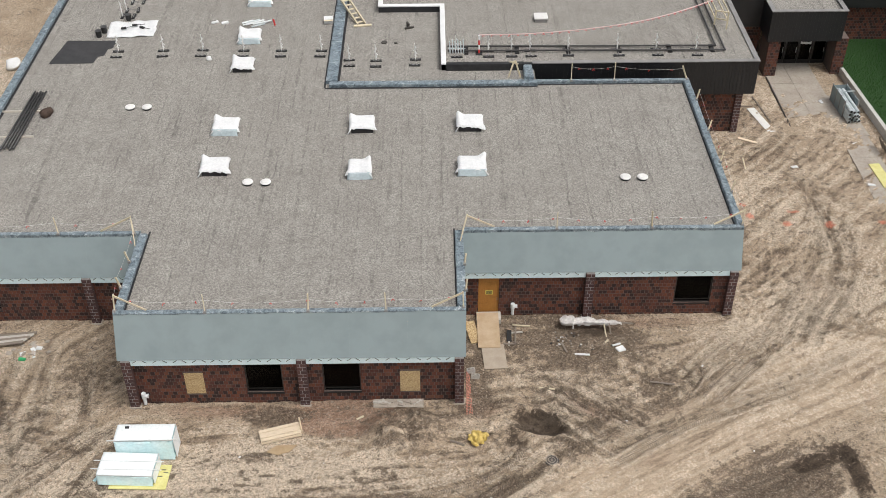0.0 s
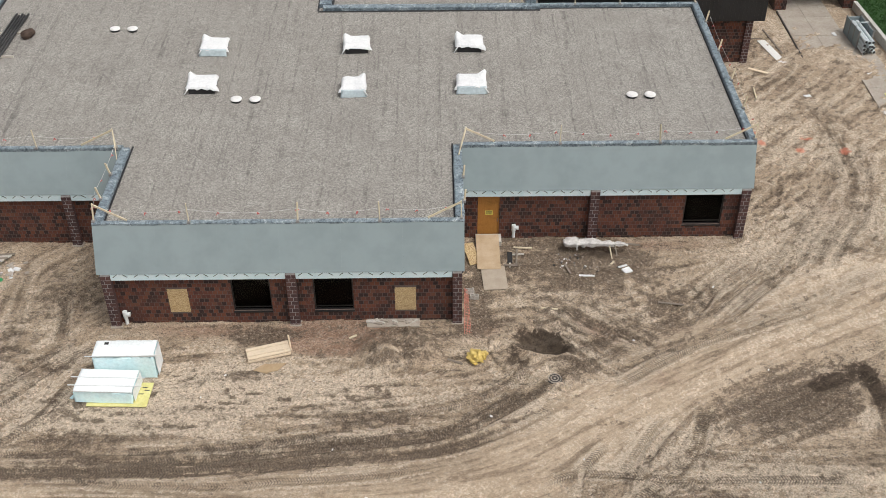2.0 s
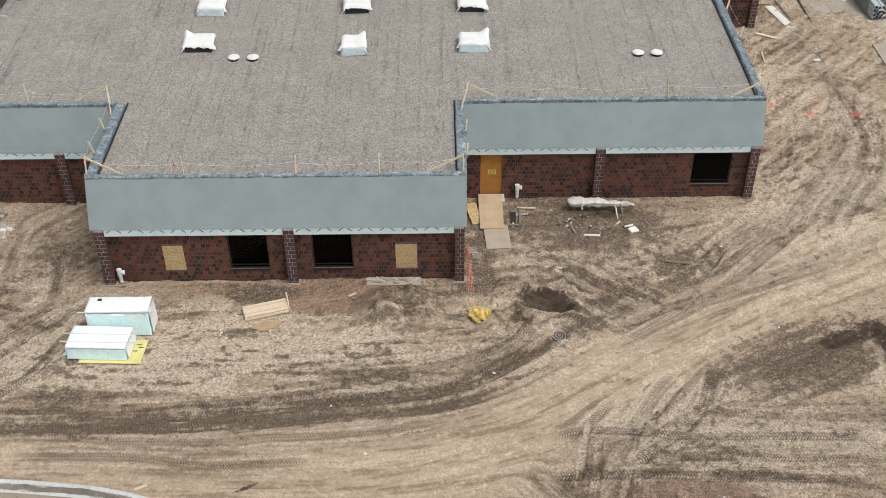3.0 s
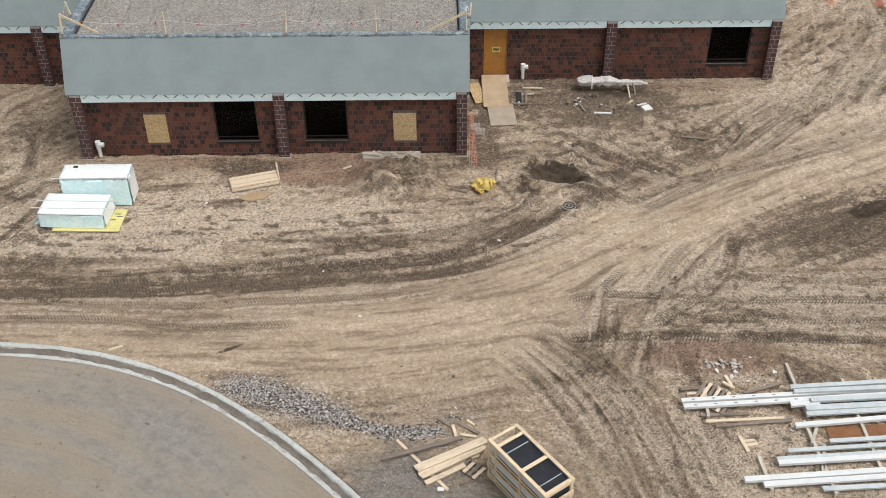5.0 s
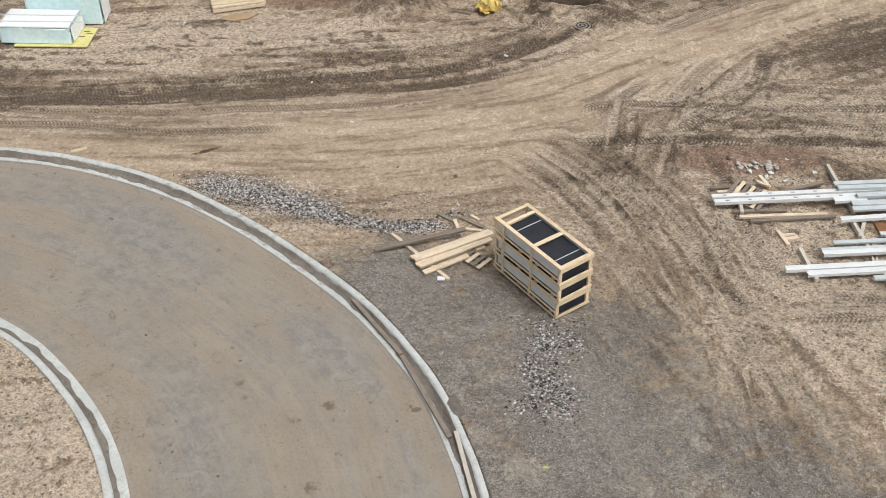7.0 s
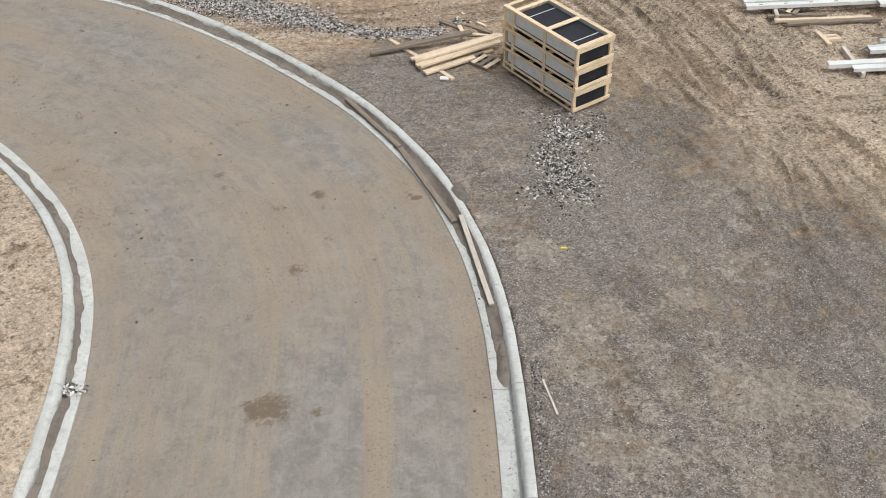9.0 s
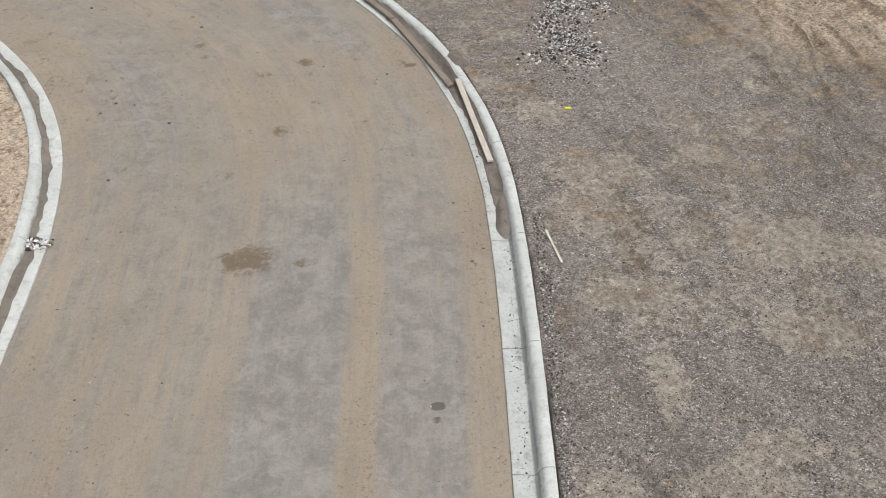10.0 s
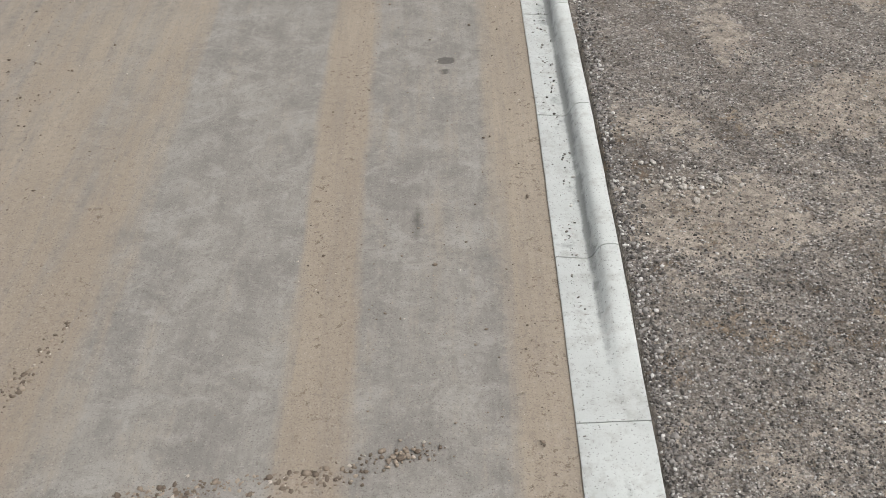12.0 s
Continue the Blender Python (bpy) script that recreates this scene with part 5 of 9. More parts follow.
def pier(x0, x1, y, depth=0.3, top=2.8):
    """A brick pier with pale joints."""
    p = thing("pier", "brown brick pier with pale mortar joints", "pier", "piers along the walls", kind="structure")
    part("pier_core", boxed(x0 + 0.012, x1 - 0.012, y + 0.012, y + depth, -0.1, top), PIER_MORTAR, p)
    w = (x1 - x0)
    row, z = 0, -0.1
    while z < top - 0.05:
        h = min(BRICK_H, top - z) - 0.026
        cut = [0.0, 0.62 * w, w] if row % 2 else [0.0, 0.38 * w, w]
        for a, b in zip(cut[:-1], cut[1:]):
            ob = new("brick", brick_mesh(b - a - (0.026 if b < w else 0), h, depth=depth - 0.02, material=PIER_BRICK))
            ob.parent = p
            ob.location = (x0 + a, y, z)
        z += BRICK_H
        row += 1
    # a course of splashed footing
    part("footing", boxed(x0 - 0.05, x1 + 0.06, y - 0.06, y + depth, -0.2, 0.025, 0.01), PAVING, p)
    return p


def window(name, x0, x1, y, z0, z1, label):
    """A fixed dark window set back in its opening."""
    w = thing(name, label, "window", kind="structure")
    f = 0.055
    bm = bmesh.new()
    for a in ((x0, x0 + f, z0, z1), (x1 - f, x1, z0, z1), (x0 + f, x1 - f, z0, z0 + f), (x0 + f, x1 - f, z1 - f, z1)):
        box(bm, a[0], a[1], y + 0.07, y + 0.16, a[2], a[3])
    bmesh.ops.recalc_face_normals(bm, faces=bm.faces)
    part("window_frame", bm, FRAME, w)
    part("rail", boxed(x0 + f, x1 - f, y + 0.075, y + 0.15, z0 + f + 0.10, z0 + f + 0.135), FRAME, w)
    for a, b in ((z0 + f, z0 + f + 0.10), (z0 + f + 0.135, z1 - f)):
        part("pane", boxed(x0 + f, x1 - f, y + 0.11, y + 0.122, a, b), GLASS, w).visible_shadow = False
    part("window_sill", boxed(x0 - 0.02, x1 + 0.02, y - 0.035, y + 0.08, z0 - 0.07, z0 - 0.004, 0.008), FRAME, w)
    # an unseen room added behind the glass, its darkness put into the colour
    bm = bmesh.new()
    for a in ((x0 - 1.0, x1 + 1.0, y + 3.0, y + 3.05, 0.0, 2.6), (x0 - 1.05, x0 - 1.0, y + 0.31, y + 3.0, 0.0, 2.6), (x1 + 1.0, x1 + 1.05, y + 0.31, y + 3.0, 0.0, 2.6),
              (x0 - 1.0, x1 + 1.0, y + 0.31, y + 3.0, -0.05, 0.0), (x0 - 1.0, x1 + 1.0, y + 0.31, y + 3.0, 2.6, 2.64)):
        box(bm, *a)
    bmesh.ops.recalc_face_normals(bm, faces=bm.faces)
    part("room", bm, ROOM, w, "bare room painted near-black to look unlit behind the glass")
    return w


FRONT, WING = 0.27, 5.92
TOP = 4.83
# front block
W1 = (-9.41, -7.77, 0.59, 2.55)
W2 = (-5.99, -4.32, 0.59, 2.55)
O1, O2 = (-12.09, -11.25, 0.58, 1.83), (-2.58, -1.70, 0.58, 1.80)
wall_bay("wall_1", -14.25, -7.05, FRONT, [O1, W1], "red and brown masonry wall of the projecting block", near=-10.5)
wall_bay("wall_2", -6.64, -0.16, FRONT, [O2, W2], "red and brown masonry wall of the projecting block", near=-3.5)
for x0, x1 in ((-14.65, -14.25), (-7.05, -6.64), (-0.16, 0.24)):
    pier(x0, x1, 0.0)
window("window_1", *W1[:2], FRONT, *W1[2:], "dark-framed window with black glass in the brick wall")
window("window_2", *W2[:2], FRONT, *W2[2:], "dark-framed window with black glass in the brick wall")
for x0, x1, z0, z1 in (O1, O2):
    solid("boarded_opening", boxed(x0, x1, FRONT - 0.012, FRONT + 0.02, z0, z1), OSB, "strand board panel closing a small window opening", "board", "boarded openings")
    part("opening_back", boxed(x0, x1, FRONT + 0.05, FRONT + 0.29, z0, z1), MORTAR, bpy.data.objects["wall_1" if x0 < -7 else "wall_2"])
# right wing
W3 = (10.60, 12.37, 0.68, 2.55)
DOOR = (1.10, 2.09, 0.03, 2.45)
wall_bay("wall_3", 0.24, 6.20, WING, [DOOR], "red and brown masonry wall of the recessed wing", near=3.2)
wall_bay("wall_4", 6.62, 13.06, WING, [W3], "red and brown masonry wall of the recessed wing", near=9.8)
pier(6.20, 6.62, WING - 0.27)
pier(13.06, 13.46, WING - 0.27)
window("window_3", *W3[:2], WING, *W3[2:], "dark-framed window with black glass in the wing wall")
# left wing
W4 = (-23.9, -22.0, 0.68, 2.55)
wall_bay("wall_5", -17.30, -14.65, WING, [], "red and brown masonry wall of the west wing", near=-15.5)
wall_bay("wall_6", -25.0, -17.71, WING, [W4], "red and brown masonry wall of the west wing", near=-19)
pier(-17.71, -17.30, WING - 0.27)
window("window_4", *W4[:2], WING, *W4[2:], "dark-framed window with black glass in the wing wall")
# side and rear walls, out of view, close the block
for name, x0, x1, y0, y1 in (("wall_7", 0.0, 0.24, 0.30, WING), ("wall_8", -14.65, -14.4, 0.30, WING), ("wall_9", 13.2, 13.46, WING, 20.6), ("wall_10", -25.0, -24.75, WING, 48), ("wall_11", -25, 13, 47.8, 48)):
    solid(name, boxed(x0, x1, y0, y1, -0.1, 2.8), MORTAR, "brown masonry side wall", "wall", kind="structure")
for name, x0, x1, y0, y1 in (("fascia_4", 0.12, 0.30, 1.2, WING + 0.7), ("fascia_5", -14.75, -14.6, 1.2, WING + 0.7), ("fascia_6", 13.35, 13.53, WING + 0.95, 20.6), ("fascia_7", -25.0, -24.85, WING + 0.95, 48)):
    solid(name, boxed(x0, x1, y0, y1, 2.81, 4.6), FASCIA, "grey sheathing on the side of the roof edge", "fascia", kind="structure")

door = thing("door_1", "varnished orange-brown wooden door, shut, with a yellow notice", "door", kind="structure")
part("door_leaf", boxed(DOOR[0] + 0.04, DOOR[1] - 0.04, WING + 0.06, WING + 0.105, 0.04, DOOR[3] - 0.04, 0.004), DOOR_WOOD, door)
bm = bmesh.new()
for a in ((DOOR[0], DOOR[0] + 0.04, 0.03, DOOR[3]), (DOOR[1] - 0.04, DOOR[1], 0.03, DOOR[3]), (DOOR[0] + 0.04, DOOR[1] - 0.04, DOOR[3] - 0.04, DOOR[3])):
    box(bm, a[0], a[1], WING + 0.03, WING + 0.15, a[2], a[3])
part("door_frame", bm, DOOR_WOOD, door)
NOTICE = simple("yellow_paper", (0.62, 0.55, 0.10), (0.72, 0.66, 0.16), 8, 0.7)
notice = part("notice", boxed(1.44, 1.80, WING + 0.052, WING + 0.058, 1.30, 1.55), NOTICE, door, "yellow printed notice")
INK = simple("dark_ink", (0.03, 0.03, 0.03), (0.05, 0.05, 0.05))
for i in range(3):
    part("print_bar", boxed(1.48, 1.76, WING + 0.047, WING + 0.051, 1.35 + 0.06 * i, 1.38 + 0.06 * i), INK, notice)
part("door_handle", boxed(2.00, 2.025, WING + 0.0, WING + 0.058, 0.95, 1.1, 0.004), COPING, door, "steel pull handle")


# fascias: sloped sheathing with a white trim under it
def fascia(x0, x1, y, name, gaps):
    """Sloped sheathing boards from the pier heads up to the roof edge."""
    f = thing(name, "sloping grey sheathing fascia under the roof edge", "fascia", kind="structure")
    n = max(1, round((x1 - x0) / 2.44))
    for i in range(n):
        a, b = x0 + (x1 - x0) * i / n, x0 + (x1 - x0) * (i + 1) / n
        bm = bmesh.new()
        e = 0.0 if i == n - 1 else 0.0015
        c = [(y + 0.05, 2.83), (y + 0.90, TOP - 0.05), (y + 0.93, TOP - 0.08), (y + 0.08, 2.81)]
        lo = [bm.verts.new((a, p, q)) for p, q in c]
        hi = [bm.verts.new((b - e, p, q)) for p, q in c]
        bm.faces.new(lo)
        bm.faces.new(hi[::-1])
        for k in range(4):
            bm.faces.new((lo[k], hi[k], hi[(k + 1) % 4], lo[(k + 1) % 4]))
        bmesh.ops.recalc_face_normals(bm, faces=bm.faces)
        part("sheathing_panel", bm, FASCIA, f)
    # the triangular cheeks and the wall behind
    for xe in (x0, x1):
        s = 0.03 if xe == x0 else -0.03
        bm = bmesh.new()
        c = [(y + 0.09, 2.81), (y + 0.94, TOP - 0.09), (y + 1.2, TOP - 0.09), (y + 1.2, 2.81)]
        lo = [bm.verts.new((xe + s * 0.1, p, q)) for p, q in c]
        hi = [bm.verts.new((xe + s, p, q)) for p, q in c]
        bm.faces.new(lo)
        bm.faces.new(hi[::-1])
        for k in range(4):
            bm.faces.new((lo[k], hi[k], hi[(k + 1) % 4], lo[(k + 1) % 4]))
        bmesh.ops.recalc_face_normals(bm, faces=bm.faces)
        part("cheek", bm, FASCIA, f)
    part("soffit", boxed(x0 + 0.05, x1 - 0.05, y + 0.2, y + 1.2, 2.62, 2.78), TAR, f)
    for a, b in gaps:
        t = part("white_trim", boxed(a, b, y + 0.07, y + 0.11, 2.50, 2.815), WHITE_TRIM, f, "white plastic-faced trim strip with black fixing clips")
        xq = a + 0.2
        k = 0
        while xq < b - 0.1:
            m = pose(xq, y + 0.062, 2.74, 0, 38 if k % 2 else -38, 0)
            part("clip", boxed(-0.11, 0.11, -0.008, 0.006, -0.012, 0.012, m=m), FRAME, t)
            xq += 0.36 + 0.1 * random.random()
            k += 1
    return f


fascia(-14.78, 0.33, 0.0, "fascia_1", [(-14.24, -7.06), (-6.63, -0.17)])
fascia(0.34, 13.56, WING - 0.25, "fascia_2", [(0.36, 6.19), (6.63, 13.05)])
fascia(-25.0, -14.79, WING - 0.25, "fascia_3", [(-24.9, -17.72), (-17.29, -14.8)])

# main roof: gravel deck in three joining slabs
ROOF_Z = 4.62
roof = solid("roof", prism([(-25, 6.55), (-14.75, 6.55), (-14.75, 0.95), (0.3, 0.95), (0.3, 6.55), (13.5, 6.55), (13.5, 20.6), (4.9, 20.6), (4.9, 48), (-25, 48)], 4.3, ROOF_Z), ROOF,
             "flat roof covered in grey-brown gravel with worn felt lines", "roof", kind="structure")


def parapet(name, pts, width, z1=TOP, z0=4.3, material=MEMBRANE, label="blue-grey membrane-wrapped roof edge"):
    """A low roof edge along a line of corners, its top slightly uneven."""
    p = thing(name, label, "parapet", kind="structure")
    for (ax, ay), (bx, by) in zip(pts[:-1], pts[1:]):
        a, b = Vector((ax, ay, 0)), Vector((bx, by, 0))
        L = (b - a).length
        n = max(1, round(L / 3.0))
        ang = math.degrees(math.atan2(by - ay, bx - ax))
        for i in range(n):
            bm = bmesh.new()
            k = max(2, int(L / n / 0.35))
            rings = []
            for j in range(k + 1):
                u = L * i / n + (L / n) * j / k + (0 if j < k else -0.004)
                w = 0.012 * random.uniform(-1, 1)
                rings.append([bm.verts.new((u, v, z)) for v, z in ((-width / 2, z0), (-width / 2 - 0.01 + w, z1 - 0.03), (-width / 2 + 0.03, z1 + w * 0.5), (width / 2 - 0.03, z1 + w * 0.4),
                                                                    (width / 2 + 0.01 - w, z1 - 0.03), (width / 2 + 0.05, z0))])
            for r0, r1 in zip(rings[:-1], rings[1:]):
                for q in range(6):
                    bm.faces.new((r0[q], r0[(q + 1) % 6], r1[(q + 1) % 6], r1[q]))
            bm.faces.new(rings[0])
            bm.faces.new(rings[-1][::-1])
            bmesh.ops.recalc_face_normals(bm, faces=bm.faces)
            bm.transform(pose(ax, ay, 0, 0, 0, ang))
            part("flashing_length", bm, material, p)
    return p


parapet("parapet_1", [(-14.78, 1.0), (0.34, 1.0)], 0.22)
parapet("parapet_2", [(0.16, 1.12), (0.16, 6.52)], 0.36)
parapet("parapet_3", [(-14.60, 1.12), (-14.60, 6.52)], 0.36)
parapet("parapet_4", [(0.35, 6.63), (13.56, 6.63)], 0.22)
parapet("parapet_5", [(-25, 6.63), (-14.79, 6.63)], 0.22)
parapet("parapet_6", [(13.42, 6.75), (13.42, 20.35)], 0.32)
parapet("parapet_7", [(4.95, 20.5), (13.58, 20.5)], 0.22)
parapet("parapet_8", [(-6.85, 20.42), (4.95, 20.42)], 0.4)
parapet("parapet_9", [(-6.75, 20.63), (-6.75, 47)], 0.62)
parapet("parapet_10", [(-24.85, 6.75), (-24.85, 47)], 0.4)
# thin black strip on the gravel along the inner side of the roof edges
STRIP_H = 0.014
edge_strip = thing("roof_seal", "black strip where gravel meets the roof edge", "felt strip", kind="structure")
for a in ((-14.40, 0.0, 1.105, 1.17), (-14.42, -14.33, 1.17, 6.9), (-0.10, -0.03, 1.17, 6.9), (13.17, 13.26, 6.8, 20.3), (-7.1, 4.95, 20.06, 20.215), (4.95, 13.3, 20.29, 20.385), (-7.17, -7.06, 20.215, 47), (-6.44, -6.3, 20.7, 47), (-24.65, -24.5, 6.75, 47)):
    part("felt_length", boxed(*a, ROOF_Z - 0.02, ROOF_Z + STRIP_H), TAR, edge_strip)
parapet("parapet_11", [(4.5, 20.63), (4.5, 22.05)], 0.5, 4.98)

# black-clad building behind, with its own gravel roof
DK_Z = 5.03
solid("roof_2", prism([(-0.3, 22.3), (17.8, 22.3), (17.8, 48), (-4.3, 48), (-4.3, 29.8), (-0.3, 29.8)], 4.0, DK_Z - 0.05), ROOF, "flat gravel roof of the black-clad block", "roof", kind="structure")
dk = thing("black_fascia_1", "black metal fascia with vertical ribs", "fascia", kind="structure")
part("cladding", boxed(-0.45, 17.98, 22.1, 22.3, 2.86, DK_Z - 0.03), BLACK_METAL, dk)
part("cladding", boxed(17.78, 17.98, 22.3, 48, 2.86, DK_Z - 0.03), BLACK_METAL, dk)
part("coping", boxed(4.8, 18.02, 22.06, 22.36, DK_Z - 0.03, DK_Z + 0.03, 0.01), COPING, dk)
part("coping", boxed(17.72, 18.02, 22.36, 48, DK_Z - 0.03, DK_Z + 0.03, 0.01), COPING, dk)
for i in range(60):
    x = 4.9 + i * 0.218
    part("rib", boxed(x, x + 0.02, 22.085, 22.1, 2.88, DK_Z - 0.04), BLACK_METAL, dk)
part("white_coping", boxed(-0.5, -0.2, 22.06, 29.6, DK_Z - 0.03, DK_Z + 0.06, 0.015), WHITE_COPING, dk, "white metal coping")
part("white_coping", boxed(-4.4, -0.2, 29.6, 29.9, DK_Z - 0.03, DK_Z + 0.06, 0.015), WHITE_COPING, dk, "white metal coping")
part("white_coping", boxed(-4.4, -4.1, 29.9, 48, DK_Z - 0.03, DK_Z + 0.06, 0.015), WHITE_COPING, dk, "white metal coping")
for a in ((-0.46, -0.24, 22.1, 29.64), (-4.36, -0.24, 29.64, 29.86), (-4.36, -4.14, 29.86, 48)):
    part("felt_upstand", boxed(*a, 4.3, DK_Z - 0.032), TAR, dk, "black felt upstand")
part("felt_upstand", boxed(-0.2, 4.3, 22.02, 22.3, 4.3, DK_Z + 0.02, 0.02), TAR, dk, "black felt upstand")
wall_bay("wall_12", 13.6, 17.45, 22.55, [], "red and brown masonry wall under the black fascia", near=16, top=2.9)
pier(17.05, 17.45, 22.4, 0.3, 2.86)
solid("wall_13", boxed(17.2, 17.45, 22.86, 48, -0.1, 2.9), MORTAR, "brown masonry side wall", "wall", kind="structure")


# ---- more materials for loose things ----
CLOTH = simple("white_sheeting", (0.70, 0.71, 0.71), (0.84, 0.84, 0.83), 2.5, 0.6, bump=0.25, grain=12)
FLAP = simple("clear_plastic", (0.42, 0.50, 0.53), (0.58, 0.66, 0.68), 4, 0.35, bump=0.3, grain=14)
PALE_METAL = simple("pale_cap", (0.70, 0.69, 0.66), (0.82, 0.81, 0.78), 4, 0.45)
RUBBER = simple("black_rubber", (0.014, 0.014, 0.015), (0.03, 0.03, 0.03), 6, 0.75)
PLASTIC_PIPE = simple("black_plastic_pipe", (0.028, 0.027, 0.027), (0.065, 0.062, 0.060), 3, 0.4)
RED = simple("red_ribbon", (0.55, 0.03, 0.03), (0.70, 0.07, 0.06), 6, 0.6)
ORANGE = simple("orange_mesh", (0.78, 0.22, 0.15), (0.86, 0.36, 0.27), 6, 0.6)
STAKE = wood_material("cream_stake", (0.60, 0.51, 0.35), (0.76, 0.68, 0.50))
STEEL = simple("galvanised_steel", (0.54, 0.60, 0.61), (0.70, 0.75, 0.76), 4, 0.5, 0.2, 0.08)
WHITE_STEEL = simple("white_coated_steel", (0.70, 0.73, 0.73), (0.82, 0.84, 0.83), 3, 0.45, 0.0, 0.08)
FOAM = simple("pale_blue_foam", (0.56, 0.80, 0.85), (0.66, 0.86, 0.89), 2, 0.65, bump=0.1)
FOAM_WRAP = simple("white_film", (0.82, 0.87, 0.87), (0.90, 0.92, 0.92), 3, 0.55, bump=0.1, grain=10)
BLUE_FILM = simple("blue_tinted_film", (0.66, 0.91, 0.94), (0.80, 0.95, 0.96), 1.6, 0.5, bump=0.1, grain=8)
YELLOW = simple("yellow_film", (0.62, 0.57, 0.20), (0.74, 0.70, 0.32), 3, 0.55, bump=0.3, grain=14)
YELLOW_BAG = simple("yellow_sacking", (0.62, 0.43, 0.09), (0.84, 0.65, 0.24), 7, 0.75, bump=0.5, grain=24)
TARP = simple("dusty_tarpaulin", (0.44, 0.415, 0.39), (0.74, 0.715, 0.685), 5, 0.6, bump=0.8, grain=16)
CRATE_WOOD = wood_material("stained_crate_wood", (0.70, 0.53, 0.33), (0.92, 0.79, 0.58))
PALE_STICK = wood_material("grey_white_timber", (0.50, 0.45, 0.38), (0.70, 0.65, 0.57))
PLYWOOD = simple("worn_plywood", (0.44, 0.315, 0.19), (0.56, 0.435, 0.30), 2.2, 0.75, bump=0.15, grain=30)
GREY_PLYWOOD = simple("grey_plywood", (0.36, 0.295, 0.225), (0.47, 0.40, 0.32), 2.0, 0.8, bump=0.15, grain=30)
BLOCK = concrete_material("block_concrete", (0.46, 0.43, 0.38), (0.28, 0.25, 0.22), (0.56, 0.53, 0.48))
PACK = simple("dark_panel", (0.022, 0.024, 0.030), (0.040, 0.043, 0.051), 3, 0.55, bump=0.04, spec=0.2)
PACK_EDGE = simple("grey_board_edge", (0.60, 0.64, 0.65), (0.74, 0.77, 0.77), 4, 0.6)
IRON = simple("cast_iron", (0.05, 0.045, 0.04), (0.10, 0.09, 0.08), 9, 0.7, 0.3)
RUST = simple("rusty_plate", (0.20, 0.085, 0.035), (0.30, 0.15, 0.07), 5, 0.85, bump=0.4)
CARD = simple("brown_card", (0.36, 0.25, 0.14), (0.46, 0.34, 0.21), 5, 0.9)
GREEN = simple("green_plastic", (0.02, 0.30, 0.10), (0.05, 0.42, 0.16), 6, 0.5)
STONE = brick_material("crushed_stone", ((0.0, (0.045, 0.042, 0.039)), (0.26, (0.15, 0.142, 0.132)), (0.46, (0.38, 0.365, 0.345)), (0.66, (0.64, 0.625, 0.60)), (0.86, (0.85, 0.84, 0.82))), by_island=True)
GRIT = brick_material("yard_grit", ((0.0, (0.085, 0.080, 0.073)), (0.28, (0.205, 0.192, 0.177)), (0.62, (0.335, 0.317, 0.295)), (0.90, (0.66, 0.64, 0.61))), by_island=True)
CLOD = brick_material("soil_clod", ((0.0, (0.16, 0.128, 0.098)), (0.4, (0.26, 0.212, 0.164)), (0.75, (0.36, 0.302, 0.238)), (0.95, (0.55, 0.49, 0.42))), by_island=True)
SILT = concrete_material("gutter_silt", (0.155, 0.137, 0.118), (0.075, 0.065, 0.056), (0.225, 0.198, 0.168))


def crumple(bm, amount, scale, seed=0.0):
    """Uneven folds in a sheet or sack."""
    for v in bm.verts:
        p = v.co * scale + Vector((seed, seed * 0.7, seed * 1.3))
        v.co += amount * Vector((noise.noise(p), noise.noise(p + Vector((9, 0, 0))), noise.noise(p + Vector((0, 9, 0)))))
    return bm


def bar(a, b, w, h, bevel=0.004):
    """A sawn bar from a to b (centre line), w wide and h high, length along its own x."""
    a, b = Vector(a), Vector(b)
    L = (b - a).length
    q = (b - a).to_track_quat('X', 'Z').to_matrix().to_4x4()
    return boxed(-L / 2, L / 2, -w / 2, w / 2, -h / 2, h / 2, bevel), Matrix.Translation((a + b) / 2) @ q


def plank(a, b, w, h, material, name="plank", parent=None, label="", category="plank", group="", bevel=0.004):
    bm, m = bar(a, b, w, h, bevel)
    ob = new(name, mesh_of(name, bm, material))
    ob.matrix_basis = m
    if parent:
        ob.parent = parent
        if label:
            tagged(ob, label)
    else:
        tagged(ob, label, category, group)
    return ob


def ground_at(x, y):
    """Rough level of the soil for things that stand on it."""
    return 0.0


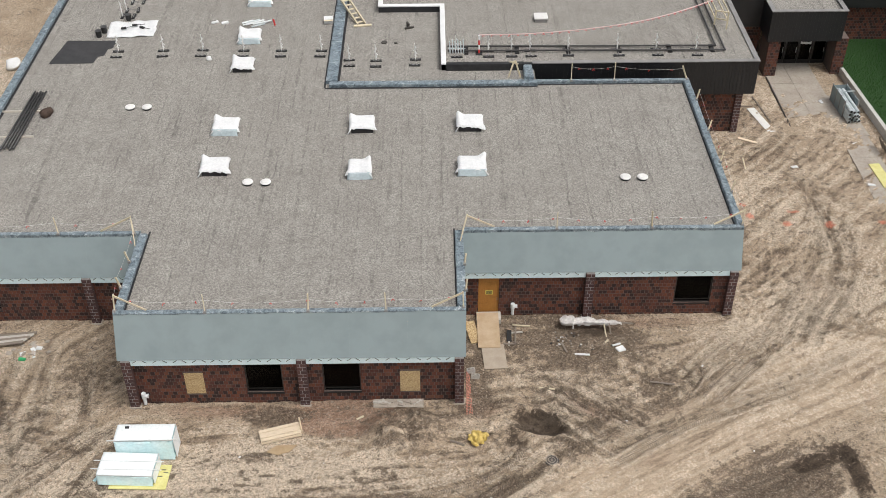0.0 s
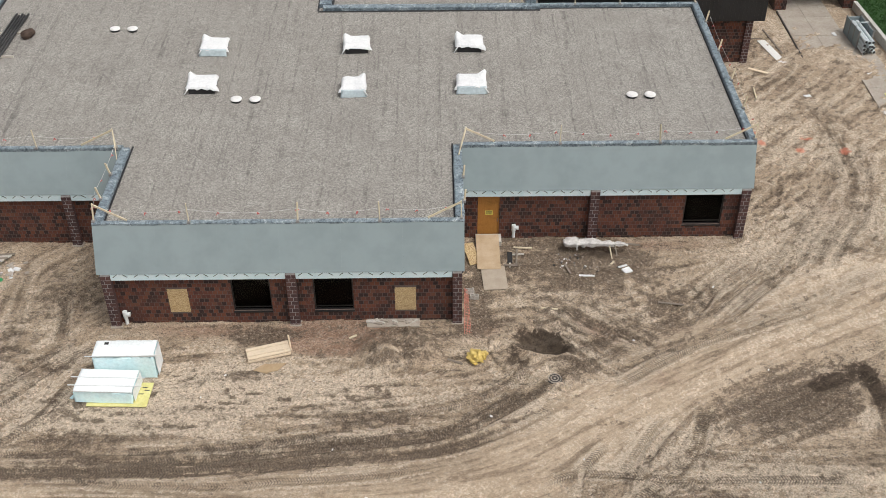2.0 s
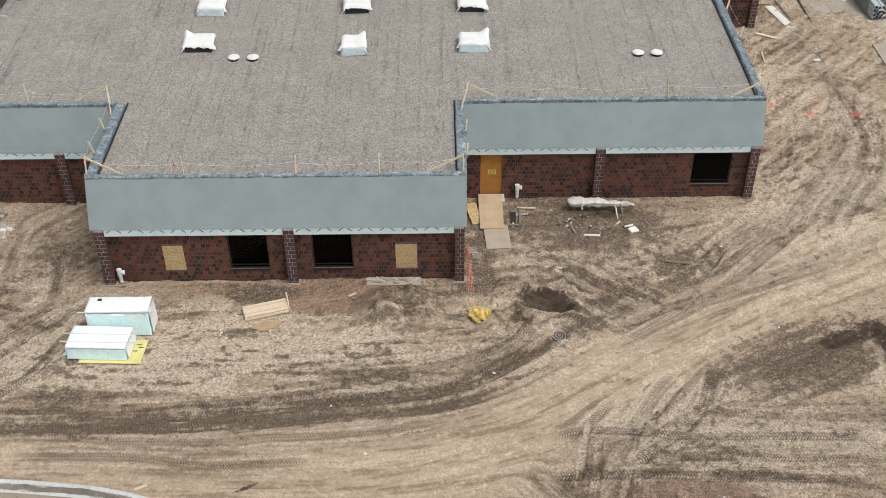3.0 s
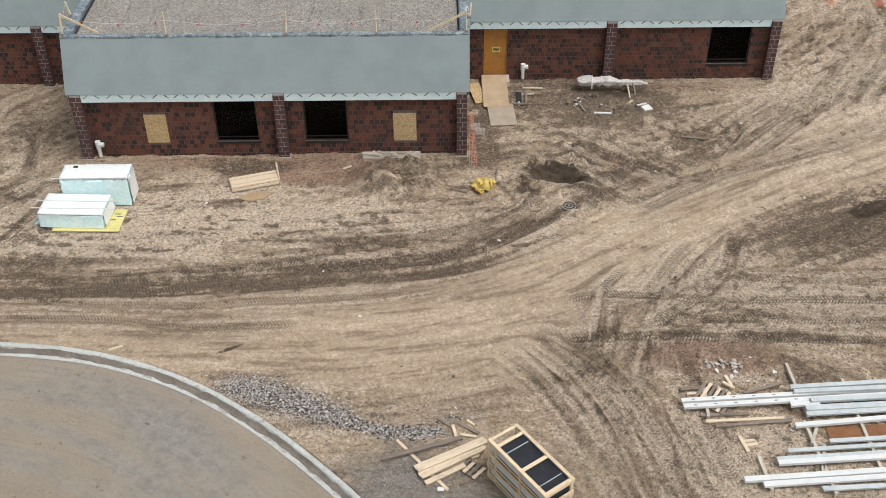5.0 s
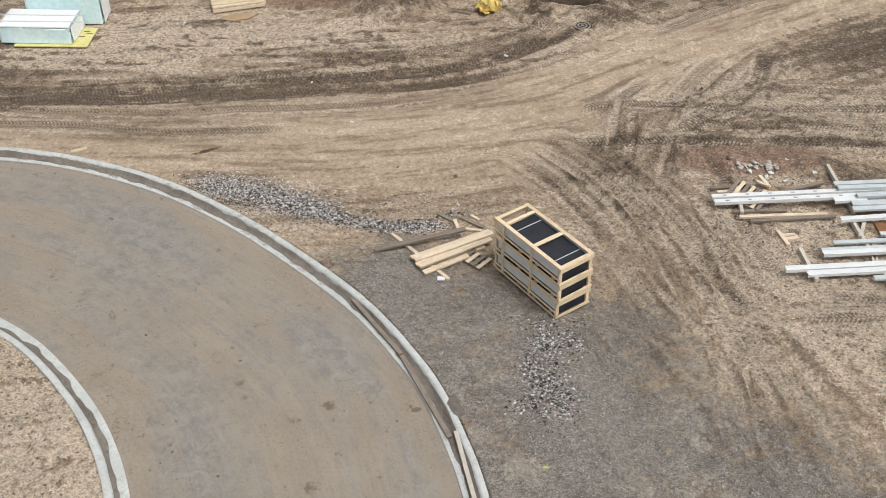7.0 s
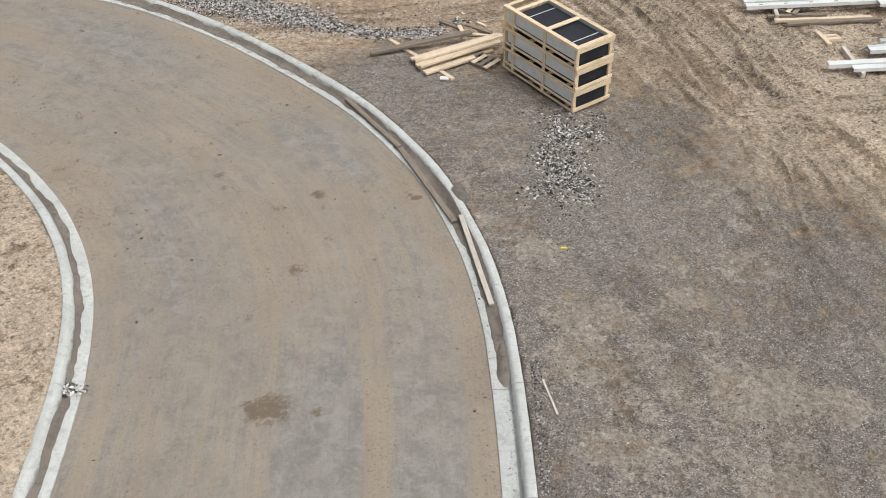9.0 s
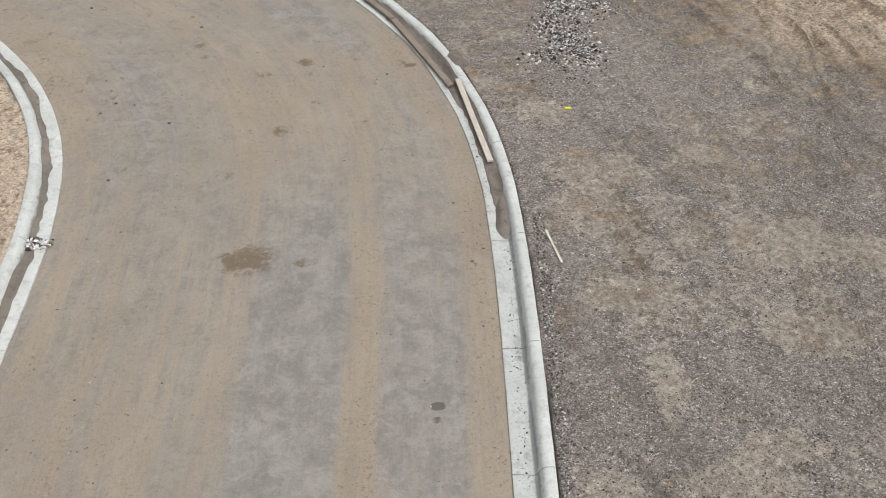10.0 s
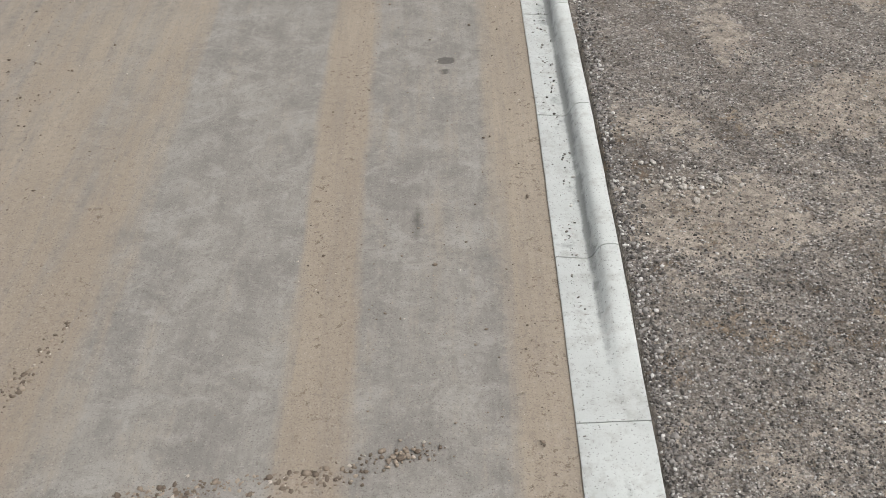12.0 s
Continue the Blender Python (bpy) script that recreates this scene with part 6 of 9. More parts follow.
# ---- on the roof ----
def skylight(x0, x1, y, style, turn=0.0):
    """A roof light boxed in and covered with white sheeting."""
    w, d, h = x1 - x0, 1.12, 0.42
    words = {0: "roof light wrapped in white sheeting, dark curb showing", 1: "roof light wrapped in white sheeting with a clear plastic flap"}[style]
    s = thing("roof_light", words, "roof light", "covered roof lights", pose((x0 + x1) / 2, y, ROOF_Z, 0, 0, turn))
    part("curb", boxed(-w / 2 + 0.07, w / 2 - 0.05, 0.03, d, 0, h - 0.08, 0.01), TAR, s, "black felt curb")
    bm = bmesh.new()
    bmesh.ops.create_grid(bm, x_segments=14, y_segments=12, size=0.5)
    for v in bm.verts:
        x, yy = v.co.x * (w + 0.10), (v.co.y + 0.5) * (d + 0.12) - 0.04
        edge = max(abs(v.co.x), abs(v.co.y)) * 2
        z = h + 0.03 - (0.16 if edge > 0.93 else 0.0) * random.uniform(0.6, 1.2)
        v.co = (x, yy, z)
    seed = x0 * 1.7 + y
    crumple(bm, 0.045, 2.6, seed)
    # one blown-up corner
    cx = -w / 2 if style == 0 or x0 < -12 else w / 2
    for v in bm.verts:
        k = max(0, 1 - (Vector((v.co.x, v.co.y)) - Vector((cx, d))).length / 0.35)
        v.co.z += 0.26 * k
        k = max(0, 1 - (Vector((v.co.x, v.co.y)) - Vector((-cx, -0.03))).length / 0.3)
        v.co.x += -math.copysign(0.16, cx) * k
        v.co.z -= 0.12 * k
    bmesh.ops.solidify(bm, geom=bm.faces[:], thickness=0.012)
    part("cover", bm, CLOTH, s, "wrinkled white sheeting", smooth=True)
    if style == 1:
        bm = bmesh.new()
        bmesh.ops.create_grid(bm, x_segments=9, y_segments=4, size=0.5)
        for v in bm.verts:
            t = v.co.y + 0.5
            v.co = (v.co.x * (w + 0.02) * (1 + 0.08 * (1 - t)), -0.02 - 0.12 * (1 - t), 0.02 + t * (h - 0.06))
        crumple(bm, 0.03, 4, seed)
        bmesh.ops.solidify(bm, geom=bm.faces[:], thickness=0.008)
        part("flap", bm, FLAP, s, "greyish clear plastic flap", smooth=True)
    bm = bmesh.new()
    rod((cx * 0.9, -0.06, h - 0.1), (cx * 1.18, -0.16, 0.08), 0.03, 6, bm)
    crumple(bm, 0.02, 8, seed)
    part("tail", bm, CLOTH, s, "twisted sheeting tail", smooth=True)


for x0, x1, y, st, tn in ((-12.70, -11.40, 15.35, 1, -1), (-5.42, -4.14, 15.35, 0, 1.5), (0.28, 1.62, 15.40, 0, -1), (-12.72, -11.36, 11.45, 0, 1), (-5.27, -4.14, 11.15, 1, 2), (0.27, 1.64, 11.35, 1, 0),
                          (-12.62, -11.42, 22.05, 0, 0), (-12.70, -11.42, 25.65, 1, 1), (-12.7, -11.3, 30.7, 1, 0)):
    skylight(x0, x1, y, st, tn)


def roof_vent():
    v = thing("roof_vent", "round off-white roof vent cap on a short pipe", "roof vent", "roof vent caps")
    bm = bmesh.new()
    bmesh.ops.create_cone(bm, cap_ends=True, segments=28, radius1=0.27, radius2=0.16, depth=0.06, matrix=pose(0, 0, 0.17))
    bmesh.ops.create_cone(bm, cap_ends=True, segments=28, radius1=0.27, radius2=0.27, depth=0.03, matrix=pose(0, 0, 0.127))
    part("cap", bm, PALE_METAL, v)
    part("pipe", rod((0, 0, 0), (0, 0, 0.12), 0.12, 16), TAR, v, "black vent pipe")
    bm = bmesh.new()
    bmesh.ops.create_cone(bm, cap_ends=True, segments=20, radius1=0.24, radius2=0.15, depth=0.03, matrix=pose(0, 0, 0.012))
    part("collar", bm, TAR, v)
    return v


first = roof_vent()
spots = [(-17.66, 18.15), (-16.73, 18.13), (-10.27, 10.78), (-9.37, 10.76), (8.60, 10.88), (9.46, 10.86)]
first.matrix_basis = pose(*spots[0], ROOF_Z)
for x, y in spots[1:]:
    copy_thing(first, pose(x, y, ROOF_Z, 0, 0, random.uniform(0, 90)))


def line_stand():
    """A warning-line stand: rubber feet, a cross bar and a ragged white post."""
    s = thing("line_stand", "warning-line stand with black rubber feet and a white-taped post", "stand", "warning-line stands")
    for y in (-0.02, -0.72):
        f = part("foot", boxed(-0.33, 0.33, y - 0.09, y + 0.09, 0, 0.07, 0.012), RUBBER, s)
        for x in (-0.12, 0.12):
            part("slot", boxed(x - 0.06, x + 0.06, y - 0.03, y + 0.03, 0.0715, 0.074), COPING, f)
    part("rail", rod((0, -0.72, 0.09), (0, 0, 0.09), 0.018, 6), COPING, s)
    part("post", rod((0, 0, 0.05), (-0.03, 0.05, 1.05), 0.03, 7), PALE_METAL, s, "white-taped post")
    bm = bmesh.new()
    for z, dx in ((0.55, 0.1), (0.75, -0.09), (0.38, 0.06), (0.9, 0.05)):
        rod((0, 0, z), (dx, 0.03, z - 0.16), 0.022, 5, bm)
    part("tape_tail", bm, CLOTH, s, "loose white tape")
    return s


first = line_stand()
first.matrix_basis = pose(-19.74, 24.75, ROOF_Z)
for x, y, z, r in ((-17.06, 24.8, 0, 4), (-14.71, 24.8, 0, -3), (-12.25, 24.7, 0, 2), (-10.0, 24.65, 0, 0), (-7.62, 24.6, 0, -3), (-5.9, 23.4, 0, 3), (-4.31, 23.3, 0, 0), (-2.0, 23.4, 0, -2),
                   (-20.4, 30.2, 0, 95), (-20.5, 29.4, 0, 88), (-20.3, 31.4, 0, 92), (-20.6, 32.4, 0, 85),
                   (3.65, 23.7, 1, 0), (4.75, 23.7, 1, 2), (7.0, 23.75, 1, -2), (9.9, 23.7, 1, 2), (12.2, 23.7, 1, 0), (14.55, 23.65, 1, -3), (0.4, 23.7, 1, 3), (2.3, 23.7, 1, 0)):
    copy_thing(first, pose(x, y, DK_Z - 0.05 if z else ROOF_Z, 0, 0, r))

# pipes laid out by the west edge
for i in range(5):
    a, b = (-23.50 + i * 0.16, 13.9 + 0.12 * (i % 3), ROOF_Z + 0.15), (-23.34 + i * 0.155, 19.9 - 0.16 * (i % 2), ROOF_Z + 0.15)
    bm = rod(a, b, 0.058, 12)
    solid("plastic_pipe", bm, PLASTIC_PIPE, "black plastic drain pipe lying on roof battens", "pipe", "pipe bundle", smooth=True)
for y, xa, xb in ((17.9, -24.6, -22.3), (15.3, -24.4, -22.2)):
    plank((xa, y, ROOF_Z + 0.045), (xb, y + 0.02, ROOF_Z + 0.045), 0.09, 0.09, PALE_STICK, "batten", None, "pale timber batten under the pipes", "batten", "roof battens")
bm = bmesh.new()
bmesh.ops.create_icosphere(bm, subdivisions=3, radius=0.36, matrix=Matrix.Diagonal((0.7, 1.15, 0.6, 1)))
crumple(bm, 0.16, 3.5, 4.0)
crumple(bm, 0.10, 8.0, 2.0)
solid("brown_sack", bm, simple("brown_sacking", (0.045, 0.028, 0.02), (0.085, 0.055, 0.04), 6, 0.85, bump=0.5), "crumpled dark brown sack slumped on the gravel roof", "sack", m=pose(-22.05, 17.6, ROOF_Z + 0.17, 0, 0, -25), smooth=True)

# bare felt patch, tarp with tools, tubs
bm = prism([(-23.55, 23.3), (-20.95, 23.35), (-20.85, 24.15), (-20.5, 24.3), (-20.45, 25.1), (-20.2, 25.2), (-20.15, 26.15), (-23.15, 26.2), (-23.3, 25.0)], ROOF_Z + 0.003, ROOF_Z + 0.022)
solid("felt_patch", bm, simple("bare_felt", (0.028, 0.028, 0.030), (0.055, 0.054, 0.055), 2, 0.85, bump=0.4), "bare black felt patch swept clear of gravel", "roof patch")
bm = bmesh.new()
bmesh.ops.create_grid(bm, x_segments=22, y_segments=12, size=0.5)
for v in bm.verts:
    v.co = (v.co.x * 2.9, v.co.y * 2.1, 0.05)
crumple(bm, 0.10, 1.7, 2.0)
for v in bm.verts:
    v.co.z = max(0.02, v.co.z + 0.03)
bmesh.ops.solidify(bm, geom=bm.faces[:], thickness=0.012)
solid("tarpaulin", bm, CLOTH, "rumpled white tarpaulin spread on the gravel roof", "tarpaulin", m=pose(-19.5, 27.6, ROOF_Z, 0, 0, 4), smooth=True)
for x, y, r in ((-20.0, 27.5, 20), (-18.9, 27.6, -30), (-19.4, 27.9, 5)):
    t = thing("hand_tool", "dark roofing tool lying on the white tarpaulin", "tool", "roofing tools", pose(x, y, ROOF_Z + 0.12, 0, 0, r))
    part("tool_head", boxed(-0.16, 0.16, -0.07, 0.07, 0, 0.1, 0.02), RUBBER, t)
    part("tool_handle", rod((0.1, 0, 0.05), (0.6, 0.05, 0.06), 0.02, 6), RUBBER, t)


def tub(x, y):
    t = thing("tub", "black plastic tub standing on the roof gravel", "tub", "black tubs", pose(x, y, ROOF_Z))
    bm = bmesh.new()
    bmesh.ops.create_cone(bm, cap_ends=True, segments=16, radius1=0.15, radius2=0.19, depth=0.4, matrix=pose(0, 0, 0.2))
    part("tub_body", bm, RUBBER, t)
    bm = bmesh.new()
    bmesh.ops.create_cone(bm, cap_ends=True, segments=16, radius1=0.205, radius2=0.205, depth=0.03, matrix=pose(0, 0, 0.41))
    part("tub_rim", bm, PLASTIC_PIPE, t)


tub(-21.35, 26.7)
tub(-21.15, 27.25)
tub(-20.0, 28.9)
# offcuts of pipe, bag, carton
t = thing("pipe_offcuts", "heap of short white pipe offcuts", "pipes", m=pose(-11.9, 28.2, ROOF_Z))
for i in range(9):
    x, y, r = random.uniform(-0.7, 0.6), random.uniform(-0.3, 0.3), random.uniform(-40, 40)
    c = math.cos(radians(r))
    part("offcut", rod((x - 0.4 * c, y - 0.2, 0.06 + 0.03 * (i % 3)), (x + 0.4 * c, y + 0.2, 0.06 + 0.03 * (i % 3)), 0.05, 8), WHITE_STEEL if i % 3 else STEEL, t)
solid("hand_cone", rod((-10.75, 28.0, ROOF_Z), (-10.85, 28.15, ROOF_Z + 0.35), 0.06, 8), RED, "small red canister on the roof", "canister")
for x, y in ((-14.5, 28.4), (-13.9, 28.3)):
    bm = boxed(-0.22, 0.22, -0.09, 0.09, 0, 0.12, 0.03)
    solid("rag", crumple(bm, 0.04, 5, x), CLOTH, "crumpled pale rag on roof gravel", "rag", "rags", m=pose(x, y, ROOF_Z, 0, 0, 30))
t = thing("carton", "open pale carton by the roof kerb", "carton", m=pose(-7.45, 28.4, ROOF_Z, 0, 0, 5))
part("carton_body", boxed(-0.28, 0.28, -0.25, 0.25, 0, 0.3, 0.01), CLOTH, t)
part("carton_flap", boxed(-0.26, 0.26, -0.45, -0.27, 0.28, 0.292), STAKE, t)
bm = bmesh.new()
bmesh.ops.create_uvsphere(bm, u_segments=10, v_segments=7, radius=0.16)
solid("white_bag", crumple(bm, 0.05, 6, 1.0), CLOTH, "small knotted white bag on the roof", "bag", m=pose(-14.15, 23.6, ROOF_Z + 0.12))
for x, y, r in ((-3.9, 25.6, 0.2), (-3.2, 25.5, 0.12), (-12.1, 26.9, 0.2)):
    bm = bmesh.new()
    bmesh.ops.create_cone(bm, cap_ends=True, segments=18, radius1=r, radius2=r * 0.85, depth=0.05, matrix=pose(0, 0, 0.03))
    solid("roof_drain", bm, IRON, "dark iron roof drain in the gravel", "drain", "roof drains", m=pose(x, y, ROOF_Z))
t = thing("metal_bracket", "bent grey metal bracket lying on the roof", "bracket", m=pose(-2.4, 27.4, ROOF_Z, 0, 0, 20))
part("bracket_leg", boxed(-0.3, 0.3, -0.05, 0.05, 0, 0.12, 0.01), IRON, t)
part("bracket_leg", boxed(-0.05, 0.05, 0.05, 0.4, 0, 0.3, 0.01), IRON, t)
# timber ladder over the kerb
t = thing("ladder", "pale timber ladder leaning over the roof kerb", "ladder", m=Matrix())
A, B = Vector((-5.35, 27.9, ROOF_Z + 0.06)), Vector((-6.75, 30.8, ROOF_Z + 0.75))
side = Vector((0.36, 0.17, 0)) * 0.62
for s_ in (-1, 1):
    plank(A + side * s_, B + side * s_, 0.09, 0.16, STAKE, "stile", t)
for i in range(7):
    p = A.lerp(B, 0.08 + i * 0.14)
    plank(p - side * 0.95, p + side * 0.95, 0.16, 0.03, STAKE, "rung", t)
plank(A + Vector((-0.5, -0.2, 0)), A + Vector((0.6, -0.05, 0)), 0.2, 0.08, STAKE, "foot_board", t)


def edge_post(x, y, z, lean=(0, 0), h=0.85, braces=()):
    """A cream timber stake clamped to a roof edge for the warning line."""
    s = thing("edge_stake", "cream timber guard stake clamped to the roof edge", "stake", "roof-edge stakes")
    plank((x, y, z - 0.05), (x + lean[0], y + lean[1], z + h), 0.04, 0.085, STAKE, "upright", s)
    part("clamp", boxed(x - 0.07, x + 0.07, y - 0.1, y + 0.08, z - 0.05, z + 0.06, 0.01), COPING, s, "grey steel clamp")
    for bx, by, bz in braces:
        plank((x + lean[0] * 0.9, y + lean[1] * 0.9, z + h * 0.93), (bx, by, bz), 0.04, 0.085, STAKE, "brace", s)


for x in (-10.84, -6.43, -3.10):
    edge_post(x, 0.95, TOP, (random.uniform(-0.08, 0.08), 0.1))
edge_post(-14.72, 1.05, TOP, (0.02, 0.2), 0.75, [(-13.35, 1.02, TOP + 0.05)])
edge_post(0.22, 1.05, TOP, (-0.02, 0.15), 0.75, [(-1.15, 1.02, TOP + 0.05)])
for x in (4.75, 9.22):
    edge_post(x, 6.58, TOP, (random.uniform(-0.05, 0.05), 0.1))
edge_post(0.30, 6.3, TOP, (0.25, 0.3), 0.85, [(1.82, 6.68, TOP + 0.05), (0.2, 5.6, TOP + 0.05)])
edge_post(13.48, 6.7, TOP, (0.1, 0.2), 0.75, [(12.15, 6.68, TOP + 0.05)])
edge_post(-18.56, 6.58, TOP, (-0.08, 0.1))
edge_post(-15.0, 6.5, TOP, (-0.1, 0.25), 0.85, [(-16.6, 6.66, TOP + 0.05), (-14.75, 5.5, TOP + 0.05)])
for y in (2.6, 4.4):
    edge_post(-14.78, y, TOP, (-0.15, 0.05), 0.55)
    edge_post(0.36, y - 0.4, TOP, (0.05, 0.05), 0.55)
for x in (6.87, 9.32):
    edge_post(x, 20.45, TOP, (0.0, 0.1), 1.05)
edge_post(13.45, 20.45, TOP, (-0.3, 0.2), 0.75)
for y in (18.2, 15.0, 12.0, 9.4):
    edge_post(13.56, y, TOP, (0.12, 0.05), 0.6)


def ribbon(p, k=1.0):
    """A short knotted ribbon on the warning line."""
    bm = bmesh.new()
    for dx, dz in ((0.06 * k, -0.10 * k), (-0.05 * k, -0.12 * k)):
        a = Vector(p)
        b = a + Vector((dx * random.uniform(0.5, 1.3), random.uniform(-0.05, 0.05), dz))
        rod(a, b, 0.014 * k, 5, bm)
    solid("line_flag", bm, RED, "small red ribbon tied to the warning line", "ribbon", "red ribbons")


def warn_line(points, n, h, flags=True, material=None, r=0.004):
    t = thing("warning_line", "thin warning line strung along the roof edge", "rope", "warning lines")
    for a, b in zip(points[:-1], points[1:]):
        a, b = Vector(a), Vector(b)
        bm = bmesh.new()
        k, across = 8, (b - a).cross(Vector((0, 0, 1))).normalized()
        rings = []
        for i in range(k + 1):
            c = a.lerp(b, i / k) - Vector((0, 0, 0.25 * h * (1 - (2 * i / k - 1) ** 2)))
            rings.append([bm.verts.new(c + r * (math.cos(1.2566 * j) * across + Vector((0, 0, math.sin(1.2566 * j))))) for j in range(5)])
        for r0, r1 in zip(rings[:-1], rings[1:]):
            for j in range(5):
                bm.faces.new((r0[j], r0[(j + 1) % 5], r1[(j + 1) % 5], r1[j]))
        bmesh.ops.recalc_face_normals(bm, faces=bm.faces)
        part("line_length", bm, material or PALE_METAL, t)
    if flags:
        for i in range(n):
            u = (i + 0.5) / n * (len(points) - 1)
            j = min(int(u), len(points) - 2)
            p = Vector(points[j]).lerp(Vector(points[j + 1]), u - j)
            f = u - j
            p.z -= 0.25 * h * (1 - (2 * f - 1) ** 2)
            ribbon(p, 1.0 if r < 0.01 else 1.1)


warn_line([(-14.7, 1.2, TOP + 0.6), (-10.84, 1.05, TOP + 0.55), (-6.43, 1.05, TOP + 0.55), (-3.1, 1.05, TOP + 0.55), (0.2, 1.2, TOP + 0.6)], 11, 0.8)
warn_line([(0.5, 6.7, TOP + 0.6), (4.75, 6.68, TOP + 0.55), (9.22, 6.68, TOP + 0.55), (13.5, 6.9, TOP + 0.6)], 11, 0.8)
warn_line([(-24, 6.7, TOP + 0.5), (-18.6, 6.68, TOP + 0.55), (-15.1, 6.75, TOP + 0.6)], 4, 0.8)
warn_line([(6.87, 20.55, TOP + 0.8), (9.32, 20.55, TOP + 0.8), (13.2, 20.6, TOP + 0.6)], 6, 0.6)
warn_line([(13.7, 18.2, TOP + 0.4), (13.7, 12.0, TOP + 0.4), (13.6, 7.0, TOP + 0.5)], 6, 0.6)
warn_line([(-14.9, 6.4, TOP + 0.5), (-14.95, 2.6, TOP + 0.4), (-14.8, 1.2, TOP + 0.5)], 4, 0.6)
warn_line([(1.74, 23.4, 6.2), (10.31, 24.6, 6.2), (16.3, 27.6, 6.3)], 34, 0.7, True, simple("white_rope", (0.70, 0.45, 0.44), (0.82, 0.62, 0.60), 4, 0.6), 0.03)

# ---- on the black-clad block's roof ----
RZ = DK_Z - 0.05
t = thing("roof_pipes", "pair of black pipes run along the upper roof", "pipes")
for k, (yo, xo) in enumerate(((24.1, 15.75), (23.55, 16.2))):
    part("pipe_run", rod((-0.1, yo, RZ + 0.14), (xo, yo - 0.2, RZ + 0.14), 0.055, 8), PLASTIC_PIPE, t)
    part("pipe_run", rod((xo, yo - 0.2, RZ + 0.14), (xo + 0.0, 36, RZ + 0.14), 0.055, 8), PLASTIC_PIPE, t)
for x in (1, 4, 7, 10, 13, 15.5):
    part("pipe_block", boxed(x - 0.12, x + 0.12, 23.3, 24.2, RZ, RZ + 0.08), RUBBER, t)
t = thing("barrier_post", "red and white barrier post on the upper roof", "post", m=pose(1.74, 23.4, RZ))
for i in range(4):
    part("band", rod((0, 0, 0.3 * i), (0, 0, 0.3 * i + 0.3), 0.06, 10), WHITE_STEEL if i % 2 else RED, t)
part("post_base", boxed(-0.2, 0.2, -0.2, 0.2, 0, 0.06, 0.01), RUBBER, t)
t = thing("roof_hatch", "square white roof hatch on the upper roof", "hatch", m=pose(5.72, 27.3, RZ))
part("hatch_lid", boxed(-0.42, 0.42, -0.02, 0.8, 0.22, 0.3, 0.03), PALE_METAL, t)
part("hatch_curb", boxed(-0.38, 0.38, 0.02, 0.76, 0, 0.22), COPING, t)
t = thing("conduit_rack", "row of short grey conduit ends rising from the roof", "conduits", m=pose(0.45, 23.4, RZ))
for i in range(6):
    part("conduit", rod((-0.4 + 0.16 * i, 0.1, 0), (-0.44 + 0.16 * i, 0.15, 0.75 + 0.1 * (i % 2)), 0.035, 7), STEEL, t)
part("rack_rail", rod((-0.5, 0.1, 0.3), (0.5, 0.1, 0.3), 0.02, 6), STEEL, t)
t = thing("roof_guard", "cream timber guard frame at the upper roof edge", "guard rail")
GP = [(16.2, 26.5), (16.9, 26.2), (16.9, 30.5), (16.2, 30.5)]
for x, y in GP:
    plank((x, y, RZ), (x, y, RZ + 1.15), 0.05, 0.09, STAKE, "guard_post", t)
for (ax, ay), (bx, by) in zip(GP, GP[1:] + GP[:1]):
    for h in (0.6, 1.1):
        plank((ax, ay, RZ + h), (bx, by, RZ + h), 0.05, 0.09, STAKE, "guard_bar", t)
t = thing("crossed_braces", "pair of cream timber braces standing at the roof kerb", "brace", m=pose(3.7, 21.2, ROOF_Z))
plank((-0.35, 0, 0), (-0.05, 0.1, 1.0), 0.05, 0.09, STAKE, "brace_leg", t)
plank((0.35, 0, 0), (0.02, 0.1, 1.05), 0.05, 0.09, STAKE, "brace_leg", t)
plank((-0.3, 0.05, 1.0), (0.2, 0.1, 0.8), 0.05, 0.09, STAKE, "brace_tie", t)
bm = bmesh.new()
bmesh.ops.create_cone(bm, cap_ends=True, segments=36, radius1=1.6, radius2=1.6, depth=0.9, matrix=pose(0, 0, 0.45))
bmesh.ops.create_cone(bm, cap_ends=True, segments=36, radius1=1.75, radius2=1.2, depth=0.15, matrix=pose(0, 0, 0.97))
solid("roof_dome", bm, RUBBER, "large round dark roof ventilator", "ventilator", m=pose(4.3, 32.2, RZ))


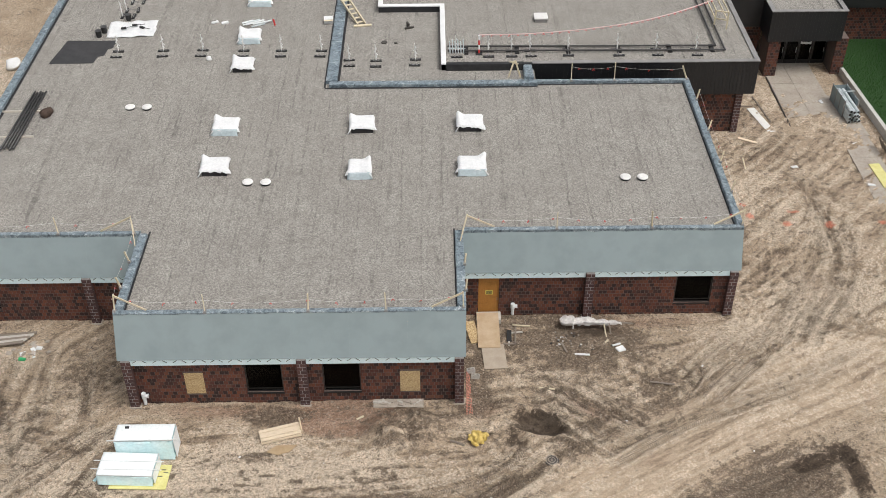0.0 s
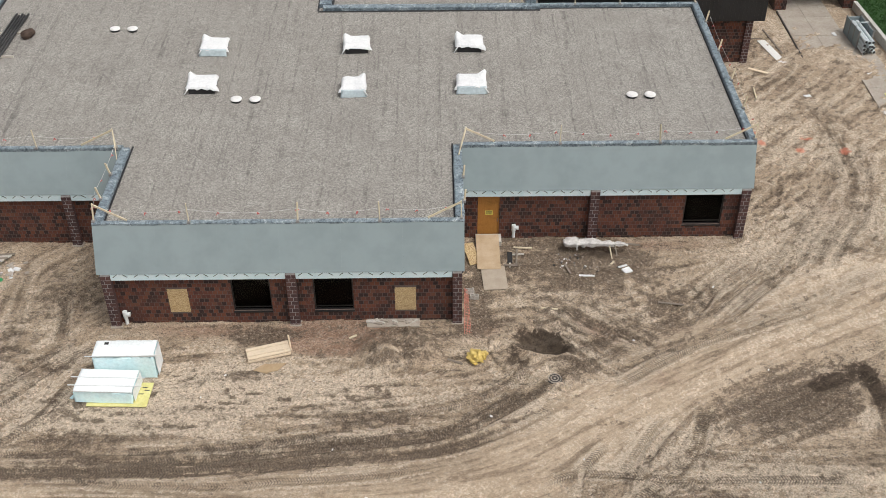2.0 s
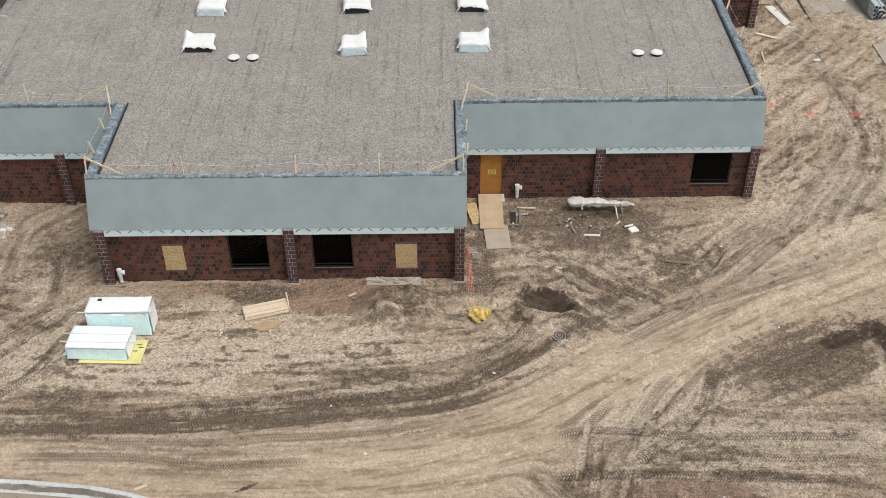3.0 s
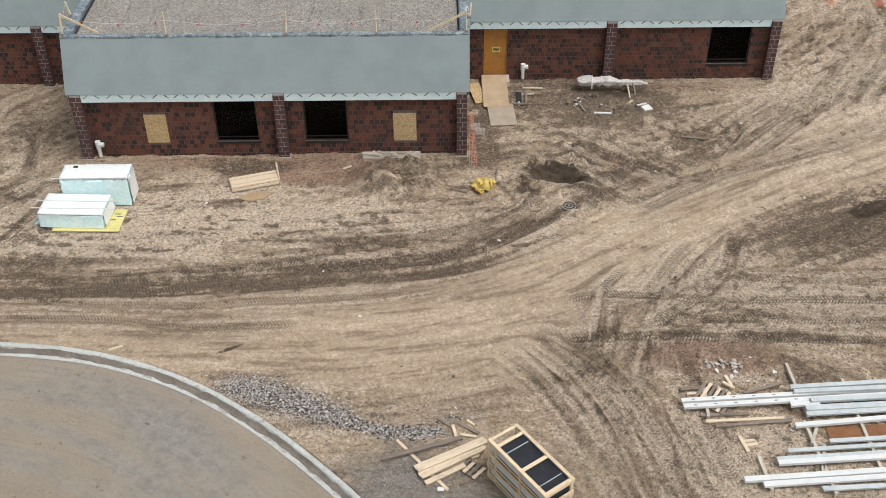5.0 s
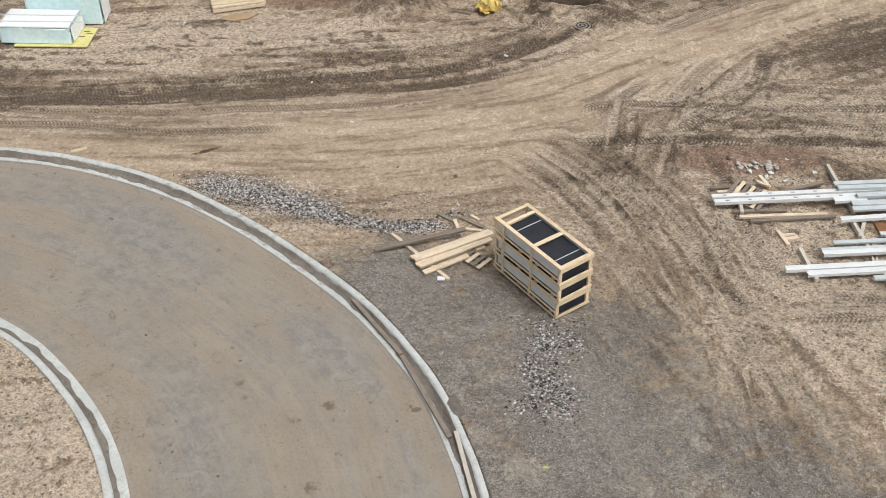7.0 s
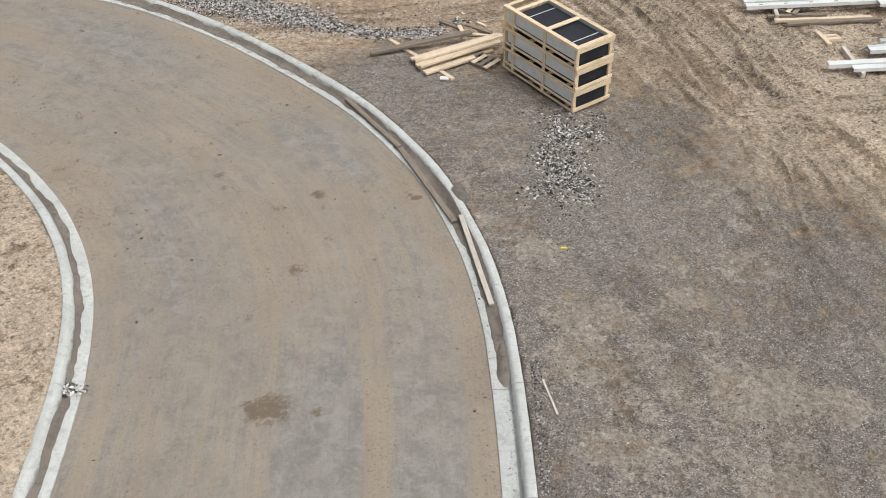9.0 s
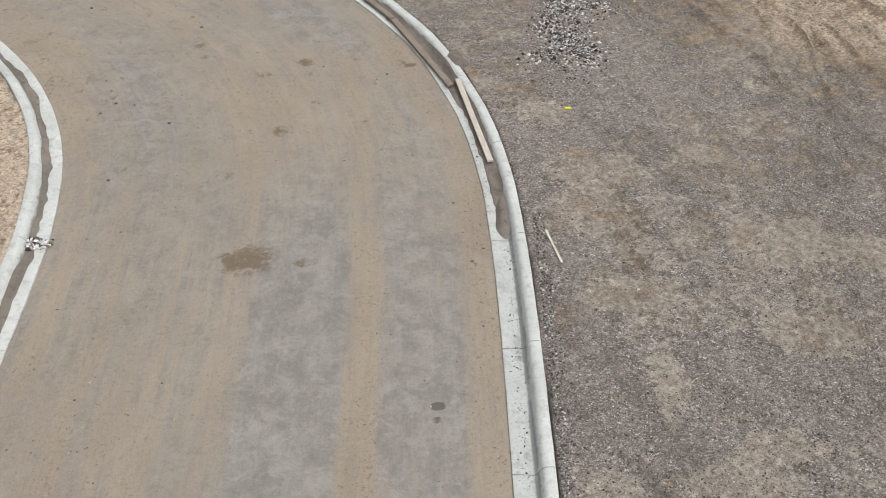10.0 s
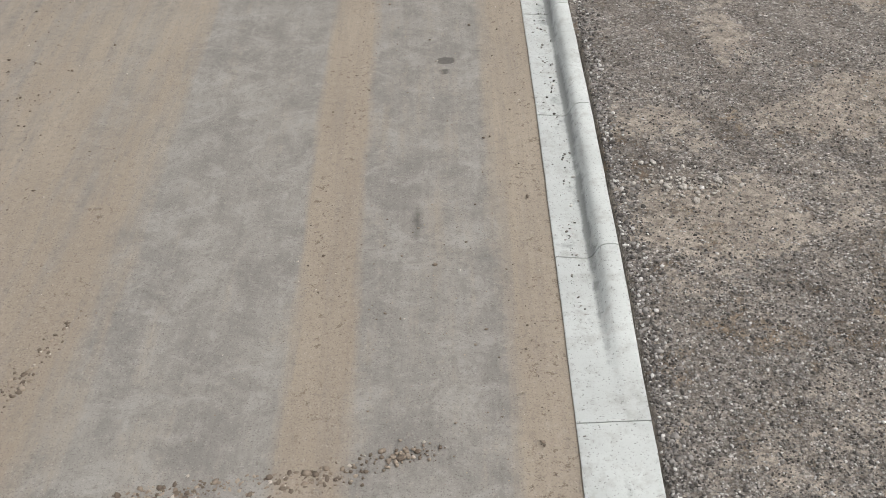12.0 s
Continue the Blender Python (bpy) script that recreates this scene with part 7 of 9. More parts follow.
# ---- in front of the building ----
def foam_bundle(name, x0, x1, y0, y1, h, layers, lean, label, rods):
    """Foam boards strapped in white film, with battens through the wrapping."""
    t = thing(name, label, "insulation", "wrapped foam bundles")
    n = layers
    for i in range(n):
        z0, z1 = 0.05 + (h - 0.05) * i / n, 0.05 + (h - 0.05) * (i + 1) / n - 0.006
        d = random.uniform(-0.015, 0.015)
        part("foam_board", boxed(x0 + 0.03 + d, x1 - 0.03 + d, y0 + 0.03, y1 - 0.02, z0, z1, 0.008), FOAM, t)
    bm = bmesh.new()
    k, m_ = 26, 12
    prof = [(y0 - 0.012, h - 0.07), (y0 - 0.01, h - 0.02), (y0 + 0.015, h + 0.01), (y0 + 0.12, h + 0.014), ((y0 + y1) / 2, h + 0.016), (y1 - 0.05, h + 0.014), (y1 + 0.005, h - 0.02), (y1 + 0.01, 0.5 * h)]
    rows = [[bm.verts.new((x0 + (x1 - x0) * i / k, p, q)) for p, q in prof] for i in range(k + 1)]
    for r0, r1 in zip(rows[:-1], rows[1:]):
        for j in range(len(prof) - 1):
            bm.faces.new((r0[j], r1[j], r1[j + 1], r0[j + 1]))
    crumple(bm, 0.012, 4.5, x0)
    bmesh.ops.recalc_face_normals(bm, faces=bm.faces)
    bmesh.ops.solidify(bm, geom=bm.faces[:], thickness=-0.008)
    part("film", bm, FOAM_WRAP, t, "white plastic film", smooth=True)
    bm = bmesh.new()
    bmesh.ops.create_grid(bm, x_segments=8, y_segments=8, size=0.5)
    for v in bm.verts:
        v.co = (x1 + 0.02 + 0.03 * (0.5 - v.co.y) ** 2, y0 + 0.02 + (v.co.x + 0.5) * (y1 - y0 - 0.04), 0.08 + (v.co.y + 0.5) * (h - 0.1))
    crumple(bm, 0.012, 5, x1)
    bmesh.ops.solidify(bm, geom=bm.faces[:], thickness=0.008)
    part("end_film", bm, FOAM_WRAP, t, "folded film end", smooth=True)
    bm = bmesh.new()
    bmesh.ops.create_grid(bm, x_segments=26, y_segments=8, size=0.5)
    for v in bm.verts:
        v.co = (x0 + (v.co.x + 0.5) * (x1 - x0), y0 - 0.035 - 0.05 * (0.5 - v.co.y) ** 2, 0.06 + (v.co.y + 0.5) * (h - 0.12))
    crumple(bm, 0.012, 2.6, x0 + 3)
    bmesh.ops.solidify(bm, geom=bm.faces[:], thickness=0.006)
    part("front_film", bm, BLUE_FILM, t, "film showing the blue boards beneath", smooth=True)
    for y, z in rods:
        plank((x0 - 0.28, y, z), (x1 + 0.35, y + 0.02, z + 0.01), 0.035, 0.03, WHITE_STEEL, "batten", t, "pale batten")
    return t


foam_bundle("foam_bundle", -14.55, -12.10, -3.03, -2.13, 1.20, 9, 0, "tall bundle of pale blue foam boards wrapped in white film", [(-3.06, 1.21)])
solid("black_label", boxed(-14.20, -14.03, -2.40, -2.27, 1.222, 1.235), RUBBER, "small black label on the white wrapping", "label")
o = foam_bundle("foam_bundle", -15.05, -12.72, -4.45, -3.25, 0.62, 5, 0, "low bundle of pale blue foam boards under loose white film", [(-4.2, 0.66), (-3.75, 0.66)])
o.matrix_world = pose(-13.77, -3.85, 0, 0, 0, -3.0) @ pose(13.77, 3.85, 0.04)
t = thing("yellow_sheet", "yellow film-covered board under the foam bundle", "board", m=pose(-13.38, -4.05, 0.045, 0, 0, -2))
bm = boxed(-1.22, 1.17, -0.66, 0.66, 0, 0.035, 0.006)
part("sheet", bm, YELLOW, t)
for i, (x, y) in enumerate(((0.78, 0.35), (0.9, 0.2), (0.7, 0.0))):
    part("print_bar", boxed(x, x + 0.2, y, y + 0.05, 0.0365, 0.039), INK, t)
plank((-15.3, -4.25, 0.06), (-14.9, -3.3, 0.06), 0.12, 0.04, FOAM, "foam_strip", None, "loose pale blue foam strip beside the bundle", "foam strip")

t = thing("timber_box", "low box of pale planks lying on the soil", "box", m=pose(-7.80, -1.75, 0.0, 0, 0, 17))
for i in range(4):
    plank((-0.88, -0.26 + 0.165 * i, 0.20 + 0.02 * (i % 2)), (0.88, -0.26 + 0.165 * i, 0.20 + 0.02 * (i % 2)), 0.15, 0.045, TIMBER, "top_plank", t)
plank((-0.88, -0.36, 0.11), (0.88, -0.36, 0.11), 0.03, 0.12, TIMBER, "front_plank", t)
for x in (-0.86, 0.86):
    plank((x, -0.33, 0.09), (x, 0.33, 0.09), 0.05, 0.16, TIMBER, "end_board", t)
plank((0.93, -0.05, 0.0), (0.90, 0.05, 0.75), 0.05, 0.09, TIMBER, "loose_stake", t)
bm = prism([(-8.3, -2.75), (-7.75, -2.95), (-7.62, -2.85), (-7.3, -2.78), (-7.0, -2.35), (-7.9, -2.4)], 0.03, 0.045)
solid("card_sheet", bm, CARD, "torn brown card lying by the timber box", "card")

bm = bmesh.new()
bmesh.ops.create_icosphere(bm, subdivisions=4, radius=0.40, matrix=Matrix.Diagonal((1.0, 0.9, 0.42, 1)))
crumple(bm, 0.16, 3.6, 7.0)
crumple(bm, 0.13, 8.0, 3.0)
crumple(bm, 0.06, 17.0, 1.0)
solid("yellow_sack", bm, YELLOW_BAG, "crumpled yellow sack dropped on the soil", "sack", m=pose(0.80, -2.25, 0.2), smooth=True)

t = thing("manhole", "round cast-iron manhole grate set in the soil", "manhole", kind="", m=pose(3.89, -3.38, 0.035))
for i, r in enumerate((0.27, 0.215, 0.16, 0.105, 0.05)):
    bm = bmesh.new()
    n = 32
    ri = max(0.0, r - 0.03)
    vs = [[bm.verts.new((rr * math.cos(2 * math.pi * k / n), rr * math.sin(2 * math.pi * k / n), z)) for k in range(n)] for rr, z in ((r, -0.02), (r, 0.02), (ri + 0.001, 0.02), (ri + 0.001, -0.02))]
    for a, b in zip(vs, vs[1:] + vs[:1]):
        for k in range(n):
            bm.faces.new((a[k], a[(k + 1) % n], b[(k + 1) % n], b[k]))
    bmesh.ops.recalc_face_normals(bm, faces=bm.faces)
    part("grate_ring", bm, PAVING if i % 2 == 0 else IRON, t)
for k in range(4):
    part("grate_bar", rod((-0.28 * math.cos(k * math.pi / 4), -0.28 * math.sin(k * math.pi / 4), 0.0), (0.28 * math.cos(k * math.pi / 4), 0.28 * math.sin(k * math.pi / 4), 0.0), 0.015, 6), IRON, t)
bm = bmesh.new()
bmesh.ops.create_cone(bm, cap_ends=True, segments=28, radius1=0.31, radius2=0.31, depth=0.02, matrix=pose(0, 0, -0.03))
part("sump", bm, RUBBER, t)

# wrapped bundle on a trestle
t = thing("wrapped_bundle", "long bundle wrapped in dusty grey tarpaulin on timber legs", "tarpaulin", m=pose(5.0, 4.9, 0, 0, 0, -2))
bm = bmesh.new()
n, k = 34, 24
rows = []
for i in range(n + 1):
    u = i / n
    r = (0.22 * (1 - u) + 0.09 + 0.05 * max(0.0, 1 - u / 0.22)) * (0.25 + 0.75 * min(1, u / 0.12))
    fold = [1 + 0.16 * math.sin(5 * 2 * math.pi * j / k + 2.2 * u) for j in range(k)]
    rows.append([bm.verts.new((2.9 * u, 0.9 * r * fold[j] * math.cos(2 * math.pi * j / k), 0.52 - 0.08 * u + 0.62 * r * fold[j] * math.sin(2 * math.pi * j / k))) for j in range(k)])
for r0, r1 in zip(rows[:-1], rows[1:]):
    for j in range(k):
        bm.faces.new((r0[j], r1[j], r1[(j + 1) % k], r0[(j + 1) % k]))
bm.faces.new(rows[0])
bm.faces.new(rows[-1][::-1])
crumple(bm, 0.09, 3.0, 2.0)
crumple(bm, 0.07, 7.0, 5.0)
crumple(bm, 0.03, 16.0, 1.0)
bmesh.ops.recalc_face_normals(bm, faces=bm.faces)
part("wrapping", bm, TARP, t, smooth=True)
part("pole", rod((2.7, 0, 0.46), (3.5, -0.05, 0.42), 0.045, 8), OLD_TIMBER, t, "timber pole end")
part("strap", rod((0.62, -0.33, 0.3), (0.60, -0.15, 0.85), 0.025, 6), PALE_METAL, t)
for x in (2.1, 2.35):
    plank((x, -0.1, 0.45), (x + 0.12, -0.65, 0.0), 0.05, 0.09, OLD_TIMBER if x > 2.2 else STAKE, "leg", t)
    plank((x, 0.1, 0.45), (x + 0.05, 0.5, 0.0), 0.05, 0.09, OLD_TIMBER, "leg", t)
for x in (0.3, 0.9):
    plank((x, 0.0, 0.35), (x, 0.15, 0.0), 0.05, 0.09, OLD_TIMBER, "leg", t)
for a, b, mt in (((5.55, 3.05, 0.05), (6.25, 3.0, 0.05), CLOTH), ((7.0, 3.75, 0.04), (7.35, 4.1, 0.04), STAKE), ((5.2, 3.2, 0.03), (5.0, 3.9, 0.03), OLD_TIMBER), ((7.4, 3.6, 0.05), (7.8, 3.75, 0.05), CLOTH),
                 ((6.1, 3.9, 0.05), (5.85, 4.4, 0.05), OLD_TIMBER), ((4.4, -2.4, 0.06), (5.0, -2.75, 0.06), OLD_TIMBER), ((-4.5, -1.0, 0.12), (-4.2, -0.8, 0.12), STAKE), ((-0.4, -2.2, 0.03), (0.2, -2.5, 0.03), OLD_TIMBER),
                 ((3.7, 0.9, 0.03), (4.4, 0.8, 0.03), STAKE), ((2.55, 4.6, 0.03), (3.2, 4.65, 0.03), BLOCK), ((2.5, 3.7, 0.03), (2.55, 4.5, 0.03), BLOCK), ((8.8, 1.2, 0.03), (9.9, 1.0, 0.03), OLD_TIMBER),
                 ((-11.2, -12.2 + 1.4, 0.03), (-10.8, -10.6, 0.03), STAKE)):
    plank(a, b, 0.09, 0.05, mt, "scrap_piece", None, "short scrap of timber dropped on the soil", "scrap", "scraps on the soil")
solid("white_offcut", boxed(-0.2, 0.2, -0.16, 0.16, 0, 0.09, 0.01), CLOTH, "white board offcut by the trestle", "offcut", m=pose(7.75, 3.35, 0.02, 6, 4, 30))

# sheets laid as a ramp to the door
def sheet(a, b, x0, x1, label):
    L = math.hypot(b[0] - a[0], b[1] - a[1])
    ang = math.degrees(math.atan2(b[1] - a[1], b[0] - a[0]))
    return solid("ramp_board", boxed(x0, x1, 0, L, -0.011, 0.011, 0.003), PLYWOOD if a[0] > 3 else GREY_PLYWOOD, label, "board", "ramp boards", m=pose(0, a[0], a[1], ang, 0, 0))


sheet((3.5, 0.10), (5.78, 0.30), 1.02, 2.08, "worn tan plywood sheet laid as a ramp up to the door")
o = sheet((2.12, 0.06), (3.72, 0.075), 1.22, 2.30, "grey dusty plywood sheet at the foot of the ramp")
o.matrix_world = pose(1.76, 2.85, 0, 0, 0, 3.5) @ pose(-1.76, -2.85, 0) @ pose(0, 2.12, 0.06, math.degrees(math.atan2(0.015, 1.6)), 0, 0)
t = thing("sump_frame", "pale timber frame round a dark sump by the ramp", "frame", m=pose(2.55, 4.35, 0.03, 0, 0, -3))
part("sump", boxed(-0.13, 0.10, -0.35, 0.42, -0.02, 0.03), RUBBER, t, "dark opening")
plank((0.28, -0.6, 0.05), (0.30, 0.62, 0.05), 0.09, 0.06, OLD_TIMBER, "side_rail", t)
plank((-0.3, -0.58, 0.05), (0.33, -0.58, 0.05), 0.09, 0.06, OLD_TIMBER, "end_rail", t)
plank((0.15, 0.75, 0.05), (1.0, 0.72, 0.05), 0.07, 0.05, STAKE, "cross_rail", t)
solid("door_step", boxed(1.0, 2.2, 5.3, 5.90, -0.1, 0.26, 0.01), BLOCK, "concrete step under the door", "step")
plank((0.62, 5.2, 0.25), (0.95, 3.9, 0.06), 0.5, 0.03, OSB, "side_board", None, "strand board offcut leaning beside the ramp", "board")
for x, y, r in ((0.63, 2.0, 12), (0.82, 1.62, -8)):
    t = thing("concrete_block", "grey hollow concrete block lying on the soil", "block", "loose blocks", pose(x, y, 0.0, 0, 0, r))
    for a in ((-0.19, 0.19, -0.095, -0.06), (-0.19, 0.19, 0.06, 0.095), (-0.19, -0.155, -0.06, 0.06), (-0.02, 0.02, -0.06, 0.06), (0.155, 0.19, -0.06, 0.06)):
        part("block_web", boxed(*a, 0, 0.19, 0.003), BLOCK, t)


def pipe_tee(x, y, z):
    t = thing("pipe_stub", "white plastic pipe stub with a tee at the wall", "pipe", "white pipe stubs", pose(x, y, 0))
    part("riser", rod((0.0, 0, z - 0.12), (0.0, 0, z + 0.32), 0.075, 16), WHITE_STEEL, t)
    part("collar", rod((0.0, 0, z + 0.24), (0.0, 0, z + 0.33), 0.095, 16), WHITE_STEEL, t)
    part("tee", rod((0.0, 0, z + 0.30), (0.0, 0, z + 0.56), 0.105, 16), WHITE_STEEL, t)
    part("branch", rod((0.0, -0.02, z + 0.43), (0.20, -0.03, z + 0.43), 0.085, 16), WHITE_STEEL, t)
    part("socket", rod((0.15, -0.03, z + 0.43), (0.22, -0.03, z + 0.43), 0.10, 16), WHITE_STEEL, t)


pipe_tee(-14.02, 0.17, 0.15)
pipe_tee(2.78, 5.82, 0.25)

# torn orange barrier mesh at the corner pier
t = thing("barrier_mesh", "torn orange plastic barrier mesh hanging by the pier", "mesh", m=Matrix())
for i in range(5):
    part("mesh_strand", rod((0.34 + 0.03 * i, 0.1 - 0.03 * i, 1.9), (0.33 + 0.07 * i, -0.75 + 0.02 * i, 0.05), 0.006, 5), ORANGE, t)
for i in range(14):
    u = i / 14
    part("mesh_tie", rod((0.33, 0.08 - 0.8 * u, 1.85 - 1.8 * u), (0.49 + 0.12 * u, -0.05 - 0.72 * u, 1.75 - 1.72 * u), 0.006, 5), ORANGE, t)

# concrete pad with rubble against the wall
t = thing("concrete_pad", "small grey concrete pad strewn with rubble against the wall", "pad", m=pose(-2.68, -0.02, 0))
part("pad", boxed(-1.12, 1.12, -0.24, 0.26, -0.05, 0.10, 0.015), PAVING, t)
for i in range(16):
    w = random.uniform(0.06, 0.22)
    bm = boxed(-w, w, -0.05, 0.05, 0, random.uniform(0.03, 0.08), 0.01)
    bm.transform(pose(random.uniform(-0.95, 0.95), random.uniform(-0.15, 0.15), 0.1, 0, 0, random.uniform(0, 180)))
    part("rubble", bm, PAVING if i % 3 else BLOCK, t)

# boards and rubble by the west wall
t = thing("scrap_heap", "grey boards and pale rubble heaped by the west wall", "rubble", m=pose(-21.2, 4.6, 0))
for i in range(5):
    plank((-1.4, 0.1 - 0.22 * i, 0.06 + 0.04 * i), (1.0 - 0.1 * i, 0.35 - 0.2 * i, 0.08 + 0.04 * i), 0.2, 0.03, BLOCK if i % 2 else OLD_TIMBER, "board", t)
for i in range(26):
    bm = boxed(-0.13, 0.13, -0.1, 0.1, 0, 0.09, 0.02)
    bm.transform(pose(random.uniform(0.0, 1.9), random.uniform(-1.3, -0.1), 0.0, random.uniform(-20, 20), random.uniform(-20, 20), random.uniform(0, 180)) @ Matrix.Scale(random.uniform(0.4, 1.1), 4))
    part("rubble", bm, PAVING if i % 3 else CLOTH, t)
solid("green_can", rod((-20.55, 3.15, 0.06), (-20.25, 3.1, 0.07), 0.09, 10), GREEN, "crushed green plastic bottle on rubble", "bottle")

# ---- crated panels ----
CR = pose(1.03 + 0.455, -16.66, 0.0, 0, 0, math.degrees(math.atan2(-1.9, 1.35)))


def crate(i):
    """One slatted timber crate: x along its length, corner posts, slats, and packed panels."""
    L, W, H = 2.36, 1.0, 0.48
    z0 = 0.06 + i * (H + 0.006)
    t = thing("panel_crate", ("open-topped pale timber crate of dark panels, top of the stack" if i == 2 else "pale timber crate of packed panels in the stack"), "crate", "stacked crates", CR @ pose(0, 0, z0, 0, 0, (-0.5, 0.6, 0)[i]))
    for sx in (-1, 1):
        for sy in (-1, 1):
            plank((sx * (L / 2 - 0.05), sy * (W / 2 - 0.05), 0.0), (sx * (L / 2 - 0.05), sy * (W / 2 - 0.05), H), 0.09, 0.05, CRATE_WOOD, "corner_post", t)
    for sy in (-1, 1):
        for z, h in ((0.022, 0.044), (0.155, 0.045), (H - 0.02, 0.035)):
            tilt = random.uniform(-0.012, 0.012)
            plank((-L / 2, sy * (W / 2 - 0.012), z - tilt), (L / 2, sy * (W / 2 - 0.012), z + tilt), 0.025, h, CRATE_WOOD, "side_slat", t)
        for x in (-0.86, 0.16):
            plank((x, sy * (W / 2 - 0.02), 0.0), (x, sy * (W / 2 - 0.02), H - 0.04), 0.03, 0.08, CRATE_WOOD, "side_stud", t)
    for sx in (-1, 1):
        for z, h in ((0.045, 0.075), (H - 0.06, 0.11)):
            plank((sx * (L / 2 - 0.0), -W / 2, z), (sx * (L / 2 - 0.0), W / 2, z + random.uniform(-0.01, 0.01)), 0.025, h, CRATE_WOOD, "end_slat", t)
    for x in (-0.9, -0.3, 0.3, 0.9):
        plank((x, -W / 2 + 0.03, 0.02), (x, W / 2 - 0.03, 0.02), 0.1, 0.03, CRATE_WOOD, "base_slat", t)
    part("panel_pack", boxed(-L / 2 + 0.34 if i == 2 else -L / 2 + 0.1, L / 2 - 0.07, -W / 2 + 0.085, W / 2 - 0.085, 0.05, H - 0.07, 0.004), PACK, t, "stack of dark glossy panels")
    for sy in (-1, 1):
        part("edge_board", boxed(-L / 2 + 0.12, L / 2 - 0.1, sy * (W / 2 - 0.05) - 0.006, sy * (W / 2 - 0.05) + 0.006, 0.185, H - 0.03), PACK_EDGE, t, "pale grey edge board")
    if i == 2:
        for sy in (-1, 1):
            plank((-L / 2 - 0.01, sy * (W / 2 - 0.045), H + 0.012), (L / 2 + 0.01, sy * (W / 2 - 0.045), H + 0.012), 0.1, 0.025, CRATE_WOOD, "top_rail", t)
        for x, w in ((-L / 2 + 0.045, 0.09), (-L / 2 + 0.34, 0.09), (0.30 - 0.12, 0.11), (L / 2 - 0.045, 0.09)):
            plank((x, -W / 2 + 0.1, H + 0.012), (x, W / 2 - 0.1, H + 0.012), w, 0.024, CRATE_WOOD, "top_batten", t)
        for x in (-0.56, 0.80):
            part("strap", boxed(x - 0.010, x + 0.010, -W / 2 + 0.09, W / 2 - 0.09, H - 0.068, H - 0.06), STEEL, t, "bright steel strap")


for i in range(3):
    crate(i)
for x in (-0.9, 0.9):
    bm = boxed(-0.06, 0.06, -0.48, 0.48, -0.03, 0.056, 0.004)
    solid("skid", bm, OLD_TIMBER, "timber skid under the crate stack", "skid", "crate skids", m=CR @ pose(x, 0, 0))

# loose timber by the crates
LT = "loose sawn timber lying beside the crate stack"
for a, b, w, h, mt in (((-2.51, -15.36, 0.10), (-0.25, -14.75, 0.26), 0.14, 0.06, OLD_TIMBER), ((-2.12, -14.62, 0.03), (-0.69, -16.44, 0.03), 0.09, 0.05, TIMBER),
                       ((-1.60, -15.72, 0.12), (0.35, -14.72, 0.16), 0.14, 0.05, TIMBER), ((-1.52, -15.86, 0.17), (0.42, -14.85, 0.22), 0.14, 0.05, TIMBER),
                       ((-1.48, -15.98, 0.11), (0.38, -15.02, 0.15), 0.13, 0.05, TIMBER), ((-1.40, -16.10, 0.16), (0.30, -15.15, 0.2), 0.10, 0.05, TIMBER),
                       ((-1.30, -16.24, 0.08), (-0.2, -15.62, 0.10), 0.15, 0.05, TIMBER), ((-1.42, -16.0, 0.05), (0.2, -15.2, 0.06), 0.15, 0.05, TIMBER),
                       ((-1.02, -13.75, 0.04), (-0.45, -14.25, 0.06), 0.09, 0.05, OLD_TIMBER), ((-0.52, -14.12, 0.08), (-0.40, -14.7, 0.12), 0.09, 0.05, TIMBER),
                       ((-0.36, -14.0, 0.05), (0.22, -14.42, 0.05), 0.10, 0.05, OLD_TIMBER), ((-0.3, -14.45, 0.05), (0.15, -14.55, 0.05), 0.08, 0.04, TIMBER), ((-0.1, -13.9, 0.05), (0.1, -14.1, 0.05), 0.07, 0.05, TIMBER)):
    plank(a, b, w, h, mt, "loose_plank", None, LT, "plank", "planks by the crates")


def pallet(m, label, slats=6, L=1.1, W=0.9):
    t = thing("pallet", label, "pallet", "pallets", m)
    for y in (-W / 2 + 0.05, 0, W / 2 - 0.05):
        plank((-L / 2, y, 0.05), (L / 2, y, 0.05), 0.05, 0.09, OLD_TIMBER, "stringer", t)
    for i in range(slats):
        x = -L / 2 + 0.05 + (L - 0.1) * i / (slats - 1)
        plank((x, -W / 2, 0.107), (x, W / 2 + random.uniform(-0.05, 0.05), 0.107), 0.1, 0.02, TIMBER if i % 2 else OLD_TIMBER, "slat", t)


pallet(pose(-0.02, -15.75, 0.0, 0, 0, -42), "small broken timber pallet beside the crates", 4, 0.62, 0.5)
pallet(pose(7.2, -13.15, 0.0, 0, 2, -35), "broken pale timber pallet under the steel channels", 7, 1.0, 0.95)
solid("white_scrap", crumple(boxed(-0.1, 0.1, -0.07, 0.07, 0, 0.05, 0.02), 0.03, 9), CLOTH, "crumpled white plastic scrap", "scrap", m=pose(-0.88, -16.42, 0.02))

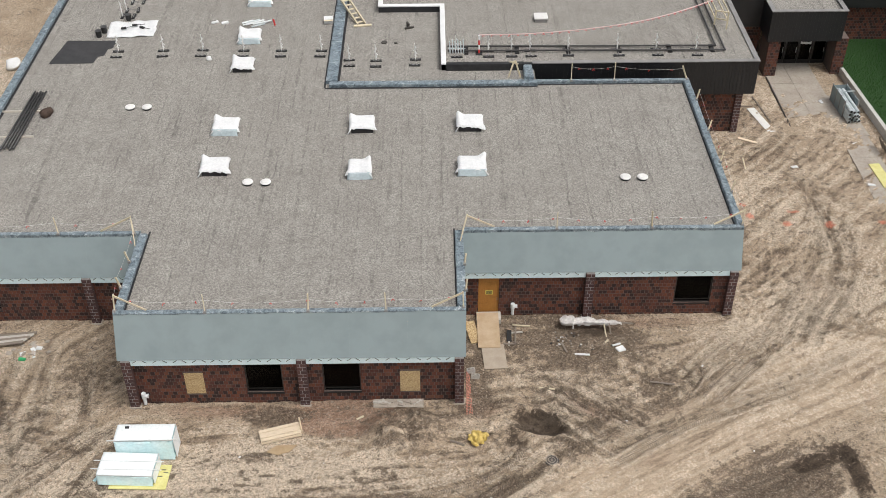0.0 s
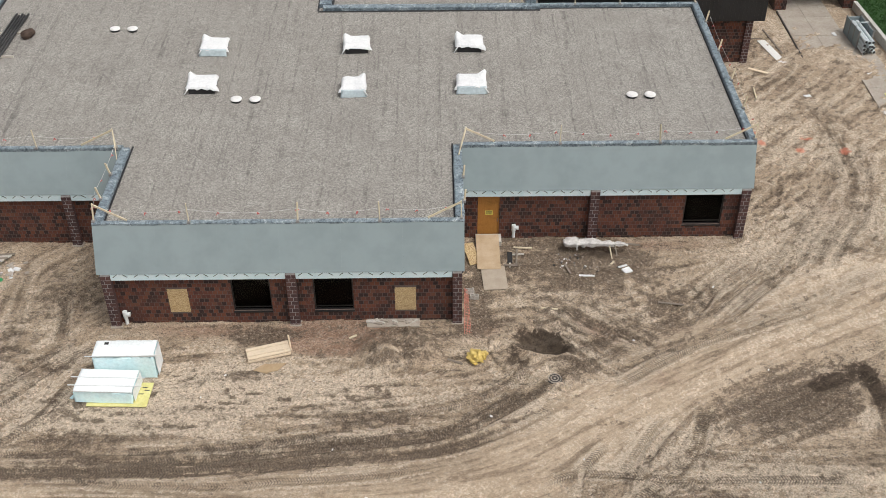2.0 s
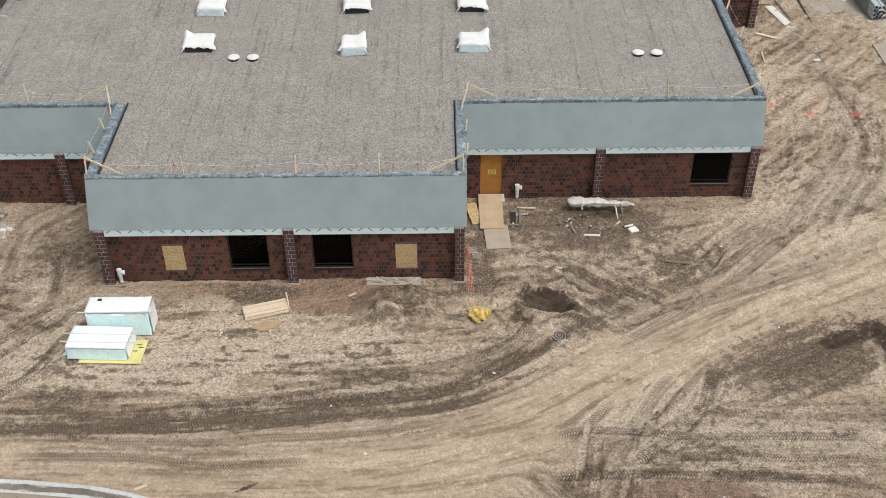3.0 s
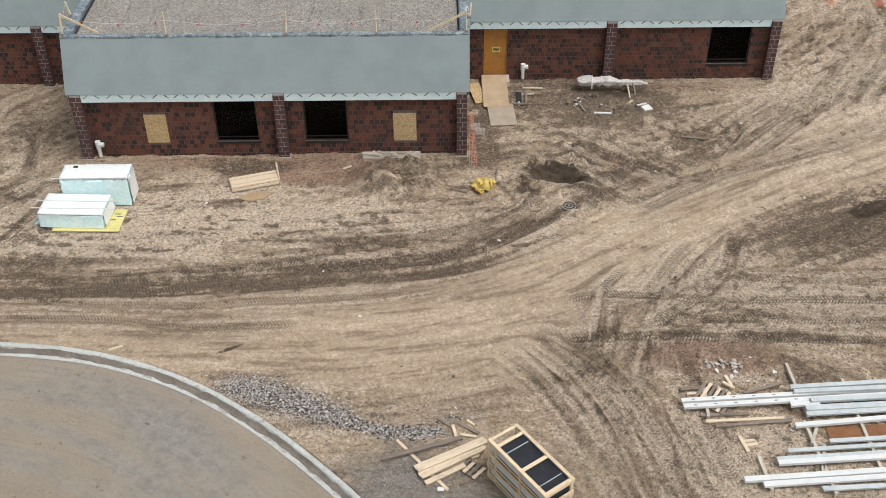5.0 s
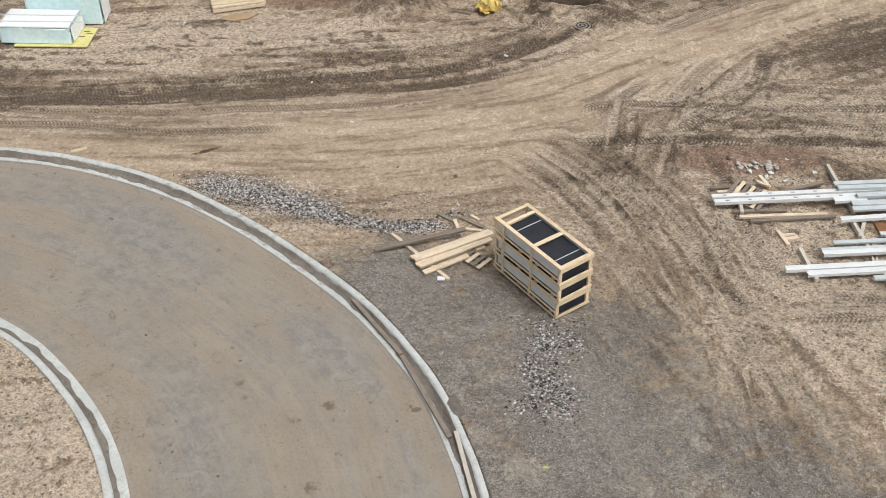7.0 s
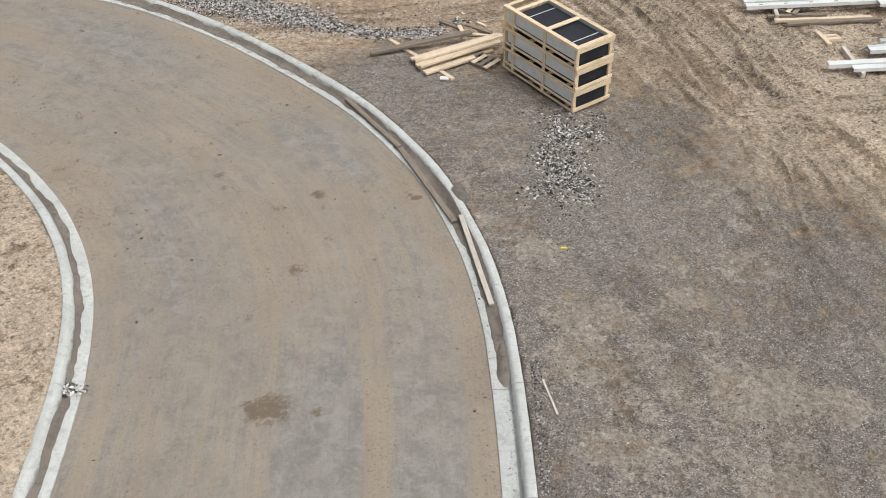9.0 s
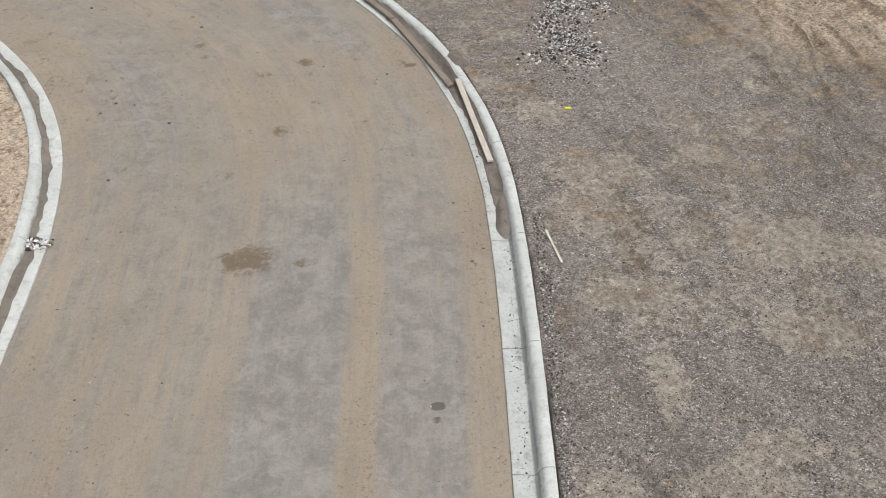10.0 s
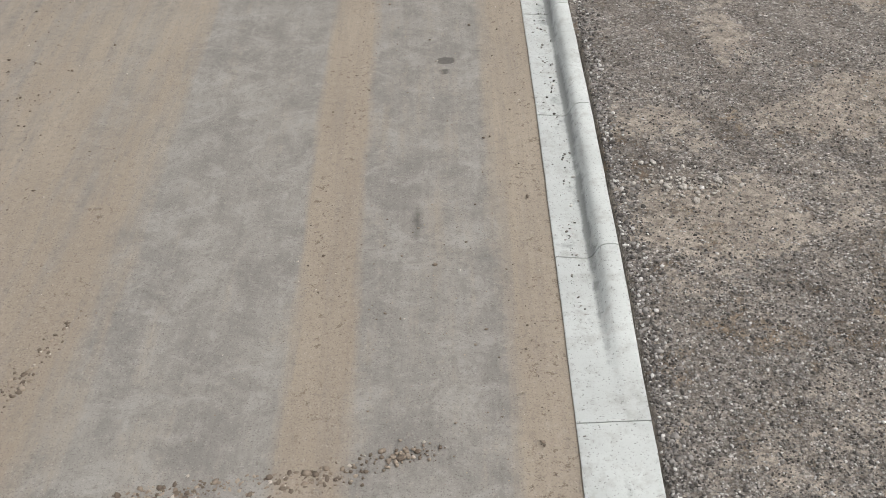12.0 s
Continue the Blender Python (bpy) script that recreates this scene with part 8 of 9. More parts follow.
# ---- steel channels ----
def channel(x0, y0, x1, y1, z, w, h, material, label="pale steel channel stacked on timber bearers"):
    """A lipped channel section with its back up."""
    a, b = Vector((x0, y0, z)), Vector((x1, y1, z))
    L = (b - a).length
    c = [(-w / 2, 0), (-w / 2, h), (w / 2, h), (w / 2, 0), (w / 2 - 0.004, 0), (w / 2 - 0.004, h - 0.004), (-w / 2 + 0.004, h - 0.004), (-w / 2 + 0.004, 0)]
    bm = bmesh.new()
    lo = [bm.verts.new((0, p, q)) for p, q in c]
    hi = [bm.verts.new((L, p, q)) for p, q in c]
    bm.faces.new(lo)
    bm.faces.new(hi[::-1])
    for k in range(8):
        bm.faces.new((lo[k], hi[k], hi[(k + 1) % 8], lo[(k + 1) % 8]))
    bmesh.ops.recalc_face_normals(bm, faces=bm.faces)
    t = thing("steel_channel", label, "steel channel", "steel channels", Matrix.Translation(a) @ pose(0, 0, 0, 0, 0, math.degrees(math.atan2(y1 - y0, x1 - x0))))
    part("section", bm, material, t)
    n = int(L / 0.6) if L > 5.8 else 0
    for i in range(n):
        part("slot", boxed(0.3 + i * 0.6, 0.4 + i * 0.6, -0.02, 0.02, h + 0.0006, h + 0.002), COPING, t)


for row in ((6.20, -13.35, 12.3, -12.95, 0.14, 0.15, 0.09, WHITE_STEEL), (6.22, -13.58, 12.3, -13.18, 0.14, 0.15, 0.09, WHITE_STEEL), (9.50, -12.92, 12.6, -12.72, 0.24, 0.15, 0.07, STEEL),
            (9.55, -13.1, 12.7, -12.95, 0.24, 0.15, 0.07, STEEL), (9.34, -13.55, 10.2, -13.5, 0.16, 0.18, 0.08, WHITE_STEEL), (9.95, -13.45, 12.9, -13.3, 0.22, 0.16, 0.09, STEEL),
            (9.75, -13.72, 12.9, -13.55, 0.16, 0.2, 0.09, STEEL)):
    channel(*row)
for row in ((9.72, -13.92, 12.7, -13.75, 0.16, 0.16, 0.06, STEEL), (9.28, -14.36, 13.0, -14.0, 0.14, 0.15, 0.09, WHITE_STEEL),
            (10.1, -14.95, 13.2, -14.75, 0.14, 0.14, 0.06, STEEL), (8.85, -15.28, 13.1, -15.0, 0.14, 0.13, 0.05, STEEL), (8.47, -15.60, 12.9, -15.3, 0.14, 0.16, 0.06, STEEL), (8.45, -15.74, 12.9, -15.45, 0.14, 0.16, 0.09, WHITE_STEEL),
            (7.40, -16.30, 13.0, -15.9, 0.12, 0.17, 0.09, WHITE_STEEL), (7.88, -16.47, 13.0, -16.12, 0.12, 0.17, 0.08, WHITE_STEEL), (9.45, -16.62, 12.8, -16.45, 0.12, 0.15, 0.05, STEEL)):
    channel(*row)
BT = "timber bearer under the steel channels"
for a, b in (((9.70, -11.75, 0.06), (9.80, -13.9, 0.06)), ((9.62, -14.1, 0.06), (9.80, -16.75, 0.06)), ((9.95, -15.0, 0.06), (9.55, -16.3, 0.06)), ((7.0, -12.75, 0.06), (6.9, -13.9, 0.06)), ((12.2, -12.4, 0.06), (12.4, -16.9, 0.06)), ((8.0, -15.4, 0.06), (8.1, -16.6, 0.06)),
             ((9.92, -14.35, 0.04), (9.6, -15.0, 0.1)), ((11.2, -12.4, 0.06), (11.3, -16.8, 0.06))):
    plank(a, b, 0.09, 0.12, PALE_STICK, "bearer", None, BT, "bearer", "timber bearers")
for a, b, mt in (((6.80, -14.05, 0.06), (9.08, -13.95, 0.06), TIMBER), ((7.04, -14.24, 0.06), (9.27, -14.05, 0.06), OLD_TIMBER), ((8.15, -12.95, 0.05), (9.35, -12.53, 0.05), OLD_TIMBER), ((7.64, -14.62, 0.05), (7.77, -15.22, 0.05), TIMBER),
                 ((7.70, -14.83, 0.04), (8.05, -14.78, 0.04), TIMBER), ((7.73, -14.98, 0.04), (8.1, -14.9, 0.04), TIMBER), ((7.75, -12.2, 0.05), (7.85, -12.75, 0.1), TIMBER), ((6.3, -12.75, 0.05), (7.0, -12.7, 0.05), OLD_TIMBER),
                 ((6.45, -12.95, 0.05), (7.0, -12.9, 0.05), TIMBER), ((6.7, -13.8, 0.04), (8.1, -13.75, 0.04), OLD_TIMBER), ((7.6, -12.5, 0.08), (7.9, -12.75, 0.08), TIMBER)):
    plank(a, b, 0.1, 0.06, mt, "loose_plank", None, "loose sawn timber lying beside the steel channels", "plank", "planks by the steel")
solid("rusty_sheet", boxed(-1.3, 1.3, -0.32, 0.32, 0, 0.012), RUST, "rust-brown steel sheet lying between channels", "sheet", m=pose(11.5, -14.55, 0.03, 0, 0, 3))
for x, y in ((7.55, -11.95), (7.95, -12.2), (8.1, -12.0), (9.3, -12.05), (7.75, -11.75), (8.4, -12.4), (9.2, -14.42), (8.7, -11.4)):
    w = random.uniform(0.03, 0.065)
    solid("white_scrap", crumple(crumple(boxed(-w, w, -0.8 * w, 0.8 * w, 0, 0.04, 0.015), 0.05, 9, x), 0.04, 21, x), CLOTH, "crumpled white plastic scrap", "scrap", "white scraps", m=pose(x, y, 0.02, 0, 0, random.uniform(0, 180)))

# ---- along the kerb ----
plank((-0.60, -21.28, 0.03), (-0.13, -23.68, 0.0), 0.09, 0.04, PALE_STICK, "gutter_plank", None, "pale timber plank lying in the gutter", "plank")
plank((-2.95, -17.1, -0.02), (-1.78, -18.95, -0.02), 0.10, 0.05, OLD_TIMBER, "gutter_plank", None, "dark weathered plank along the gutter lip", "plank")
plank((-1.76, -19.0, -0.02), (-0.72, -21.4, -0.02), 0.11, 0.05, OLD_TIMBER, "gutter_plank", None, "dark weathered plank along the gutter lip", "plank")
plank((0.585, -25.43, 0.025), (0.75, -26.14, 0.025), 0.035, 0.02, PALE_STICK, "lath", None, "short pale lath lying on the gravel", "lath")
bm = crumple(boxed(-0.06, 0.06, -0.02, 0.02, 0, 0.03, 0.008), 0.02, 14)
solid("yellow_scrap", bm, simple("bright_yellow", (0.75, 0.68, 0.03), (0.85, 0.78, 0.06)), "bright yellow plastic scrap on gravel", "scrap", m=pose(1.19, -22.25, 0.015))


def silt_strip(name, line, d0, d1, y_from, y_to, side, label):
    """Soil washed into a gutter: an uneven low bank along a line."""
    pts, s = smooth_line(line, 0.06)
    t = np.gradient(pts, axis=0)
    t /= np.hypot(*t.T)[:, None]
    nrm = np.stack([-t[:, 1], t[:, 0]], 1) * side
    keep = [i for i in range(len(pts)) if y_from <= pts[i, 1] <= y_to and pts[i, 0] > -24]
    k = 7
    co = []
    for i in keep:
        e0 = d0 + 0.05 * value_noise(np.array(s[i] * 2.2), np.array(0.3), 51) + 0.03 * value_noise(np.array(s[i] * 7.0), np.array(0.3), 52)
        e1 = d1 + 0.04 * value_noise(np.array(s[i] * 2.0), np.array(7.3), 53)
        taper = min(1, (i - keep[0] + 1) / 12, (keep[-1] - i + 1) / 12)
        for j in range(k):
            u = j / (k - 1)
            d = e0 + (e1 - e0) * u
            h = (0.008 + 0.028 * u + 0.012 * float(value_noise(np.array(s[i] * 5), np.array(u * 4), 54))) * taper
            base = np.interp(d, [a for a, _ in GUTTER[:9]], [b for _, b in GUTTER[:9]])
            z = max(base, ROOF_SILT) + (h if 0 < j < k - 1 else -0.004)
            co.append((pts[i, 0] + nrm[i, 0] * d, pts[i, 1] + nrm[i, 1] * d, z))
    me = grid_mesh(name, np.array(co), len(keep), k, SILT)
    return tagged(new(name, me), label, "silt", kind="stuff")


ROOF_SILT = ROAD_Z + 0.012
silt_strip("gutter_silt", GUT_OUT, 0.12, 0.31, -25.45, -9.5, 1, "brown soil washed into the gutter")
silt_strip("gutter_silt", INNER, 0.16, 0.29, -29.5, -15.0, -1, "brown soil washed into the island gutter")


def soil_mound(name, x, y, rx, ry, h, label):
    """A low uneven bank of soil lying over the kerb."""
    n = 28
    u = np.linspace(-1, 1, n)
    U, V = np.meshgrid(u, u, indexing='ij')
    X, Y = x + rx * U, y + ry * V
    k = bump01(1.25 - np.hypot(U, V) + 0.25 * value_noise(X * 4, Y * 4, 55))
    z = -0.12 + (h + 0.12) * k + k * (0.02 * value_noise(X * 6, Y * 6, 56) + 0.012 * value_noise(X * 15, Y * 15, 57))
    me = grid_mesh(name, np.stack([X, Y, z], -1).reshape(-1, 3), n, n, SILT)
    return tagged(new(name, me), label, "soil", kind="stuff")


soil_mound("soil_bank", -0.62, -20.62, 0.34, 0.62, 0.085, "brown soil spilled over the broken kerb")
soil_mound("soil_bank", 0.02, -25.0, 0.16, 0.5, 0.0, "dark soil washed against the kerb end")


# ---- entrance court ----
def slab(name, pts, z0, z1, material, label, category, kind="structure"):
    return solid(name, prism(pts, z0, z1), material, label, category, kind=kind)


slabs = thing("pavement", "pale concrete entrance walk with sawn joints, soil at its edge", "pavement", kind="structure")
for y0, y1 in ((22.0, 23.2), (23.22, 25.7), (25.72, 28.2), (28.22, 31.0)):
    f = lambda y: 20.95 + (28.85 - y) * 0.02
    for a, b in ((0.0, 1.5), (1.515, 3.2)):
        part("slab", prism([(f(y0) + a, y0), (f(y0) + b, y0), (f(y1) + b, y1), (f(y1) + a, y1)], -0.1, 0.035 if y0 > 22 else 0.02), PAVING, slabs)
for y0, y1 in ((14.8, 17.0), (17.02, 19.4), (19.42, 21.8), (21.82, 24.2), (24.22, 26.6)):
    part("slab", prism([(23.62, y0), (25.45, y0), (25.3, y1), (23.62, y1)], -0.1, 0.04), PAVING, slabs)
solid("step_edge", boxed(20.86, 20.94, 21.5, 29.0, -0.1, 0.09, 0.01), IRON, "dark edging beside the entrance walk", "edging")

canopy = thing("entrance_canopy", "black metal canopy over the entrance doors with a gravel top", "canopy", kind="structure")
part("canopy_face", boxed(20.55, 25.32, 29.1, 29.3, 2.58, 4.66), BLACK_METAL, canopy)
part("canopy_side", boxed(20.55, 20.75, 29.3, 40, 2.58, 4.66), BLACK_METAL, canopy)
part("canopy_side", boxed(25.12, 25.32, 29.3, 40, 2.58, 4.66), BLACK_METAL, canopy)
part("canopy_top", boxed(20.75, 25.12, 29.3, 40, 4.4, 4.58), ROOF, canopy, "gravel-covered canopy top")
for a in ((20.5, 25.37, 29.05, 29.35), (20.5, 20.8, 29.35, 40), (25.07, 25.37, 29.35, 40)):
    part("coping", boxed(*a, 4.66, 4.72, 0.01), COPING, canopy)
for i in range(21):
    x = 20.62 + i * 0.225
    part("rib", boxed(x, x + 0.02, 29.085, 29.1, 2.6, 4.64), BLACK_METAL, canopy)
part("soffit", boxed(20.75, 25.12, 29.3, 31.5, 2.6, 2.66), FASCIA, canopy)


def entrance_pier(x0, x1, y0, y1):
    p = thing("pier", "brown brick pier under the entrance canopy", "pier", "entrance piers", kind="structure")
    part("pier_core", boxed(x0 + 0.012, x1 - 0.012, y0 + 0.012, y1, -0.1, 2.58), MORTAR, p)
    brick_face(p, x0, x1, -0.1, 2.58, y0, limit=60)


entrance_pier(20.72, 21.5, 29.2, 31.0)
entrance_pier(25.2, 25.95, 29.45, 31.0)
doors = thing("door_2", "dark-framed glazed entrance doors with a white notice", "door", kind="structure")
for x0 in (21.52, 22.43, 23.34, 24.25):
    leaf = part("door_leaf", boxed(x0 + 0.02, x0 + 0.1, 30.9, 30.96, 0.04, 2.56), FRAME, doors)
    part("stile", boxed(x0 + 0.81, x0 + 0.9, 30.9, 30.96, 0.04, 2.56), FRAME, leaf)
    part("door_rail", boxed(x0 + 0.1, x0 + 0.81, 30.9, 30.96, 0.04, 0.3), FRAME, leaf)
    part("door_rail", boxed(x0 + 0.1, x0 + 0.81, 30.9, 30.96, 2.1, 2.2), FRAME, leaf)
    part("pane", boxed(x0 + 0.1, x0 + 0.81, 30.925, 30.935, 0.3, 2.1), GLASS, leaf)
    part("pane", boxed(x0 + 0.1, x0 + 0.81, 30.925, 30.935, 2.2, 2.5), GLASS, leaf)
    part("pull_bar", rod((x0 + 0.75, 30.86, 0.85), (x0 + 0.75, 30.86, 1.25), 0.015, 6), STEEL, leaf)
note = part("notice", boxed(23.4, 24.1, 30.88, 30.89, 1.45, 2.25), CLOTH, doors, "white paper notice")
for i in range(5):
    part("print_bar", boxed(23.48, 24.02 - 0.1 * (i % 2), 30.875, 30.8795, 1.6 + 0.12 * i, 1.64 + 0.12 * i), INK, note)
# black sheet close behind the panes stands in for the unlit lobby
solid("wall_14", boxed(21.4, 25.3, 31.05, 31.3, 0, 2.6), TAR, "black backing for the unlit lobby behind the doors", "wall", kind="structure")

# recessed black wings either side of the canopy
wing = thing("black_fascia_2", "black metal fascia of the recessed wing", "fascia", kind="structure")
part("cladding", boxed(18.0, 20.5, 31.0, 31.2, 2.7, 4.75), BLACK_METAL, wing)
part("coping", boxed(18.03, 20.48, 30.96, 31.26, 4.75, 4.81, 0.01), COPING, wing)
wall_bay("wall_15", 17.5, 20.72, 31.3, [], "brown masonry wall in the shaded recess", near=20, top=2.7)
solid("roof_3", boxed(18.02, 20.5, 31.26, 48, 4.4, 4.66), ROOF, "flat gravel roof of the recessed wing", "roof", kind="structure")
wing = thing("black_fascia_3", "black metal fascia of the east wing", "fascia", kind="structure")
part("cladding", boxed(25.4, 31.5, 33.2, 33.4, 2.9, 5.1), BLACK_METAL, wing)
part("cladding", boxed(31.3, 31.5, 22, 33.2, 2.9, 5.1), BLACK_METAL, wing)
part("coping", boxed(25.4, 31.3, 33.1, 33.45, 5.1, 5.17, 0.01), COPING, wing)
part("coping", boxed(31.2, 31.55, 22, 33.1, 5.1, 5.17, 0.01), COPING, wing)
wall_bay("wall_16", 25.95, 31.6, 33.7, [], "brown masonry wall above the lawn", near=27, top=2.95)
solid("roof_4", boxed(25.4, 60, 33.46, 60, 4.6, 5.0), ROOF, "flat gravel roof of the east wing", "roof", kind="structure")

# retaining wall, lawn
solid("retaining_wall", prism([(25.75, 29.3), (25.98, 29.3), (27.0, 12.0), (26.75, 12.0)], -0.2, 0.55), SITE_WALL, "low pale concrete retaining wall beside the lawn", "wall", kind="structure")
LAWN = Nodes("lawn_soil")
LAWN = LAWN.done(LAWN.mix(LAWN.noise(5), (0.014, 0.048, 0.010), (0.028, 0.078, 0.016)), 0.95)
solid("lawn", prism([(26.0, 29.4), (26.0, 33.7), (34, 33.7), (34, 12.0), (27.02, 12.0)], -0.1, 0.30), LAWN, "fresh green lawn behind the retaining wall", "lawn", kind="structure")
GRASS = brick_material("grass_blade", ((0.0, (0.022, 0.085, 0.012)), (0.5, (0.034, 0.115, 0.018)), (1.0, (0.065, 0.16, 0.03))), by_island=True)
rng = np.random.default_rng(5)
n = 16000
gx, gy = rng.uniform(26.1, 31.0, n), rng.uniform(17.0, 33.5, n)
ok = gx > 26.05 + np.clip((29.4 - gy), 0, 99) * 0.061
gx, gy = gx[ok], gy[ok]
n = len(gx)
ang, hh = rng.uniform(0, 6.28, n), rng.uniform(0.05, 0.13, n)
w = 0.02
lean = rng.uniform(-0.06, 0.06, (n, 2))
v = np.empty((n, 3, 3))
v[:, 0] = np.stack([gx - w * np.cos(ang), gy - w * np.sin(ang), np.full(n, 0.295)], 1)
v[:, 1] = np.stack([gx + w * np.cos(ang), gy + w * np.sin(ang), np.full(n, 0.295)], 1)
v[:, 2] = np.stack([gx + lean[:, 0], gy + lean[:, 1], 0.295 + hh], 1)
me = bpy.data.meshes.new("grass")
me.from_pydata(v.reshape(-1, 3).tolist(), [], np.arange(3 * n).reshape(n, 3).tolist())
me.materials.append(GRASS)
tagged(new("grass", me), "short green grass blades on the lawn", "grass", kind="stuff")

# galvanised ducts in a crate by the wall
t = thing("duct_crate", "grey steel stillage holding galvanised duct lengths", "stillage", m=pose(24.75, 24.9, 0.0, 0, 0, 3))
for x in (-0.42, 0.42):
    part("side_sheet", boxed(x - 0.02, x + 0.02, -0.9, 1.2, 0.05, 1.15), FASCIA, t)
    for y in (-0.9, -0.2, 0.5, 1.2):
        part("stanchion", boxed(x - 0.04, x + 0.04, y - 0.03, y + 0.03, 0, 1.2), COPING, t)
part("cross_bar", boxed(-0.45, 0.55, 0.2, 0.26, 1.15, 1.21), STEEL, t)
part("back_sheet", boxed(-0.4, 0.4, 1.16, 1.2, 0.05, 1.1), FASCIA, t)
i = 0
for zz, count in ((0.2, 4), (0.42, 4), (0.64, 3), (0.86, 3)):
    for k in range(count):
        x = -0.3 + 0.2 * k + (0.05 if i % 2 else 0)
        y0 = -1.7 + random.uniform(-0.15, 0.15)
        ob = part("duct", rod((x, y0, zz), (x, 1.0, zz + 0.02), 0.095, 12), STEEL, t)
        # black disc on the solid end stands in for the dark inside
        part("duct_mouth", rod((x, y0 - 0.003, zz), (x, y0 + 0.02, zz), 0.082, 12), TAR, ob)
        i += 1
for a, b, w_, mt, lab in (((18.95, 25.1, 0.05), (19.6, 22.3, 0.05), 0.5, PALE_METAL, "pale sheet of board lying on the soil"), ((19.4, 26.6, 0.05), (19.95, 22.6, 0.05), 0.09, OLD_TIMBER, "long weathered timber lying on the soil"),
                          ((17.4, 21.7, 0.05), (18.4, 21.1, 0.05), 0.2, TIMBER, "short pale plank lying on the soil"), ((17.2, 19.5, 0.05), (17.1, 18.3, 0.05), 0.07, STAKE, "yellow stake dropped on the soil"),
                          ((18.3, 25.4, 0.05), (19.1, 25.35, 0.05), 0.08, OLD_TIMBER, "short weathered timber on soil")):
    plank(a, b, w_, 0.05, mt, "loose_plank", None, lab, "plank", "planks by the entrance")
solid("yellow_foam", crumple(boxed(-0.32, 0.32, -1.2, 1.2, 0, 0.06, 0.02), 0.03, 3), YELLOW, "pale yellow foam board on the pavement", "foam", m=pose(24.75, 17.5, 0.045, 0, 0, 4))
pallet(pose(25.55, 19.9, 0.42, 0, 64, 3), "weathered timber pallet leaning on the retaining wall", 6, 1.0, 1.1)
for x, y in ((23.9, 16.6), (24.3, 20.9), (20.0, 18.5), (22.2, 22.6), (23.6, 25.8)):
    solid("white_scrap", crumple(boxed(-0.2, 0.2, -0.1, 0.1, 0, 0.06, 0.02), 0.04, 6, x), CLOTH, "crumpled white plastic scrap", "scrap", "white scraps", m=pose(x, y, 0.03, 0, 0, random.uniform(0, 180)))
bm = bmesh.new()
bmesh.ops.create_icosphere(bm, subdivisions=3, radius=0.5, matrix=Matrix.Diagonal((1, 1, 0.7, 1)))
solid("white_bulk_bag", crumple(bm, 0.3, 1.6, 5), CLOTH, "slumped white bulk bag on the sand", "bag", m=pose(-29.0, 31.4, 0.28), smooth=True)


# ---- loose stones and clods ----

def stones(name, xs, ys, zs, sizes, material, label, seed, plain=False):
    """Many small broken stones as one mesh, of twelve corners each, or of six for plain grit."""
    if plain:
        base = np.array([(1, 0, 0), (-1, 0, 0), (0, 1, 0), (0, -1, 0), (0, 0, 1), (0, 0, -1)], float)
        tri = np.array([(0, 2, 4), (2, 1, 4), (1, 3, 4), (3, 0, 4), (2, 0, 5), (1, 2, 5), (3, 1, 5), (0, 3, 5)])
    else:
        bm = bmesh.new()
        bmesh.ops.create_icosphere(bm, subdivisions=1, radius=1.0)
        base = np.array([v.co[:] for v in bm.verts])
        tri = np.array([[v.index for v in f.verts] for f in bm.faces])
        bm.free()
    r = np.random.default_rng(seed)
    n = len(xs)
    k = len(base)
    jit = 1 + r.uniform(-0.35, 0.35, (n, k, 1))
    squash = np.stack([r.uniform(0.7, 1.25, n), r.uniform(0.6, 1.1, n), r.uniform(0.45, 0.8, n)], 1)
    a = r.uniform(0, 6.28, n)
    P = base[None] * jit * squash[:, None] * np.asarray(sizes)[:, None, None]
    X = P[..., 0] * np.cos(a)[:, None] - P[..., 1] * np.sin(a)[:, None] + np.asarray(xs)[:, None]
    Y = P[..., 0] * np.sin(a)[:, None] + P[..., 1] * np.cos(a)[:, None] + np.asarray(ys)[:, None]
    Z = P[..., 2] + np.asarray(zs)[:, None]
    co = np.stack([X, Y, Z], -1).reshape(-1, 3)
    fc = (tri[None] + (np.arange(n) * k)[:, None, None]).reshape(-1, 3)
    me = bpy.data.meshes.new(name)
    me.vertices.add(len(co))
    me.vertices.foreach_set("co", co.astype(np.float32).ravel())
    me.loops.add(fc.size)
    me.loops.foreach_set("vertex_index", fc.astype(np.int32).ravel())
    me.polygons.add(len(fc))
    me.polygons.foreach_set("loop_start", np.arange(0, fc.size, 3, dtype=np.int32))
    me.update(calc_edges=True)
    me.materials.append(material)
    return tagged(new(name, me), label, "stones", kind="stuff")


rng = np.random.default_rng(11)


def along(points, n, spread, bias=0.0):
    """Random places along a line, thinning outwards."""
    line, s = smooth_line(points, 0.1)
    q = rng.uniform(0, len(line) - 1, n)
    i = q.astype(int)
    d = rng.normal(bias, 1, (n, 2))
    sp = np.interp(q / len(line), np.linspace(0, 1, len(spread)), spread)
    return line[i, 0] + d[:, 0] * sp, line[i, 1] + d[:, 1] * sp * 0.7


def keep_off_kerb(x, y):
    m_ = ~road_mask(x, y)
    d, _ = near_line(x, y, OUTER, 1.0)
    return m_ & ~((np.abs(d) < 0.06))


